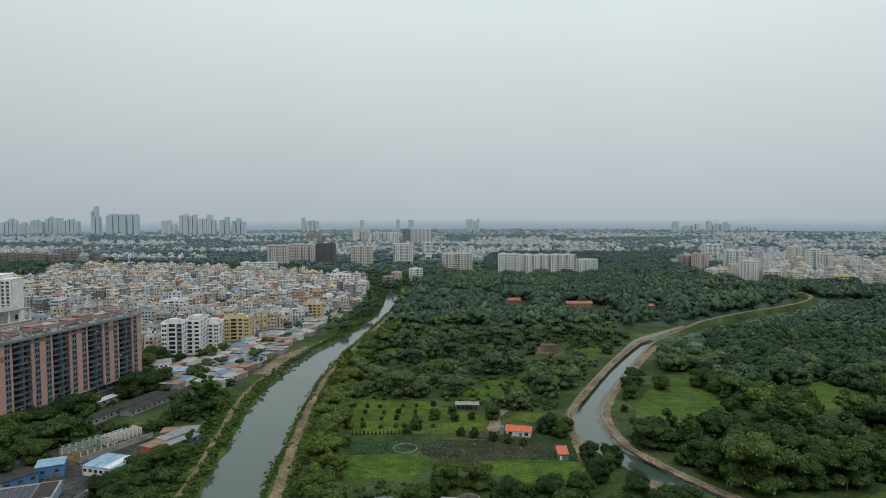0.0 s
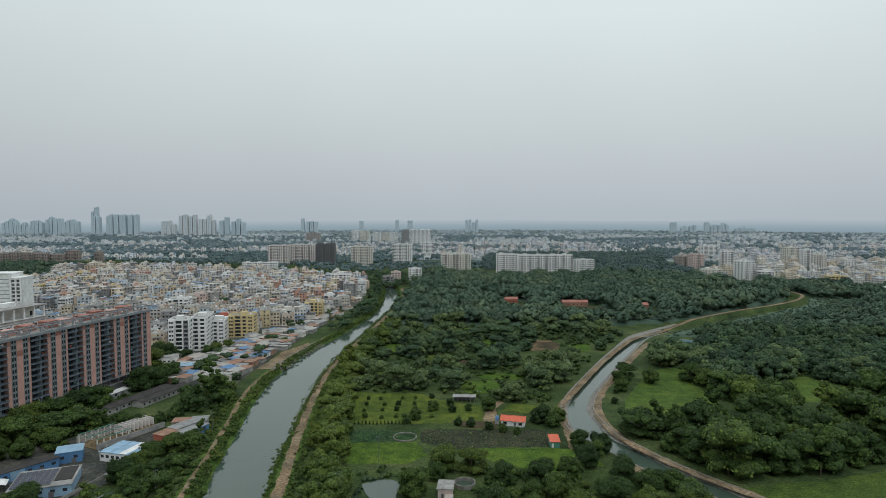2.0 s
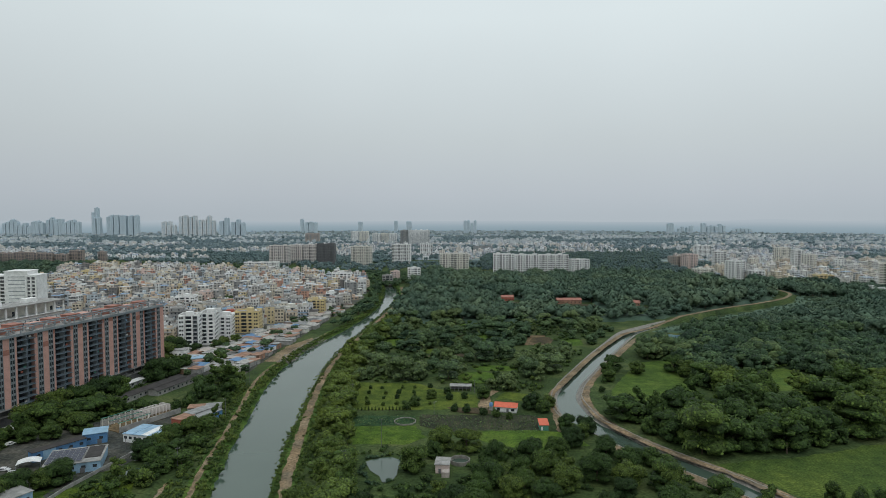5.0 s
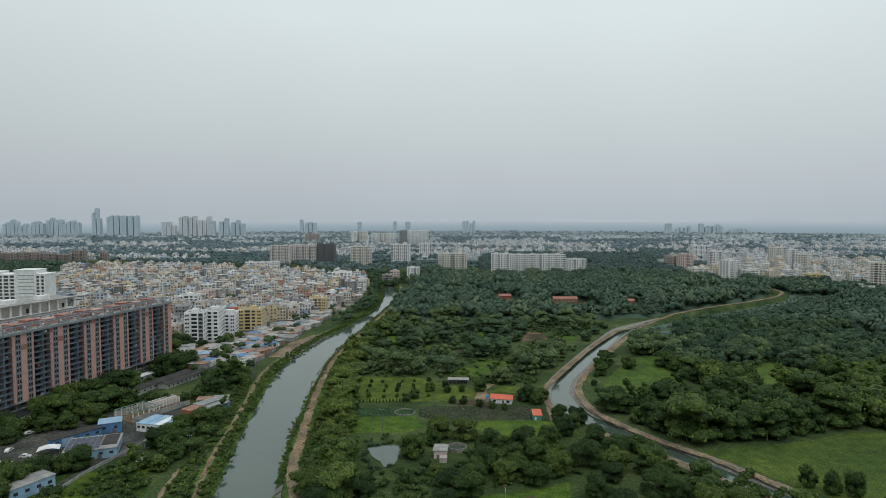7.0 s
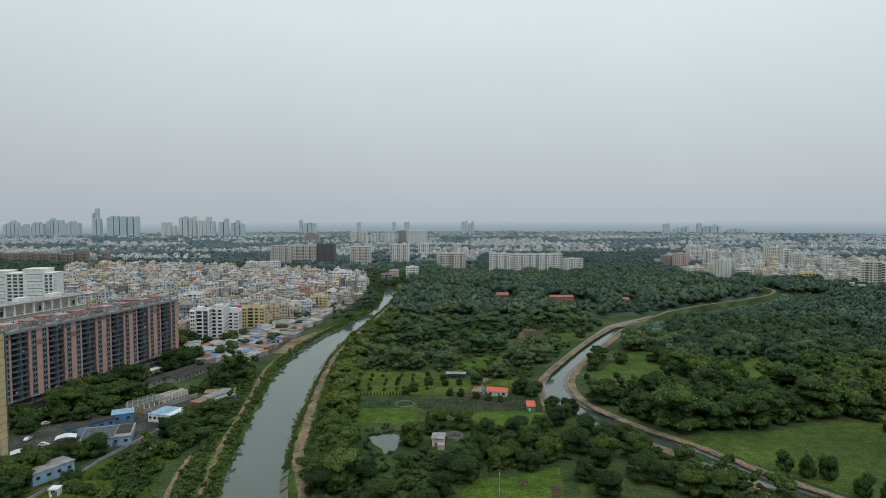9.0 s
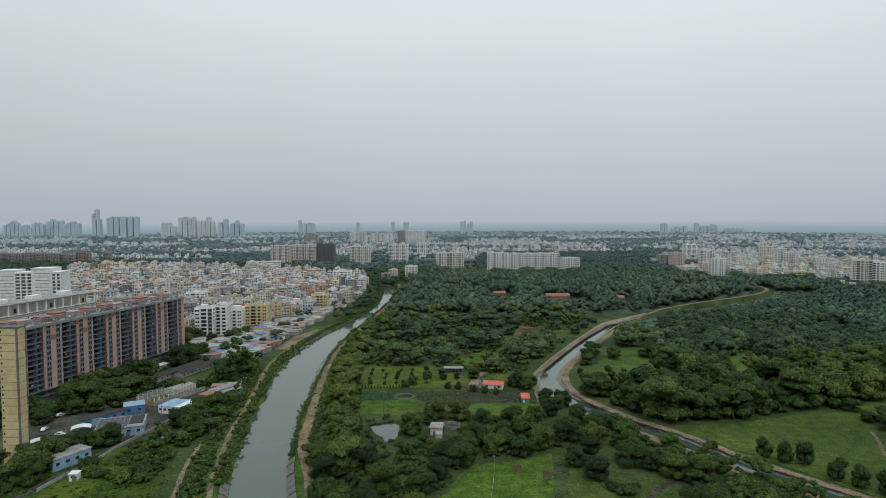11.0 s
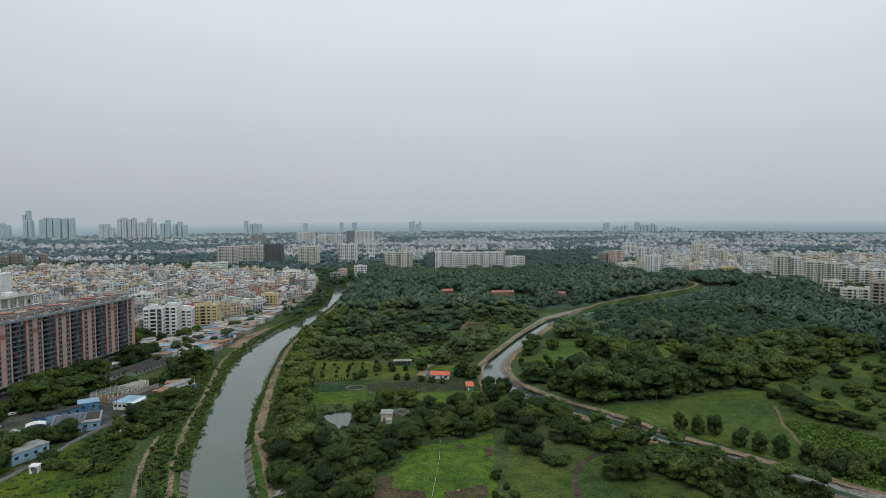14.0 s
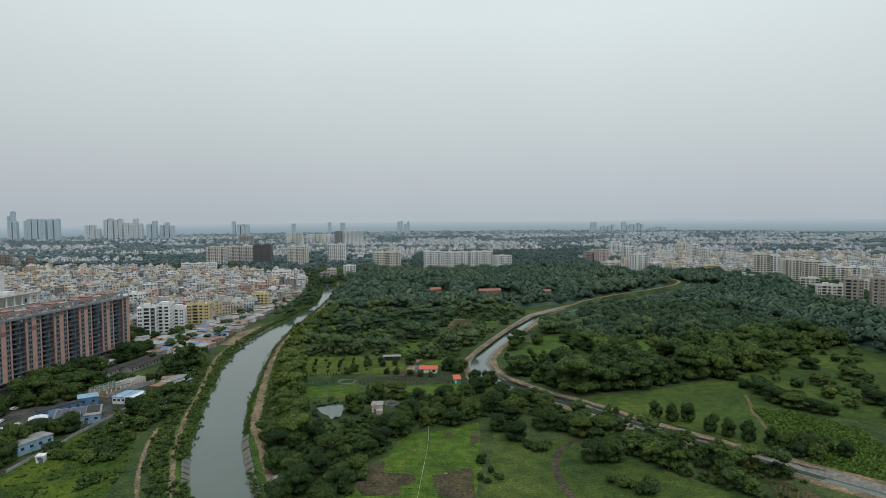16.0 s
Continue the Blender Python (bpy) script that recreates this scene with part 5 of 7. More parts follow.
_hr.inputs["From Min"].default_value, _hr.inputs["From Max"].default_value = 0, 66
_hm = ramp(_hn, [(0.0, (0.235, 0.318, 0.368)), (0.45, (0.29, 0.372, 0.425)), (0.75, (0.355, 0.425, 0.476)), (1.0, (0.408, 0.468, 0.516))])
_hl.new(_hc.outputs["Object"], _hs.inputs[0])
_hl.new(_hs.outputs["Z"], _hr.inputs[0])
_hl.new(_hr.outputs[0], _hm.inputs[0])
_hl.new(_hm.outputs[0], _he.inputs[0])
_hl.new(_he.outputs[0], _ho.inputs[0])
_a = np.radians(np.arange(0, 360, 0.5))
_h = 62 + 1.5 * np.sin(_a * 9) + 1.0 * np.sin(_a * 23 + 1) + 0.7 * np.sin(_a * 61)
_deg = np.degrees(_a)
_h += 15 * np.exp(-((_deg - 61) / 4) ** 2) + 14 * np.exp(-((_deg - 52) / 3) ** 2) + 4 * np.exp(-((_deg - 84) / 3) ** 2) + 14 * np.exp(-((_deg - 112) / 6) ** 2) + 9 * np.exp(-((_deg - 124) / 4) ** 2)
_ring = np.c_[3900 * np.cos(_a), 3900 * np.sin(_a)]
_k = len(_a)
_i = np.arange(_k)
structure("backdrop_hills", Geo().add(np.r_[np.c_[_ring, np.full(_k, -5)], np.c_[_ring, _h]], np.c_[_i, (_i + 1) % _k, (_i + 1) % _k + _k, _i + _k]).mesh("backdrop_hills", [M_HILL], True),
          "low hills on the horizon in self-lit haze", "hills")


# ---- planting ----
TREE_NEAR = [(-45, 167), (-40, 154), (-37, 134), (-27, 114), (-17, 100), (-13, 113), (-7, 126), (-18, 145), (-4, 143), (2, 154), (5, 169), (-10, 201), (1, 221), (12, 220), (18, 187), (25, 177), (11, 165), (30, 195), (-33, 174),
             (30, 182), (36, 174), (45, 183), (58, 191), (55, 164), (60, 152), (67, 212), (68, 186), (82, 184), (76, 164), (83, 160), (89, 153), (99, 152), (56, 224), (92, 125), (85, 126), (106, 136), (108, 127)]
_r = np.random.default_rng(9)
for k, (x, y) in enumerate(TREE_NEAR):
    plant(("broad0", "rain0", "broad1", "broad2", "rain1", "broad3")[k % 6], x, y - 3, _r.uniform(0.8, 1.1) * (0.72 if k % 6 in (1, 4) else 1.0), _r.uniform(0, 6.28), "trees of the farm")
for k, (x, y) in enumerate([(-30, 126), (-29, 146), (-25, 163), (-22, 128), (-33, 105), (-9, 157), (14, 176), (22, 190), (40, 196), (50, 201), (22, 208), (36, 208), (48, 214), (0, 180), (-2, 212), (64, 176), (72, 200), (-12, 176)]):
    plant(("broad1", "small0", "broad3", "broad0")[k % 4], x, y - 2, _r.uniform(0.75, 1.1), _r.uniform(0, 6.28), "trees of the farm")
for x, y in [(132.2, 168), (137.6, 162.3), (144.2, 160.5), (147, 146), (151.4, 140), (157, 134), (162, 126)]:
    plant(("small0", "small1", "small2")[int(x) % 3], x, y, _r.uniform(1.1, 1.35), _r.uniform(0, 6.28), "row of trees along the canal road", 1.5)
for k, (x, y, s) in enumerate([(166, 116, 1.2), (171, 112, 1.3), (113, 175, 0.9), (117, 178, 0.6), (249, 214, 0.9), (256, 207, 1.0), (278, 212, 1.1), (41, 127, 0.8), (40, 109, 0.7), (43, 118, 0.5), (38, 112, 0.5)]):
    plant(("small1", "small2", "shrub0")[k % 3], x, y, s, _r.uniform(0, 6.28))
for k, (x, y) in enumerate([(206, 224), (203, 208), (211, 207), (205, 196), (212, 194), (204, 182), (211, 178), (218, 186), (212, 166), (206, 172), (216, 160), (268, 242), (248, 206), (265, 200), (250, 172), (258, 184), (262, 164), (272, 214), (240, 150), (252, 160), (282, 226)]):
    plant(("rain2", "broad2", "rain0")[k % 3], x, y, _r.uniform(0.6, 0.8), _r.uniform(0, 6.28), "acacias in the grassland", 0.8)
for x, y, s in [(67, 136, 1.5), (63, 140, 1.2), (88, 99, 1.4), (92, 93, 1.6), (97, 99, 1.3), (72, 141, 0.9), (45, 112, 0.9), (84, 104, 1.0)]:
    plant("shrub1" if s > 1.2 else "shrub2", x, y, s, x)
for k, (x, y, s) in enumerate([(-137, 187, 1.0), (-141.5, 184, 0.8), (-114, 228, 0.9), (-113, 216, 1.0), (-117, 209, 1.0), (-112, 207, 0.9), (-110, 236, 0.9), (-106, 242, 0.8), 
                              (-183, 214, 0.9), (-187, 222, 0.9), (-176, 228, 0.8), (-168, 232, 0.9), (-160, 240, 1.0), (-168, 246, 1.0), (-183, 236, 0.8), (-196, 222, 0.9), (-150, 168, 1.25), (-151, 157, 1.2), (-147, 178, 1.0), (-146, 149, 1.0), (-155, 163, 1.1)]):
    plant(("broad0", "broad1", "broad2", "broad3")[k % 4], x, y, s, k, "trees round the works yard")
for k, (x, y, s) in enumerate([(122, 338, 0.95), (109, 345, 1.0), (104, 337, 0.9), (100, 322, 0.8), (96, 318, 0.6), (146, 342, 1.1), (150, 331, 1.2), (155, 320, 1.3), (152, 306, 1.0), (190, 334, 0.7), (90, 300, 0.7)]):
    plant(("broad1", "rain1", "broad3", "broad0")[k % 4] if s > 0.75 else "small1", x, y, s * (0.75 if k % 4 == 1 else 1.0), k * 1.3, "trees round the glade")
for k, (x, y, s) in enumerate([(-184, 380, 1.3), (-181, 392, 1.4), (-189, 398, 1.3), (-160, 408, 0.9), (-158, 418, 0.9), (-154, 432, 0.8), (-171, 400, 0.8), (-192, 410, 1.2)]):
    plant(("broad0", "broad1", "broad2", "broad3")[k % 4], x, y, s, k * 1.7, "trees by the white flats")
for x, y, s in [(-133, 163, 1.6), (-130, 159, 1.1), (-125, 154.5, 1.3), (-122, 154, 1.3), (-119, 153.5, 1.2), (-127, 155, 1.1), (-113, 150, 1.5), (-109, 156, 1.6), (-106, 150, 1.4), (-112, 160, 1.2)]:
    plant(("shrub0", "shrub1", "shrub2")[int(abs(x)) % 3], x, y, s, x, "bushes on the waste ground")
for k, (x, y, s) in enumerate([(166, 124, 1.3), (170, 119, 1.5), (174, 116, 1.4), (180, 119, 1.3), (177, 124, 1.2), (184, 113, 1.2)]):
    plant(("small0", "small1", "small2")[k % 3], x, y, s, k, "trees below the crop plot", 1.2)
# farm hedge, orchard rows, conical shrubs
for k in range(18):
    plant("cone", -43.2 + 1.72 * k, 268.6 + 0.06 * k, _r.uniform(0.85, 1.15), k, "row of conical shrubs")
for j, y in enumerate((278, 288, 298, 308)):
    for i in range(6):
        plant(("small0", "small1", "small2")[(i + j) % 3], -45 + 8 * i + _r.normal(0, 0.8), y + _r.normal(0, 0.8), _r.uniform(0.35, 0.6), k + i, "young orchard trees")
for x, y, s in [(-3, 290, 1.0), (6, 287, 0.8), (14, 289, 0.75), (24, 289, 1.5), (5, 297, 0.9), (-16, 272, 0.9), (-12, 276, 1.1), (46, 271, 1.6), (52, 266, 1.5), (56, 274, 1.4), (50, 280, 1.3), (34, 256, 0.7), (22, 262, 0.8), (14, 266, 0.9), (8, 268, 0.8), (28, 259, 0.8), (58, 240, 1.6), (66, 236, 1.7), (62, 231, 1.5)]:
    plant(("small0", "small1", "small2")[int(s * 10) % 3], x, y, s, x, "farmyard trees")

near_kinds = light_kinds(8, 880, 0.4, 7, [("broad", 5.0, 9.5), ("umbrella", 6.0, 10.5), ("broad", 4.2, 8.0), ("tall", 4.0, 12.0)], OCT2, 500)
mid_kinds = light_kinds(6, 420, 0.52, 7, [("broad", 5.0, 9.5), ("far", 6.0, 10.5), ("broad", 4.4, 8.5)], OCT2, 510, 0.35)
far_kinds = light_kinds(5, 165, 0.78, 7, [("far", 5.2, 9.5), ("far", 6.2, 10.0), ("far", 4.6, 8.5)], OCT, 520, 0.2)
dist_kinds = light_kinds(4, 0, 1.0, 6, [("bush", 6.0, 6.5), ("bush", 5.0, 7.0)], OCT, 540)
bush_kinds = light_kinds(2, 28, 0.3, 6, [("bush", 1.9, 2.0), ("bush", 1.5, 1.6)], OCT, 560)

LC = LINED[:, :2]
TRACKLOW = curve_points([(-78, 90), (-82, 114), (-89.5, 137), (-96.4, 167), (-98.5, 187)], 2)
TRACKW = curve_points([(-52, 50), (-78, 140), (-88, 186), (-91.8, 210), (-94.7, 236)], 2)
ROADW = curve_points([(57, 252), (59.5, 287), (76.5, 327), (109, 391), (149, 459), (213, 516), (302, 584), (384, 642), (423, 705)], 3)


def grown(poly, by):
    """An outline enlarged about its middle and drawn a little towards the south, where trees would hide it."""
    q = np.array(poly, float)
    m = q.mean(0)
    return (q - m) * by + m - (0, 4 * (by - 1) * 5)


clear = [(CANAL, 22), (LC, 13), (ROADW, 5.5), (ROADW + np.array((6, -12)), 12), (ROADW + np.array((10, -28)), 10)]
clear += [(grown(p, 1.5 if "clearing" in nm else 1.12 if "glade" in nm else 1.06), 0) for nm, p, m, lb in FIELDS if nm.startswith("field") and nm not in ("field_grazing",)]
clear += [(p, 0) for p in ([(88, 262), (97, 304), (105, 320), (133, 370), (158, 375), (150, 340), (150, 300), (146, 258)], [(172, 272), (172, 317), (198, 342), (222, 354), (228, 328), (226, 278)])]
sheds = [[(58, 575), (96, 575), (98, 674), (62, 674)], [(112, 548), (166, 548), (172, 650), (120, 650)], [(184, 552), (222, 552), (228, 630), (190, 630)]]
clear += [(p, 0) for p in sheds] + [([(160, 420), (176, 456), (202, 446), (206, 412)], 0)]


def gap_sheet(name, poly, away, seed, step=7.0, z=2.6, low_by=None):
    """A scrub sheet added below a wood's crowns to lighten the dark gaps between them: uneven and leafy, it dips to the
    ground along its edges.
    """
    p = np.array(poly, float)
    r = np.random.default_rng(seed)
    xs_, ys_ = np.arange(p[:, 0].min() - step, p[:, 0].max() + step, step), np.arange(p[:, 1].min() - step, p[:, 1].max() + step, step)
    x, y = [q.ravel() for q in np.meshgrid(xs_, ys_)]
    ok = inside(poly, x, y)
    for shape, gap in away:
        ok &= near_line(shape, x, y)[0] > gap if gap else ~inside(shape, x, y)
    rise = np.clip(near_line(low_by, x, y)[0] / 65, 0.2, 1.0) if low_by is not None else 1.0
    n, m = len(xs_), len(ys_)
    i, j = np.meshgrid(np.arange(n - 1), np.arange(m - 1))
    a = (j * n + i).ravel()
    f = np.c_[a, a + 1, a + n + 1, a + n]
    f = f[ok[f].any(axis=1)]
    v = np.c_[x + r.normal(0, step * 0.2, x.size), y + r.normal(0, step * 0.2, x.size), np.where(ok, (z + r.normal(0, 0.9, x.size)) * rise, -0.8)]
    return tagged(new(name, Geo().add(v, f, 0, r.uniform(0.1, 0.6, x.size)).mesh(name, [M_TUFTM], True, True)), "added scrub sheet that lightens dark gaps below the crowns of a wood", "scrub", kind="stuff")


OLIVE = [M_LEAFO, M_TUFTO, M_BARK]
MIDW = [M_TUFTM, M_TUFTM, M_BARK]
BELT = [(-36, 150), (-45, 186), (-50, 216), (-53, 246), (-58.5, 305), (-60, 382), (-56, 432), (-47, 511), (-39, 600), (-33, 665), (-28, 665), (-31, 600), (-36, 511), (-44, 432), (-49, 350), (-49, 318), (-43, 270), (-40, 235), (-33, 200), (-30, 160)]
scatter("belt_trees", spread(BELT, 5.2, 41, 0.25), near_kinds, "dense belt of small trees between track and farm plots", "trees", 42, (0.6, 0.95), OLIVE, mean=0.85)
GLADES = []
for k, (x, y, a, b) in enumerate([(36, 452, 9, 26), (-32, 356, 6, 22), (36, 352, 14, 10), (-2, 400, 10, 9), (10, 385, 26, 7), (26, 332, 18, 14), (-22, 340, 9, 8), (-36, 430, 7, 20), (60, 372, 9, 9), (80, 440, 9, 14), (20, 500, 14, 12)]):
    t = np.arange(9) * 0.698
    w = np.random.default_rng(800 + k).uniform(0.7, 1.25, 9)
    GLADES.append([(x + a * q * math.cos(u), y + b * q * math.sin(u)) for u, q in zip(t, w)])
    sheet("glade", GLADES[-1], 0.2 + 0.003 * k, (M_GRASS, M_PASTURE, M_GRASS, M_LIME, M_SOIL)[k % 5], "grassy opening in the loose wood", "grass", 1.2, 810 + k)
WOOD_NEAR = [(-48, 322), (-2, 316), (24, 300), (54, 300), (62, 312), (105, 400), (150, 470), (140, 520), (-40, 520), (-52, 420)]
scatter("wood_scrub", spread(WOOD_NEAR, 9.4, 43, 0.42, 0.6, clear + [(g, 0) for g in GLADES]), near_kinds, "loose wood and scrub beside the lined canal", "trees", 44, (0.45, 1.25), mean=0.75)
WOOD_MID = [(-40, 520), (140, 520), (205, 535), (300, 600), (380, 660), (420, 720), (380, 820), (-28, 820), (-40, 660)]
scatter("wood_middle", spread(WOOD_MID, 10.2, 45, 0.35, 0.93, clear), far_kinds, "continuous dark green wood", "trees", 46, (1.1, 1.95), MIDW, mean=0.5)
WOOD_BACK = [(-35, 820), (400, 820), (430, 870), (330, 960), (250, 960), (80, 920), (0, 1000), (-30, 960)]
gap_sheet("wood_scrub_middle", WOOD_MID, clear, 346)
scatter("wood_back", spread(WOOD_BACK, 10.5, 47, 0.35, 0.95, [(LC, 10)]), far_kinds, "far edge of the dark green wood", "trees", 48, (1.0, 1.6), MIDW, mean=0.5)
WOOD_EAST = [(92, 232), (84, 262), (90, 300), (126, 372), (165, 440), (190, 470), (330, 470), (340, 300), (262, 262), (214, 230), (185, 227), (164, 219), (144, 212), (128, 210), (104, 207)]
front = spread(WOOD_EAST, 8.4, 49, 0.33, 0.9, clear)
deep = front[:, 1] > 300 + 0.1 * front[:, 0]
scatter("wood_east", front[~deep], near_kinds, "dense broadleaf wood beside the meadow", "trees", 50, (0.9, 1.6), OLIVE, mean=0.4)
scatter("wood_east_middle", front[deep], mid_kinds, "dense broadleaf wood between the glades", "trees", 50, (0.9, 1.55), mean=0.32)
WOOD_EAST2 = [(175, 470), (222, 512), (310, 575), (395, 638), (436, 700), (430, 830), (520, 780), (560, 690), (500, 560), (450, 470), (440, 380), (480, 250), (345, 250), (345, 470)]
back = spread(WOOD_EAST2, 10.8, 51, 0.35, 0.93, [(ROADW, 8)])


def below_road(q):
    """Whether places lie in the strip under the embankment, where only low growth stands."""
    return np.min([near_line(ROADW + np.array((0.35, -1.0)) * k, q[:, 0], q[:, 1])[0] for k in (14, 30, 46, 62)], axis=0) < 13


thicket = spread(WOOD_EAST2, 6.5, 151, 0.35, 0.95, [(ROADW, 6)])
thicket = thicket[below_road(thicket)]
rise = np.clip(near_line(ROADW, thicket[:, 0], thicket[:, 1])[0] / 72, 0.22, 0.85) * np.random.default_rng(151).uniform(0.8, 1.15, len(thicket))
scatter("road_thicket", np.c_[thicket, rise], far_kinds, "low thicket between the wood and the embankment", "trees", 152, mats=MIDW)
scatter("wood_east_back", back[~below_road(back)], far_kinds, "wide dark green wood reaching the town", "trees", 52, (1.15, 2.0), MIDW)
gap_sheet("wood_scrub_east", WOOD_EAST2, [(ROADW, 6)], 347, low_by=ROADW)
GRAZE = [(225, 240), (345, 300), (345, 170), (270, 140), (232, 150)]
scatter("acacia_scrub", spread(GRAZE, 17, 53, 0.4, 0.7), near_kinds, "scattered acacias and scrub in rough grass", "trees", 54, (0.5, 0.8), OLIVE)
# gallery trees on the near side of the lined canal
BELT2 = [(96, 190), (104, 176), (118, 152), (140, 118), (155, 96), (120, 70), (106, 110), (98, 132), (88, 160), (78, 180), (74, 215), (82, 210)]
scatter("canal_trees", spread(BELT2, 7.0, 55, 0.3, 0.85, [([(140, 108), (152, 92), (140, 78), (128, 96)], 0), (FIELDS[6][1], 0), (LC, 12.5)]), near_kinds, "trees crowding the near side of the lined canal", "trees", 56, (0.6, 1.0), OLIVE)
# west bank: yards, flats and waste ground
WEST = [(-201, 205), (-177, 300), (-164, 345), (-150, 340), (-118, 320), (-112, 290), (-128, 275), (-152, 262), (-176, 240), (-185, 205)]
scatter("yard_trees", spread(WEST, 6.8, 57, 0.33, 0.92, [([(-177, 268), (-167, 347), (-128, 347), (-132, 272)], 0)]), near_kinds, "trees between the flats and the sheds", "trees", 58, (0.65, 1.15), OLIVE, mean=0.35)
WEST2 = [(-121, 180), (-112, 190), (-108, 232), (-104, 262), (-112, 290), (-118, 330), (-112, 330), (-108, 292), (-99, 240), (-97, 214), (-100, 192), (-108, 172)]
scatter("bank_trees", spread(WEST2, 6.5, 59, 0.3, 0.85), near_kinds, "trees and bushes on the west bank", "trees", 60, (0.45, 0.85), OLIVE, mean=0.45)
WEST3 = [(-176, 150), (-160, 178), (-146, 190), (-142, 176), (-150, 150), (-168, 110)]
scatter("lane_trees", spread(WEST3, 8, 61, 0.3, 0.8, [([(-176, 160), (-150, 160), (-150, 205), (-176, 205)], 0)]), near_kinds, "dark trees beside the lane", "trees", 62, (0.7, 1.0), OLIVE, mean=0.3)
banks = []
_s = sides(CANAL)
for side in (-1, 1):
    for i in range(60, len(CANAL)):
        if CANAL[i, 1] < 70:
            continue
        for j in range(5):
            o = side * (CANAL[i, 2] / 2 + _r.uniform(0.2, 5.2 if side < 0 else 2.3))
            if 134 < CANAL[i, 1] < 172 and side > 0 or 128 < CANAL[i, 1] < 150:
                continue
            banks.append((CANAL[i, 0] + _s[i, 0] * o + _r.normal(0, 0.6), CANAL[i, 1] + _s[i, 1] * o + _r.normal(0, 0.8), _r.uniform(0.35, 1.0) if side < 0 else _r.uniform(0.25, 0.55)))
scatter("bank_shrubs", banks, bush_kinds, "weeds and bushes overhanging both canal banks", "shrubs", 63, mats=OLIVE, trunks=False, mean=0.7)
verge = []
for pts, lo, hi, sgn, top in ((((-45, 66), (-78, 140), (-88, 186), (-91.8, 210), (-94.7, 236), (-101.2, 282), (-106.3, 317)), 1.4, 9.0, -1, 0.95), (((-34, 110), (-46, 152), (-55.1, 185.5), (-58.5, 215), (-62, 246), (-67.2, 305), (-69, 345), (-69.2, 382), (-64.5, 432)), 2.3, 6.5, 1, 0.8)):
    line = curve_points(pts, 1.6)
    q = sides(line)
    q = q * np.sign(q[:, :1]) * sgn
    for a, b in zip(line, q):
        for j in range(4 if sgn < 0 else 3):
            o = _r.uniform(lo, hi)
            x, y = a[0] + b[0] * o + _r.normal(0, 0.3), a[1] + b[1] * o + _r.normal(0, 0.6)
            if sgn > 0 or near_line(TRACKLOW, np.array([x]), np.array([y]))[0][0] > 1.2:
                verge.append((x, y, _r.uniform(0.25, top) * (0.55 + 0.45 * min(1, (o - lo) / 3))))
scatter("verge_shrubs", verge, bush_kinds, "fresh green bushes along the canal tracks", "shrubs", 163, mats=OLIVE, trunks=False, mean=0.75)
WEEDS = [(-150, 176), (-112, 192), (-99, 165), (-92, 120), (-96, 70), (-150, 70), (-158, 120)]
scatter("waste_weeds", np.c_[spread(WEEDS, 3.6, 64, 0.4, 0.6), np.random.default_rng(8).uniform(0.2, 0.6, len(spread(WEEDS, 3.6, 64, 0.4, 0.6)))], bush_kinds, "tall weeds on waste ground", "shrubs", 65, mats=OLIVE, trunks=False, mean=0.5)
CANAL_TOWN = [(-85, 480), (-76, 534), (-67.5, 610), (-67.5, 660), (-69, 710), (-75, 790), (-60, 800), (-20, 830), (-20, 940), (-120, 1000), (-260, 985), (-150, 880), (-83, 720), (-79, 640), (-86, 560), (-96, 480)]
scatter("town_bank_trees", spread(CANAL_TOWN, 9.5, 66, 0.3, 0.85), far_kinds, "trees lining the canal below the town", "trees", 67, (0.7, 1.1))
FAR_WOOD = [(-620, 1060), (-700, 990), (-900, 900), (-1100, 1000), (-1000, 1150), (-860, 1180), (-690, 1200), (-330, 1150), (-250, 980), (-550, 1085)]
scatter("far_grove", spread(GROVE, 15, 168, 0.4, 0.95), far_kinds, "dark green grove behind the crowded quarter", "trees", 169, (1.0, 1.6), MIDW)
scatter("far_wood", spread(FAR_WOOD, 13, 68, 0.4, 0.95), dist_kinds, "dark tree belt behind the town quarter", "trees", 69, (0.8, 1.3))
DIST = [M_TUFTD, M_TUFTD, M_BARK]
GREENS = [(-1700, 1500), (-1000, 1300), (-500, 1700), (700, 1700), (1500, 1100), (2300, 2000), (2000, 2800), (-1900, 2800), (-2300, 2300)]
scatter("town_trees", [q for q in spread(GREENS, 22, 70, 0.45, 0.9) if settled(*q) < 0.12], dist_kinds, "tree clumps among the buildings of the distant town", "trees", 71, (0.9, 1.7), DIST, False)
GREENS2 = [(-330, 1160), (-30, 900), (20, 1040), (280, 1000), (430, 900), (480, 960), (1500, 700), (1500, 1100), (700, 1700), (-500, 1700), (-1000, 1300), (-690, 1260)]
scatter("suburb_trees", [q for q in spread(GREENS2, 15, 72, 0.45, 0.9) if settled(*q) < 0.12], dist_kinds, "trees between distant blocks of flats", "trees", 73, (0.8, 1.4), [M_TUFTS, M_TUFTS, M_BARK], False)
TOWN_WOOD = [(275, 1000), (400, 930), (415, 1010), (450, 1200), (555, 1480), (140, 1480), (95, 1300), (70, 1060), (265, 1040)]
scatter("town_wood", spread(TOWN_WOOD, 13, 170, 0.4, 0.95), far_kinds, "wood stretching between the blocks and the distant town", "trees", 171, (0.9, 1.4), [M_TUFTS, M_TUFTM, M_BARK])
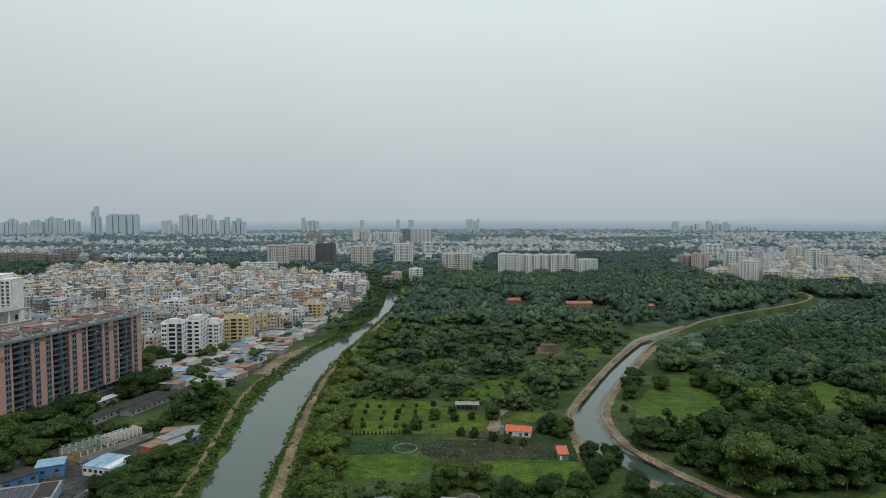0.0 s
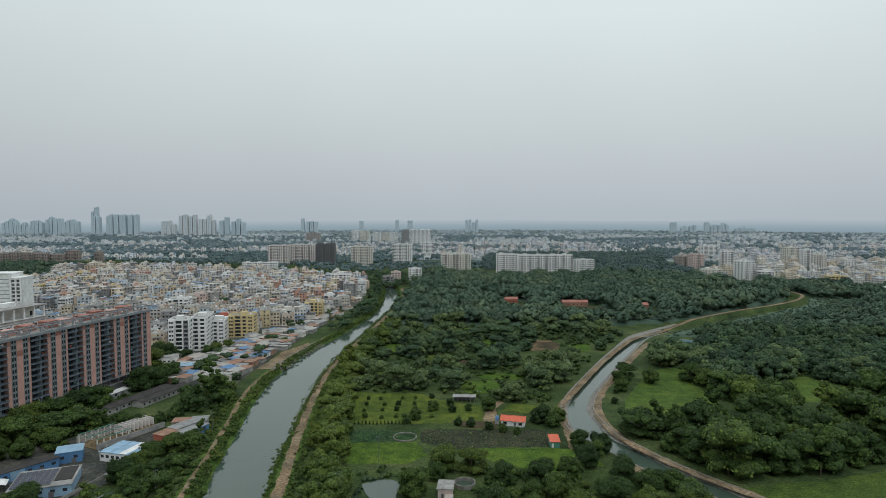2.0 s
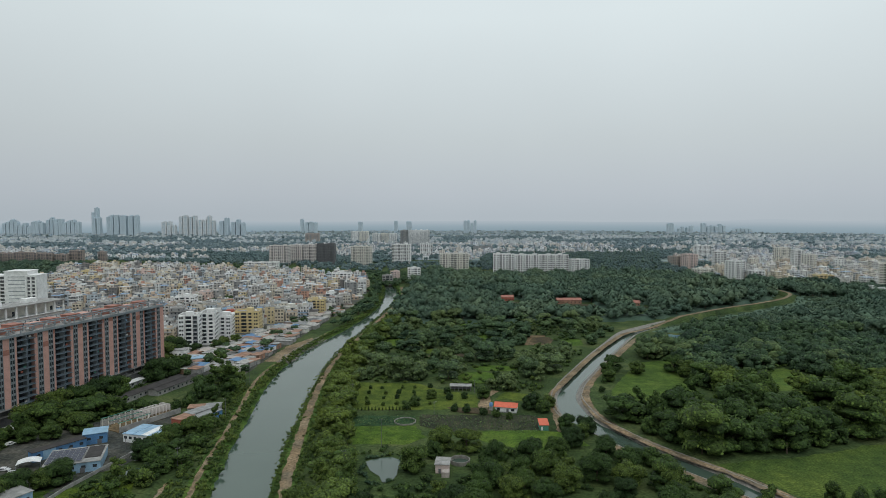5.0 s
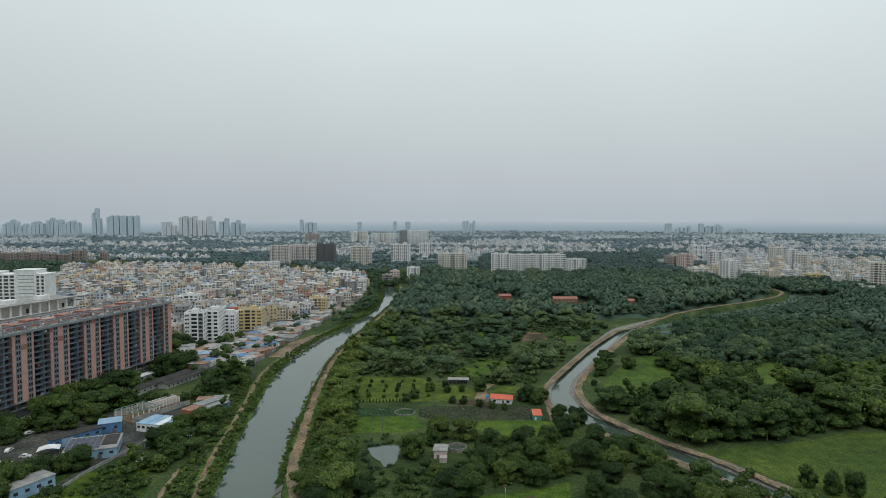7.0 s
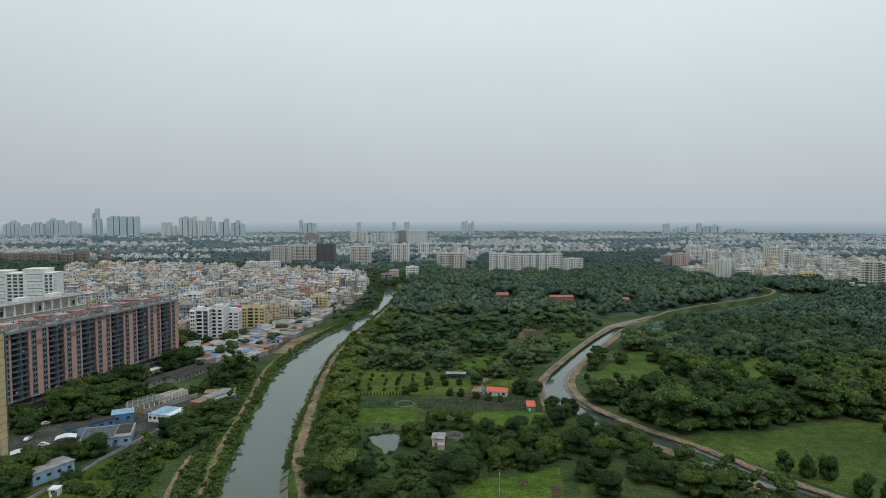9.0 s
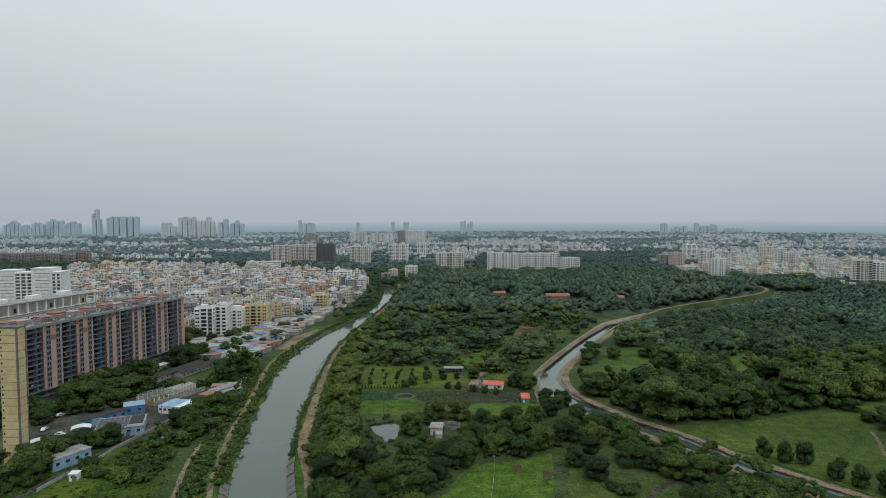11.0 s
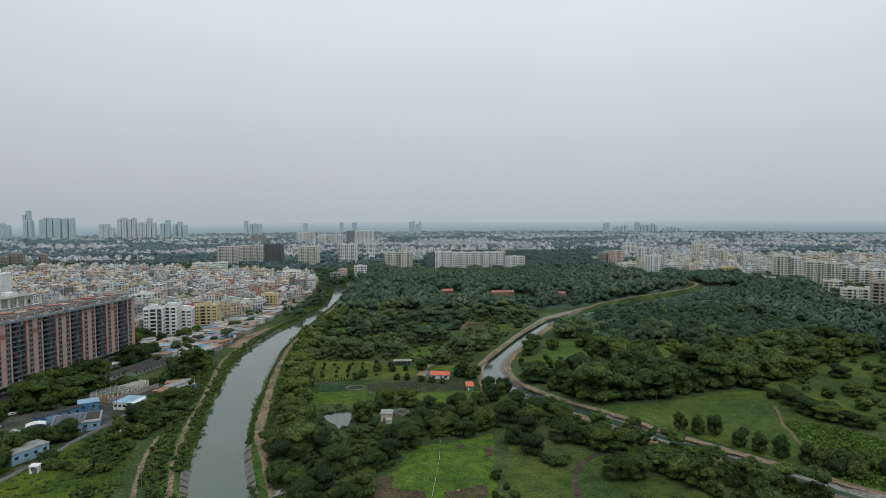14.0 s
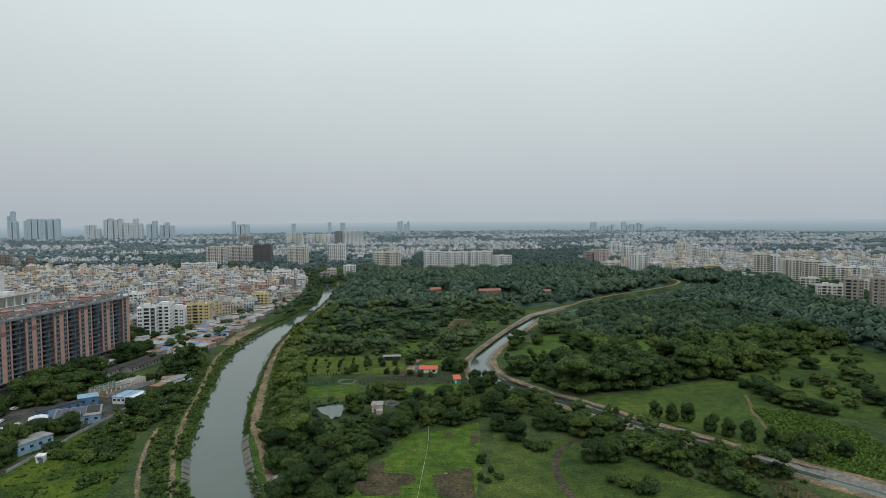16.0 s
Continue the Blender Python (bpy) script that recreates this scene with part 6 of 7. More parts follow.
scatter("horizon_trees", spread([(-2400, 2600), (2200, 2600), (1900, 3250), (900, 3700), (-900, 3700), (-2000, 3200)], 42, 74, 0.45, 0.6), dist_kinds, "tree belts towards the horizon, their grey-green paled for haze", "trees", 75, (1.0, 1.8), [M_TUFTH, M_TUFTH, M_BARK], False)
scatter("shack_trees", spread(SHACKS, 15, 78, 0.4, 0.5), near_kinds, "trees between the shacks", "trees", 79, (0.45, 0.8))
scatter("quarter_trees", spread(QUARTER, 34, 76, 0.45, 0.55), far_kinds, "trees standing between the crowded houses", "trees", 77, (0.7, 1.05))
under = np.concatenate([spread(WOOD_NEAR, 5.0, 80, 0.4, 0.5, clear), spread(WOOD_EAST, 6.0, 81, 0.4, 0.5, clear), spread([(-33, 105), (-45, 170), (-38, 216), (20, 224), (60, 205), (52, 176), (14, 166), (4, 146), (-10, 104)], 4.2, 82, 0.4, 0.8, [([(-32, 184), (-34, 212), (-6, 212), (-6, 184)], 0), ([(-4, 188), (-4, 210), (14, 210), (8, 188)], 0)]),
                        spread(WEST, 4.8, 83, 0.4, 0.6, [([(-170, 275), (-162, 340), (-132, 340), (-138, 280)], 0)]), spread(BELT2, 4.5, 84, 0.4, 0.6, [(FIELDS[6][1], 0), (LC, 8)])])
scatter("undergrowth", np.c_[under, np.random.default_rng(3).uniform(0.7, 1.5, len(under))], bush_kinds, "bushes and undergrowth below the trees", "shrubs", 85, mats=OLIVE, trunks=False)
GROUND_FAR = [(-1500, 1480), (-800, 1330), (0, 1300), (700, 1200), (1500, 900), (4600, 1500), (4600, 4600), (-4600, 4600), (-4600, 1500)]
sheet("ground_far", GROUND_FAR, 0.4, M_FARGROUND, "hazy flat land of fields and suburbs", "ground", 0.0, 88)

shrubs = spread([(-156, 178), (-112, 194), (-90, 192), (-74, 130), (-56, 70), (-150, 70), (-158, 120)], 2.5, 90, 0.4, 1.0, [(TRACKLOW, 1.8), (TRACKW, 2.6)])
shrubs = np.array([(x, y, 0.5 + 0.9 * max(0, noise.noise(Vector((x * 0.09, y * 0.06, 1.0))) + 0.25)) for x, y in shrubs if noise.noise(Vector((x * 0.07, y * 0.05, 5.0))) > (-0.2 if x > -84 - 0.22 * (y - 114) else 0.24)])
scatter("waste_shrubs", shrubs, bush_kinds, "dense thickets of shrubs on waste ground", "shrubs", 91, mats=OLIVE, trunks=False, mean=0.3)
scatter("tower_trees", spread([(500, 560), (455, 470), (448, 400), (520, 330), (680, 420), (660, 640), (560, 640)], 12, 92, 0.35, 0.85, [([(455, 405), (455, 510), (520, 510), (520, 405)], 0)]), far_kinds, "trees round the tower blocks", "trees", 93, (0.8, 1.3))

ring = [(-20.5 + math.cos(t) * 9.5 + np.sin(t * 7), 199 + math.sin(t) * 13 + np.cos(t * 5) * 1.5, 0.5 + 0.3 * math.sin(t * 9)) for t in np.arange(0, 6.28, 0.09)]
scatter("pond_reeds", [q for q in ring if not (-16 < q[0] < 0 and q[1] < 204)], bush_kinds, "reeds and bushes round the farm pond", "shrubs", 95, trunks=False)
for k, (x, y, s) in enumerate([(-198, 211, 1.2), (-194, 229, 1.0), (-187, 246, 1.25), (-184, 262, 1.5), (-181, 275, 1.35), (-179, 287, 1.3), (-175, 301, 1.0), (-167, 327, 1.5), (-163, 336, 1.35), (-160, 347, 1.2), (-164, 353, 1.0), (-172, 292, 1.0), (-164, 362, 0.8)]):
    plant(("broad0", "broad1", "broad2", "broad3")[k % 4], x, y, s, k, "trees below the flats")


# ---- works and sheds on the west bank ----
def box_mesh(name, sx, sy, sz, material, z=0.0):
    return Geo().box(0, 0, z, sx, sy, sz).mesh(name, [material])


def flat_hall(name, label, x, y, turn, w, d, h, wall, roof, windows=4, over=0.3):
    """A hall with a low flat or sheet roof, windows on its long sides and a door."""
    root = thing(name, label, "hall", pose(x, y, 0, 0, 0, turn))
    part("wall", box_mesh("wall", w, d, h + 0.1, wall, -0.1), root)
    part("roof", Geo().box(0, 0, h, w + over * 2, d + over * 2, 0.2).mesh("roof", [roof]), root)
    pane = box_mesh("window", 1.4, 0.1, 1.1, M_GLASS)
    for k in range(windows):
        for s in (-1, 1):
            part("window", pane, root).location = (-w / 2 + (k + 0.5) * w / windows, s * (d / 2 + 0.02), h * 0.45)
    part("door", box_mesh("door", 1.6, 0.12, 2.1, M_DARKC), root).location = (w * 0.18, -d / 2 - 0.03, 0)
    return root


def ridged_shed(name, label, x, y, turn, w, d, h, rise, wall, roof, openings=6, category="shed"):
    root = thing(name, label, category, pose(x, y, 0, 0, 0, turn))
    g = Geo().box(0, 0, -0.1, w, d, h + 0.1)
    for s in (-1, 1):
        g.add([(s * w / 2, -d / 2, h), (s * w / 2, d / 2, h), (s * w / 2, 0, h + rise), (s * w / 2, 0, h + rise)], [(0, 1, 2, 3)])
    part("wall", g.mesh("wall", [wall]), root)
    part("roof", Geo().gable(0, 0, h, w, d, rise, 0, 0.45).mesh("roof", [roof]), root)
    part("ridge", Geo().box(0, 0, h + rise + 0.1, w + 0.8, 0.35, 0.12).mesh("ridge", [roof]), root)
    hole = box_mesh("window", 1.1, 0.1, 1.0, M_GLASS)
    for k in range(openings):
        for s in (-1, 1):
            part("window", hole, root).location = (-w / 2 + (k + 0.5) * w / openings, s * (d / 2 + 0.02), h * 0.35)
    return root


M_ORANGE = paint("orange_paint", (0.65, 0.24, 0.05), 0.6, 0.2)
works = flat_hall("workshop", "pale blue workshop with solar panels on its flat roof", -140.5, 203.5, 20, 19, 17, 4.0, M_LBLUE, M_CONC, 5)
panel = Geo().box(0, 0, 0, 1.9, 1.0, 0.06, 0).box(0, 0, -0.02, 2.0, 1.08, 0.05, 1).mesh("solar_panel", [M_SOLAR, M_GREYSHEET])
for i in range(6):
    for j in range(8):
        q = part("solar_panel", panel, works)
        q.location, q.rotation_euler = (-8.2 + 2.05 * i, -7 + 1.75 * j, 4.65 + 0.02 * i), (0.18, 0, 0)
part("roof_light", box_mesh("roof_light", 5.5, 12, 0.25, M_DARKSHEET), works).location = (6.2, 1.5, 4.2)
blue = flat_hall("storehouse", "bright blue sheet-metal storehouse", -147.5, 229.5, 25, 9, 8, 4.6, M_BLUE, M_LBLUE, 2)
lean = flat_hall("lean_to", "long narrow blue sheet-metal lean-to", -155, 215.5, 54, 20, 4.2, 3.9, M_BLUE, M_DARKSHEET, 5)
part("end_panel", box_mesh("end_panel", 4.6, 0.1, 3.7, M_LBLUE), lean).location = (-4, -2.15, 0)
drum = thing("cable_drum", "large orange cable drum lying in the works yard", "cable drum", pose(-159.7, 212.7, 0.1, 90, 0, 30))
for z in (-0.9, 0.7):
    part("flange", Geo().cyl(0, 0, z, 1.35, 0.2, 0, 20).mesh("flange", [M_ORANGE]), drum).location = (0, 1.35, 0)
part("core", Geo().cyl(0, 0, -0.7, 0.7, 1.4, 0, 14).mesh("core", [M_DARKC]), drum).location = (0, 1.35, 0)
for x, y, m, lb in ((-133.6, 201.8, M_BRICKRED, "small red water tank on a stand"), (-132.4, 203.0, M_WHITE, "small white water tank on a stand")):
    q = thing("water_tank", lb, "water tank", pose(x, y, 0.1))
    part("stand", Geo().box(0, 0, 0, 1.2, 1.2, 0.9).mesh("stand", [M_CONC]), q)
    part("barrel", Geo().cyl(0, 0, 0.9, 0.6, 1.5, 0, 14).cyl(0, 0, 2.4, 0.6, 0.25, 0, 14, 0.25).mesh("barrel", [m]), q)
roofless = thing("roofless_hall", "roofless hall of white fins with one half still bare columns", "ruin", pose(-140.5, 256, 0, 0, 0, 61))
part("floor", box_mesh("floor", 32, 14, 0.35, M_CLAY), roofless)
for s in (-1, 1):
    part("long_wall", Geo().box(0, s * 6.9, 0.3, 32, 0.3, 3.2 if s > 0 else 2.4).mesh("long_wall", [M_PALESHEET if s > 0 else M_CONC]), roofless)
fin = box_mesh("fin", 0.35, 6.0, 3.2, M_PALEWARM)
for k in range(9):
    q = part("fin", fin, roofless)
    q.location = (0.5 + 1.9 * k, 3.5, 0.35)
col = box_mesh("column", 0.4, 0.4, 4.0, M_CREAM)
for k in range(6):
    for s in (-6.4, 6.4):
        part("column", col, roofless).location = (-15.3 + 2.8 * k, s, 0.35)
rail = box_mesh("beam", 16, 0.25, 0.3, M_GREENP)
for s in (-6.4, 0, 6.4):
    part("beam", rail, roofless).location = (-8, s, 4.3)
tie = box_mesh("cross_beam", 0.2, 13, 0.2, M_GREYSHEET)
for k in range(6):
    part("cross_beam", tie, roofless).location = (-15.3 + 2.8 * k, 0, 4.4)
shop = flat_hall("factory_hall", "white hall under a faded blue roof with pale skylight", -126.5, 232, -15, 14.5, 12, 3.8, M_WHITE, M_LBLUE, 6)
part("skylight", box_mesh("skylight", 3.2, 12.4, 0.1, M_WHITE), shop).location = (3.6, 0, 4.02)
part("roof_seam", box_mesh("roof_seam", 0.2, 12.5, 0.08, M_BLUE), shop).location = (-2.2, 0, 4.02)
for k, (x, y, t, w, d, h, wl_, rf) in enumerate([(-119, 251, 65, 8, 6, 3.4, M_BRICKRED, M_RUST), (-115.5, 260, 62, 11, 6, 3.6, M_CONC, M_GREYSHEET), (-110.5, 256, 62, 16, 5, 3.2, M_BLUE, M_GREYSHEET), (-119, 268, 10, 8, 6, 3.0, M_CONC, M_RUST),
                                                  (-111.5, 269, 10, 7, 7, 3.2, M_CONC, M_GREYSHEET)]):
    flat_hall("yard_shed", ("red-walled shed under rusty sheets", "grey shed under patched sheets", "blue-walled shed beside the canal track", "low shed under rusty sheets", "low shed under grey sheets")[k], x, y, t, w, d, h, wl_, rf, 3)
for k, (x, y) in enumerate([(-157.5, 309), (-148.5, 312)]):
    ridged_shed("long_shed", "long white-walled shed with a black tarred roof", x, y, 72, 34, 6.5, 2.8, 1.1, M_CONC, M_DARKSHEET, 10)
ridged_shed("long_shed", "low shed with a black tarred roof among trees", -166, 282, 68, 20, 7, 3.0, 1.2, M_CONC, M_DARKSHEET, 5)
flat_hall("site_office", "small white two-storey building with a parapet", -176.5, 384, 10, 11, 9, 6.2, M_WHITE, M_CONC, 4)
flat_hall("godown", "low tan store with a pale sheet roof", -159, 371, 12, 16, 9, 3.6, M_CREAM, M_LBLUE, 4)
flat_hall("canopy_shed", "long shed with a curved grey sheet roof under the flats", -174.5, 312, 75, 22, 4.5, 3.0, M_GREYSHEET, M_WHITE, 5)
flat_hall("gate_house", "pale blue flat-roofed gate building by the lane", -143.5, 167, 62, 15, 8, 4.6, M_LBLUE, M_CONC, 4)
flat_hall("pump_cabin", "small white concrete cabin in weeds", -131.5, 152, 5, 2.8, 3.0, 2.8, M_WHITE, M_WHITE, 1)
flat_hall("guard_hut", "small hut with a rusty sheet roof by a ditch", -119.5, 212, 60, 7.5, 4, 2.6, M_CONC, M_GREYSHEET, 2)
track("road_lane", [(-146, 110), (-141.5, 142), (-139.5, 155), (-136.5, 163), (-135, 180), (-131, 198), (-127, 215), (-118, 232)], 3.4, M_YARD, "grey lane along a boundary wall", 0.2)
lane_wall = thing("boundary_wall", "low weathered boundary wall along the lane", "wall", pose(0, 0, 0))
for k, ((a, b), (c, d)) in enumerate(zip([(-139, 142), (-136.5, 156), (-133.2, 166), (-132, 182), (-128.5, 198)], [(-136.5, 156), (-133.2, 166), (-132, 182), (-128.5, 198), (-124, 215)])):
    part("wall_panel", Geo().box((a + c) / 2, (b + d) / 2, 0, math.hypot(c - a, d - b), 0.25, 1.4, 0, math.atan2(d - b, c - a)).mesh("wall_panel", [M_CONC]), lane_wall)
sheet("water_ditch", [(-122, 195), (-115, 201), (-108.5, 196), (-112, 191)], 0.21, M_WATER, "small dark pool beside the lane", "pond", 0.4, 91)


def tent(x, y, turn, w, d):
    root = thing("carport", "white tensile carport canopy on four posts", "carport", pose(x, y, 0.1, 0, 0, turn))
    n = 7
    u = np.linspace(-1, 1, n)
    g = Geo()
    v = np.concatenate([np.c_[u * w / 2, np.full(n, s * d / 2), 2.4 + 1.1 * (1 - u**2) * (1 - 0.25 * abs(s))] for s in (-1, 0, 1)])
    f = [(k * n + i, k * n + i + 1, k * n + n + i + 1, k * n + n + i) for k in range(2) for i in range(n - 1)]
    g.add(v, f).add(v - (0, 0, 0.06), [q[::-1] for q in f])
    part("canopy", g.mesh("canopy", [M_WHITE], True), root)
    post = Geo().cyl(0, 0, -0.1, 0.08, 2.5, 0, 6).mesh("post", [M_STEEL])
    for a in (-w / 2, w / 2):
        for b in (-d / 2, d / 2):
            part("post", post, root).location = (a, b, 0)


for x, y, t in ((-165.5, 184.8, 25), (-157.8, 202, 25), (-190, 238, 20)):
    tent(x, y, t, 8, 5.5)


def car(x, y, turn, paintwork, label):
    root = thing("car", label, "car", pose(x, y, 0.12, 0, 0, turn))
    bm = bmesh.new()
    prof = [(-2.1, 0.3), (2.1, 0.3), (2.1, 0.75), (1.2, 0.9), (0.6, 1.42), (-1.2, 1.45), (-1.9, 0.95), (-2.1, 0.9)]
    a = [bm.verts.new((x0, -0.85, z0)) for x0, z0 in prof]
    b = [bm.verts.new((x0, 0.85, z0)) for x0, z0 in prof]
    bm.faces.new(a), bm.faces.new(b[::-1])
    for i in range(len(prof)):
        bm.faces.new((a[i], b[i], b[(i + 1) % len(prof)], a[(i + 1) % len(prof)]))
    bmesh.ops.recalc_face_normals(bm, faces=bm.faces[:])
    bmesh.ops.bevel(bm, geom=bm.edges[:], offset=0.08, segments=2, affect="EDGES")
    me = bpy.data.meshes.new("body")
    bm.to_mesh(me)
    bm.free()
    me.materials.append(paintwork)
    part("body", me, root)
    for s in (-0.87, 0.87):
        part("side_window", Geo().box(-0.3, s, 0.95, 1.5, 0.04, 0.38).mesh("side_window", [M_GLASS]), root)
        for w in (-1.3, 1.3):
            wheel = part("wheel", Geo().box(w, s * 0.95, 0.0, 0.6, 0.2, 0.6).mesh("wheel", [M_TANK]), root)
    part("windscreen", Geo().box(0.92, 0, 0.95, 0.1, 1.4, 0.42).mesh("windscreen", [M_GLASS]), root)


M_CARWHITE = paint("white_car_paint", (0.72, 0.72, 0.72), 0.25, 0.05, spec=0.5)
M_CARGREY = paint("grey_car_paint", (0.2, 0.21, 0.22), 0.25, 0.05, spec=0.5)
for k, (x, y, t) in enumerate([(-160.9, 189, 10), (-159.5, 195, 5), (-165, 198.5, 8), (-171, 191, 100), (-176, 205, 95), (-181, 225, 60)]):
    car(x, y, t, M_CARGREY if k == 3 else M_CARWHITE, "grey hatchback parked in the works yard" if k == 3 else "white parked saloon in the works yard")


# ---- farm ----
house = thing("farmhouse", "white farmhouse with a bright orange ridged roof", "house", pose(33.9, 268.6, 0.1, 0, 0, -14) @ Matrix.Diagonal((0.84, 0.84, 0.88, 1)))
g = Geo().box(0, 0, -0.2, 12.6, 7.5, 3.2)
for s in (-1, 1):
    g.add([(s * 6.3, -3.75, 3.0), (s * 6.3, 3.75, 3.0), (s * 6.3, 0, 4.6), (s * 6.3, 0, 4.6)], [(0, 1, 2, 3)])
part("wall", g.mesh("wall", [M_WHITE]), house)
part("roof", Geo().gable(0, 0, 2.95, 12.6, 7.5, 1.65, 0, 0.7).mesh("roof", [M_TILE]), house)
part("ridge", Geo().box(0, 0, 4.62, 14, 0.4, 0.16).mesh("ridge", [M_TILE]), house)
part("door", box_mesh("door", 1.3, 0.12, 2.1, M_DARKC), house).location = (1.2, -3.78, 0.1)
for u in (-4.2, 4.2):
    w = part("window", box_mesh("window", 1.9, 0.12, 1.3, M_GLASS), house)
    w.location = (u, -3.77, 1.0)
    part("sill", box_mesh("sill", 2.2, 0.3, 0.1, M_CONC), w).location = (0, -0.1, -0.1)
part("plinth", box_mesh("plinth", 13, 8.0, 0.35, M_CONC), house)
tank = thing("water_tank", "blue plastic water tank on a stand", "tank", pose(26.4, 269.5, 0.1))
part("stand", box_mesh("stand", 1.8, 1.8, 2.0, M_CONC), tank)
part("drum", Geo().cyl(0, 0, 2.0, 0.9, 1.6, 0, 12).cyl(0, 0, 3.6, 0.9, 0.3, 0, 12, 0.4).mesh("drum", [M_BLUE], True), tank)
sheet("farm_path", [(22, 268), (27, 276), (28, 292), (34, 302), (30, 304), (24, 292), (20, 276)], 0.22, M_DIRT, "pale gravel drive to the farmhouse", "drive", 0.4, 92)
sheet("farm_yard", [(4, 274), (26, 272), (26, 263), (10, 265)], 0.215, M_SOIL, "bare farmyard earth", "yard", 0.6, 93)
shed = thing("farm_shed", "green-walled shed with an orange sheet roof", "shed", pose(47.9, 243.2, 0.1, 0, 0, -2) @ Matrix.Diagonal((0.78, 0.8, 0.85, 1)))
part("wall", box_mesh("wall", 5.0, 7.5, 3.0, M_GREENP, -0.2), shed)
part("roof", Geo().add([(-2.9, -4.2, 2.8), (2.9, -4.2, 2.8), (2.9, 4.2, 4.0), (-2.9, 4.2, 4.0), (-2.9, -4.2, 2.92), (2.9, -4.2, 2.92), (2.9, 4.2, 4.12), (-2.9, 4.2, 4.12)],
                       [(4, 5, 6, 7), (3, 2, 1, 0), (0, 1, 5, 4), (1, 2, 6, 5), (2, 3, 7, 6), (3, 0, 4, 7)]).mesh("roof", [M_TILE]), shed)
part("back_wall", Geo().box(0, 3.6, 2.7, 5, 0.2, 1.15).mesh("back_wall", [M_GREENP]), shed)
part("door", box_mesh("door", 1.1, 0.1, 2.0, M_WHITE), shed).location = (-1.2, -3.8, 0)
byre = thing("cattle_shed", "long open cattle shed with a white sheet roof", "shed", pose(12.6, 305.5, 0.1, 0, 0, -4) @ Matrix.Diagonal((0.84, 0.84, 0.9, 1)))
part("back_wall", box_mesh("back_wall", 13.5, 0.3, 2.6, M_CONC), byre).location = (0, 2.8, 0)
part("roof", Geo().box(0, 0, 2.75, 14.5, 6.6, 0.18).mesh("roof", [M_CONC]), byre)
for k in range(6):
    part("post", box_mesh("post", 0.25, 0.25, 2.75, M_CONC), byre).location = (-6.4 + 2.56 * k, -2.8, 0)
# Dark panel under the roof stands in for shade in the open front.
part("inner_wall", box_mesh("inner_wall", 13, 0.2, 2.4, M_DARKC), byre).location = (0, 1.6, 0)
pump = thing("pump_house", "pink-walled pump house with a flat pale roof", "hut", pose(1.6, 198, 0, 0, 0, -6) @ Matrix.Diagonal((0.88, 0.88, 0.9, 1)))
part("wall", box_mesh("wall", 5.6, 7.5, 3.9, M_PALEPINK, -0.1), pump)
part("roof", box_mesh("roof", 6.6, 8.6, 0.25, M_CONC), pump).location = (0, 0, 3.8)
part("door", box_mesh("door", 1.0, 0.1, 2.0, M_DARKC), pump).location = (-1, -3.78, 0)
part("window", box_mesh("window", 0.1, 1.2, 1.0, M_GLASS), pump).location = (-2.83, 0.5, 1.4)
part("annex", box_mesh("annex", 3.2, 3.5, 2.2, M_TAUPE), pump).location = (1.8, -6.0, 0)


def ring_wall(name, x, y, r, h, label, wet):
    root = thing(name, label, "well", pose(x, y, 0.1))
    k = 32
    t = np.arange(k) * 2 * math.pi / k
    v = np.concatenate([np.c_[q * np.cos(t), q * np.sin(t), np.full(k, z)] for q, z in ((r + 0.35, -0.1), (r + 0.35, h), (r, h), (r, -0.1))])
    f = [(j * k + i, j * k + (i + 1) % k, (j + 1) * k + (i + 1) % k, (j + 1) * k + i) for j in range(3) for i in range(k)]
    part("rim", Geo().add(v, f).mesh("rim", [M_STONE]), root)
    part("floor", Geo().cyl(0, 0, -0.05, r, 0.12, 0, 32).mesh("floor", [M_WATER if wet else M_CROP]), root)


ring_wall("ring_well", -15.6, 252.6, 4.8, 0.5, "round low stone rim in a vegetable plot", False)
ring_wall("round_tank", 8.5, 205, 3.6, 1.4, "round concrete water tank beside a pump house", True)
for k, (x, y, L) in enumerate([(80, 665, 14), (145, 640, 27), (208, 620, 17)]):
    ridged_shed("barn", "long red-roofed barn in a wood clearing", x, y, 0, L, 8, 4.0, 2.2, M_BRICKRED if k == 0 else M_RUST, M_DULLRED, 6, "barn")
sheet("barn_yard", [(60, 652), (100, 652), (172, 628), (235, 610), (235, 604), (165, 618), (95, 645), (58, 646)], 0.23, M_SOIL, "bare earth in front of barns", "yard", 0.8, 94)
fence = thing("sheet_fence", "pale blue-grey sheet fence round a glade", "fence", pose(176.4, 454, 0, 0, 0, -30.6))
for k in range(10):
    part("fence_panel", box_mesh("fence_panel", 2.45, 0.1, 2.6, M_LBLUE), fence).location = (1.3 + 2.56 * k, 0, 0)
    part("fence_post", box_mesh("fence_post", 0.12, 0.2, 2.8, M_STEEL), fence).location = (2.56 * k, 0, 0)
sheet("field_fenced", [(172, 448), (178, 453), (199, 440), (192, 430)], 0.2, M_GRASS, "grass inside a sheet fence", "field", 0.3, 95)
# thin white water hose across the green field
hose = curve_points([(24.5, 171, 0), (23, 155, 0), (20.5, 138, 0), (17, 118, 0), (14, 100, 0), (10, 80, 0)], 2)
tagged(new("water_hose", ribbon(hose, [-0.045, 0, 0.045], [0.2, 0.28, 0.2], 0.03, 6).mesh("water_hose", [M_CREAM])), "thin white water hose lying across a field", "hose")
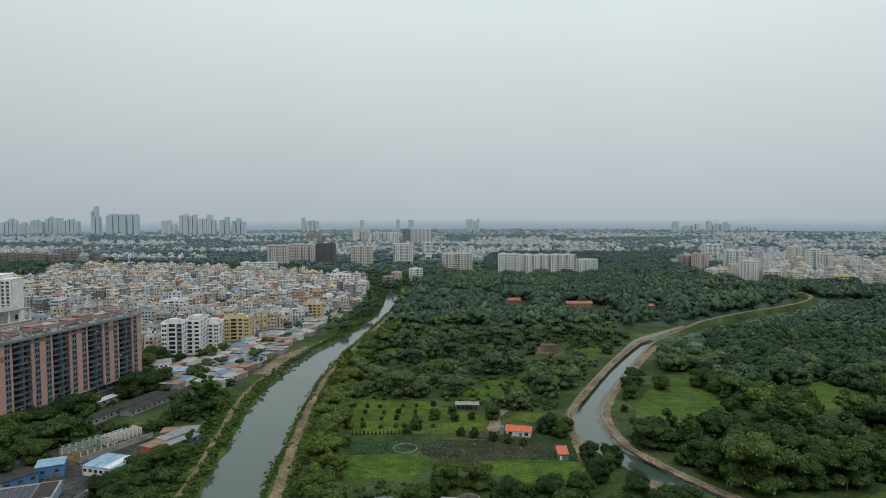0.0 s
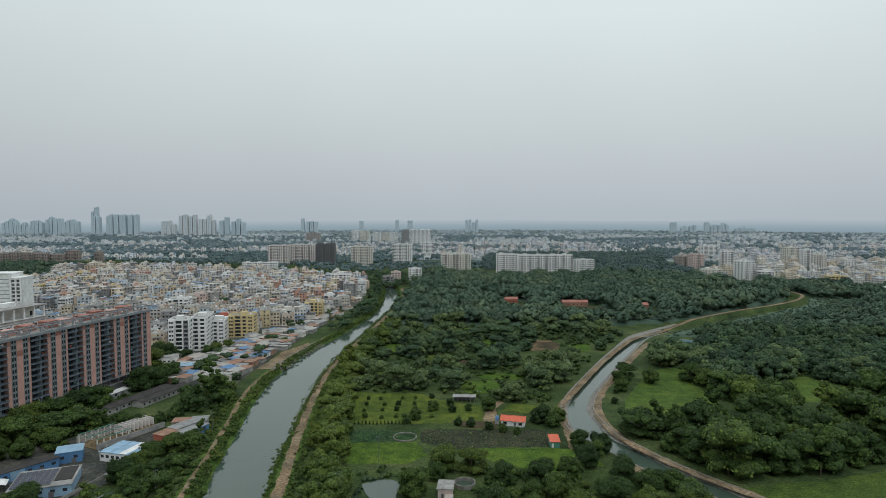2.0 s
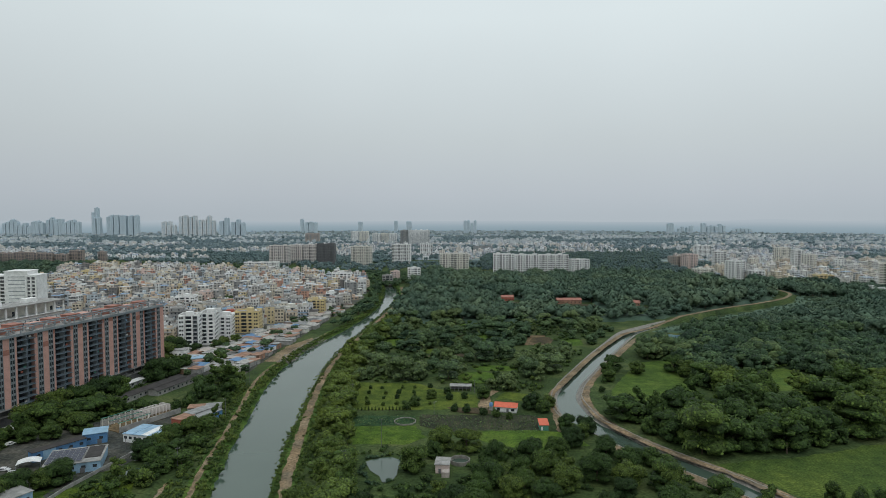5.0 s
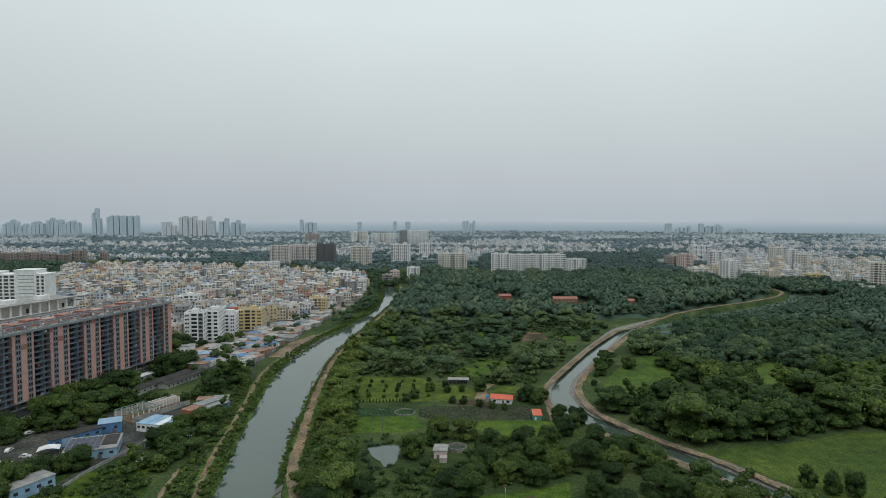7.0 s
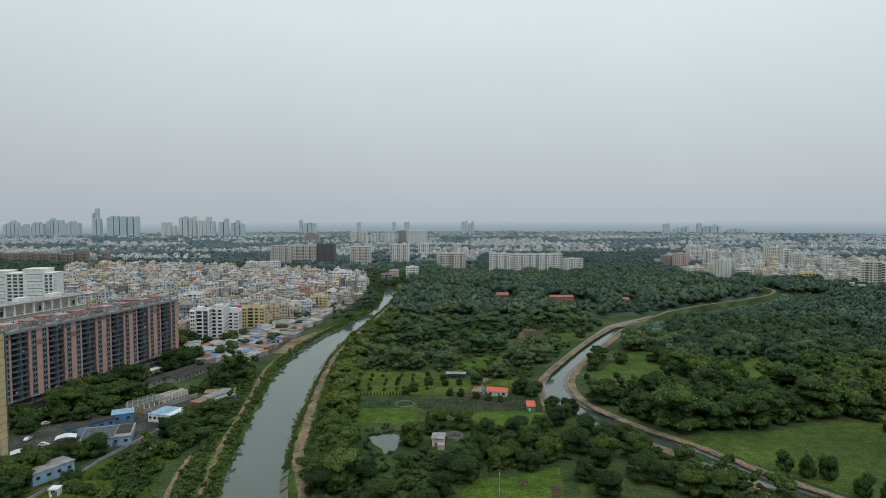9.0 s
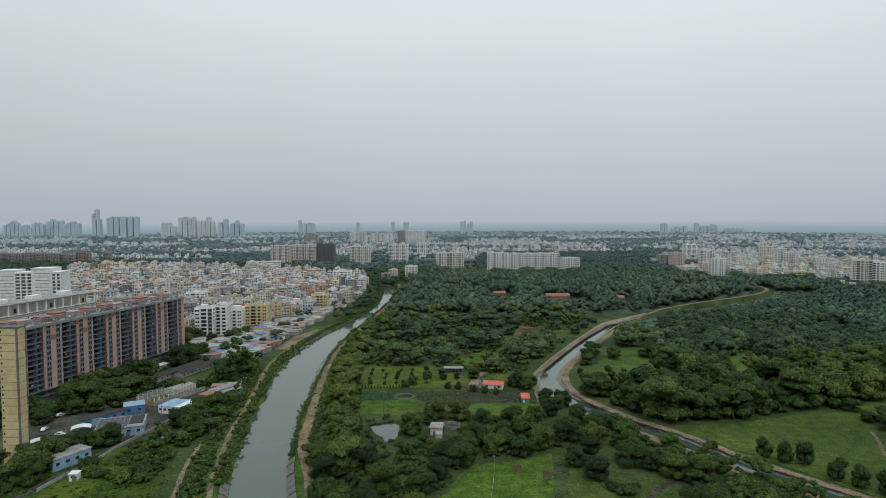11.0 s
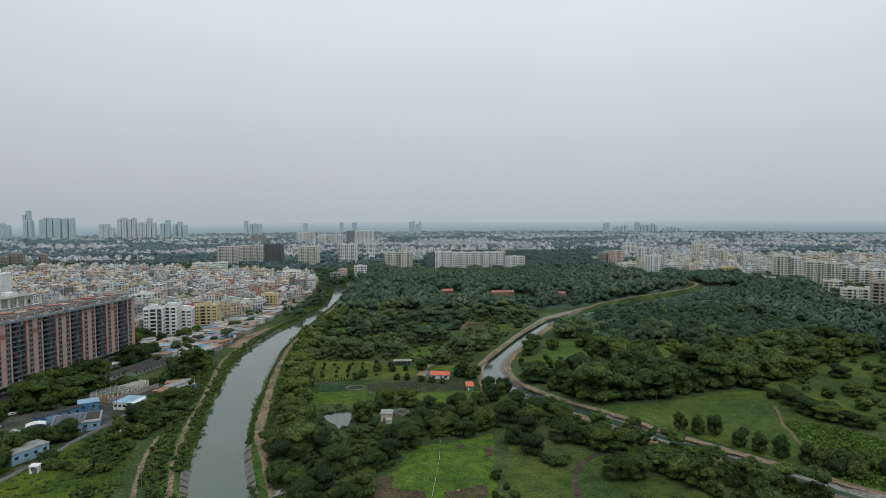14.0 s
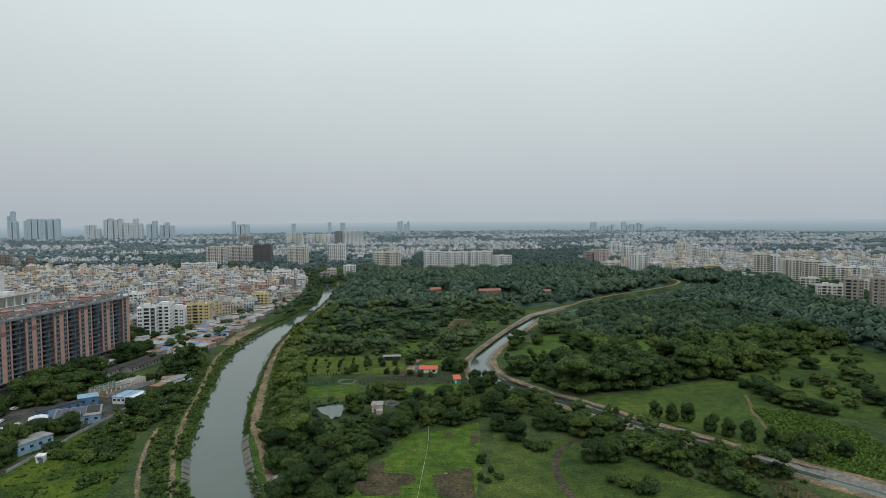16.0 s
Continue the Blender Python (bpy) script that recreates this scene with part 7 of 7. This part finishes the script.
for x, y, s in ((24.3, 171, 1.0), (16, 143, 0.8), (26, 119, 0.9)):
    h = thing("haystack", "small heap of yellow cut fodder", "heap", pose(x, y, 0.18))
    part("heap", Geo().add(ICO2[0] * (1.0 * s, 0.8 * s, 0.3 * s) * np.random.default_rng(int(x)).uniform(0.8, 1.15, (len(ICO2[0]), 1)), ICO2[1]).mesh("heap", [M_DIRT]), h)


# ---- banks, poles, rubble ----
slab = Geo().add([(0, -2.4, 0), (2.9, -2.4, -1.7), (2.9, 2.4, -1.7), (0, 2.4, 0), (0, -2.4, 0.25), (2.9, -2.4, -1.45), (2.9, 2.4, -1.45), (0, 2.4, 0.25)],
                 [(4, 5, 6, 7), (3, 2, 1, 0), (0, 1, 5, 4), (1, 2, 6, 5), (2, 3, 7, 6), (3, 0, 4, 7)]).mesh("lining_slab", [M_SLAB])
for nm, lo, hi, side in (("lining_slabs_east", 108, 172, 1), ("lining_slabs_west", 128, 156, -1)):
    root = thing(nm, "grey stone slabs lining part of the canal bank", "canal lining", kind="structure")
    i = 0
    while i < len(CANAL):
        if lo < CANAL[i, 1] < hi:
            q = part("lining_slab", slab, root)
            n = sides(CANAL)[i] * side
            edge = CANAL[i, 2] / 2 + 2.7
            q.matrix_basis = Matrix.Translation((CANAL[i, 0] + n[0] * edge, CANAL[i, 1] + n[1] * edge, 0.12)) @ Matrix.Rotation(math.atan2(-n[1], -n[0]), 4, "Z")
            i += 2
        else:
            i += 1
_r = np.random.default_rng(44)
blocks = Geo()
for i in range(len(CANAL)):
    if 370 < CANAL[i, 1] < 452:
        n = sides(CANAL)[i] * -1
        for j in range(16):
            o = CANAL[i, 2] / 2 + _r.uniform(0.0, 7)
            s = _r.uniform(0.3, 1.2)
            blocks.add(ICO1[0] * (s, s * 0.8, s * 0.6) * _r.uniform(0.7, 1.2, (len(ICO1[0]), 1)) + (CANAL[i, 0] + n[0] * o + _r.normal(0, 1), CANAL[i, 1] + n[1] * o + _r.normal(0, 1), 0.1 - max(0, 3.4 - (o - CANAL[i, 2] / 2)) * 0.45), ICO1[1])
tagged(new("rubble", blocks.mesh("rubble", [M_STONE])), "tipped rubble and broken concrete on the canal bank", "rubble", kind="stuff")
heap = Geo()
for j in range(120):
    s = _r.uniform(0.3, 1.3)
    heap.add(ICO1[0] * (s, s * 0.8, s * 0.55) * _r.uniform(0.7, 1.2, (len(ICO1[0]), 1)) + (-34 + _r.normal(0, 1.4) - 3 * (j % 5) / 5, 120 + _r.normal(0, 6), 0.3), ICO1[1])
tagged(new("rubble", heap.mesh("rubble", [M_CONC])), "grey rubble heaps beside the dirt track", "rubble", kind="stuff")


def pole(x, y, h, lamp=False):
    root = thing("utility_pole", "thin grey utility pole with a cross-arm", "pole", pose(x, y, 0), "utility poles")
    part("shaft", Geo().cyl(0, 0, -0.3, 0.11, h + 0.3, 0, 7, 0.07).mesh("shaft", [M_DARKC]), root)
    part("cross_arm", Geo().box(0, 0, h - 0.6, 1.6, 0.1, 0.1).mesh("cross_arm", [M_DARKC]), root)
    for s in (-0.8, 0, 0.8):
        part("insulator", Geo().cyl(s, 0, h - 0.48, 0.06, 0.22, 0, 6).mesh("insulator", [M_WHITE]), root)


for x, y, h in ((-85, 131.5, 9), (-99.5, 199, 9), (-103, 262, 9), (-110, 322, 9), (-113, 372, 9), (-130, 220, 8), (-45.5, 290, 8), (-44, 250, 8), (-36, 198, 8), (-2, 262, 7), (20, 300, 7), (-24, 222, 12)):
    pole(x, y, h)


# ---- crops in rows ----
def crop_rows(name, poly, angle, gap, step, size, material, label, seed):
    """Low plants along straight rows inside an outline."""
    r = np.random.default_rng(seed)
    p = np.array(poly, float)
    m = p.mean(0)
    R = np.abs(p - m).max() * 1.5
    u, v = np.meshgrid(np.arange(-R, R, step), np.arange(-R, R, gap))
    u = u.ravel() + r.normal(0, step * 0.3, u.size)
    v = v.ravel() + r.normal(0, gap * 0.07, v.size)
    c, s = math.cos(angle), math.sin(angle)
    x, y = m[0] + u * c - v * s, m[1] + u * s + v * c
    ok = inside(poly, x, y) & (r.random(x.size) < 0.9)
    x, y = x[ok], y[ok]
    pos = np.repeat(np.c_[x, y, np.full(len(x), 0.25 + size * 0.4)], 2, 0)
    v2, f2 = leaf_quads(r, pos + r.normal(0, size * 0.3, pos.shape), r.normal(0, 0.6, pos.shape) + (0, 0, 0.7), size)
    return tagged(new(name, Geo().add(v2, f2, 0, np.repeat(r.uniform(0.2, 1, len(pos)), 4)).mesh(name, [material], False, True)), label, "crop", kind="stuff")


M_TUFTG = foliage("grass_blades", (0.046, 0.084, 0.015), (0.066, 0.114, 0.018), (0.09, 0.135, 0.023), "attr", 0.0, True)
M_MAIZE = foliage("maize_leaves", (0.046, 0.09, 0.018), (0.067, 0.124, 0.023), (0.1, 0.152, 0.029), "attr")
crop_rows("crop_rows_maize", FIELDS[8][1], 0.55, 1.15, 0.5, 0.6, M_MAIZE, "rows of tall green fodder crop", 601)
crop_rows("crop_rows_dark", FIELDS[1][1], 0.0, 1.1, 0.8, 0.34, M_LEAFW, "rows of dark leafy vegetables", 602)
crop_rows("crop_rows_withered", FIELDS[2][1], 0.05, 1.9, 1.0, 0.4, M_LEAFW, "thin withered crop rows on dark soil", 603)
LOWPLOT = [(141, 102), (146, 94), (150, 82), (133, 80)]
sheet("field_low", LOWPLOT, 0.2, M_SOIL, "dark soil plot beside the lined canal", "field", 0.4, 96)
crop_rows("crop_rows_low", [(140, 100), (144, 94), (147, 83), (134, 82)], 0.9, 1.3, 0.7, 0.4, M_MAIZE, "neat rows of low bright crop", 604)
grass = []
for k, (nm, poly, gap) in enumerate([("field_strip", FIELDS[3][1], 1.5), ("field_green", FIELDS[5][1], 2.2), ("field_weeds", FIELDS[15][1], 1.5)]):
    r = np.random.default_rng(700 + k)
    q = spread(poly, gap, 710 + k, 0.4, 0.9)
    pos = np.c_[q, r.uniform(0.2, 0.34, len(q))]
    v2, f2 = leaf_quads(r, pos, r.normal(0, 0.22, pos.shape) + (0, 0, 1.0), 0.5)
    tagged(new("grass_tufts", Geo().add(v2, f2, 0, np.repeat(r.random(len(q)), 4)).mesh("grass_tufts", [M_TUFTG], False, True)), "tufts of bright green growth", "grass", kind="stuff")
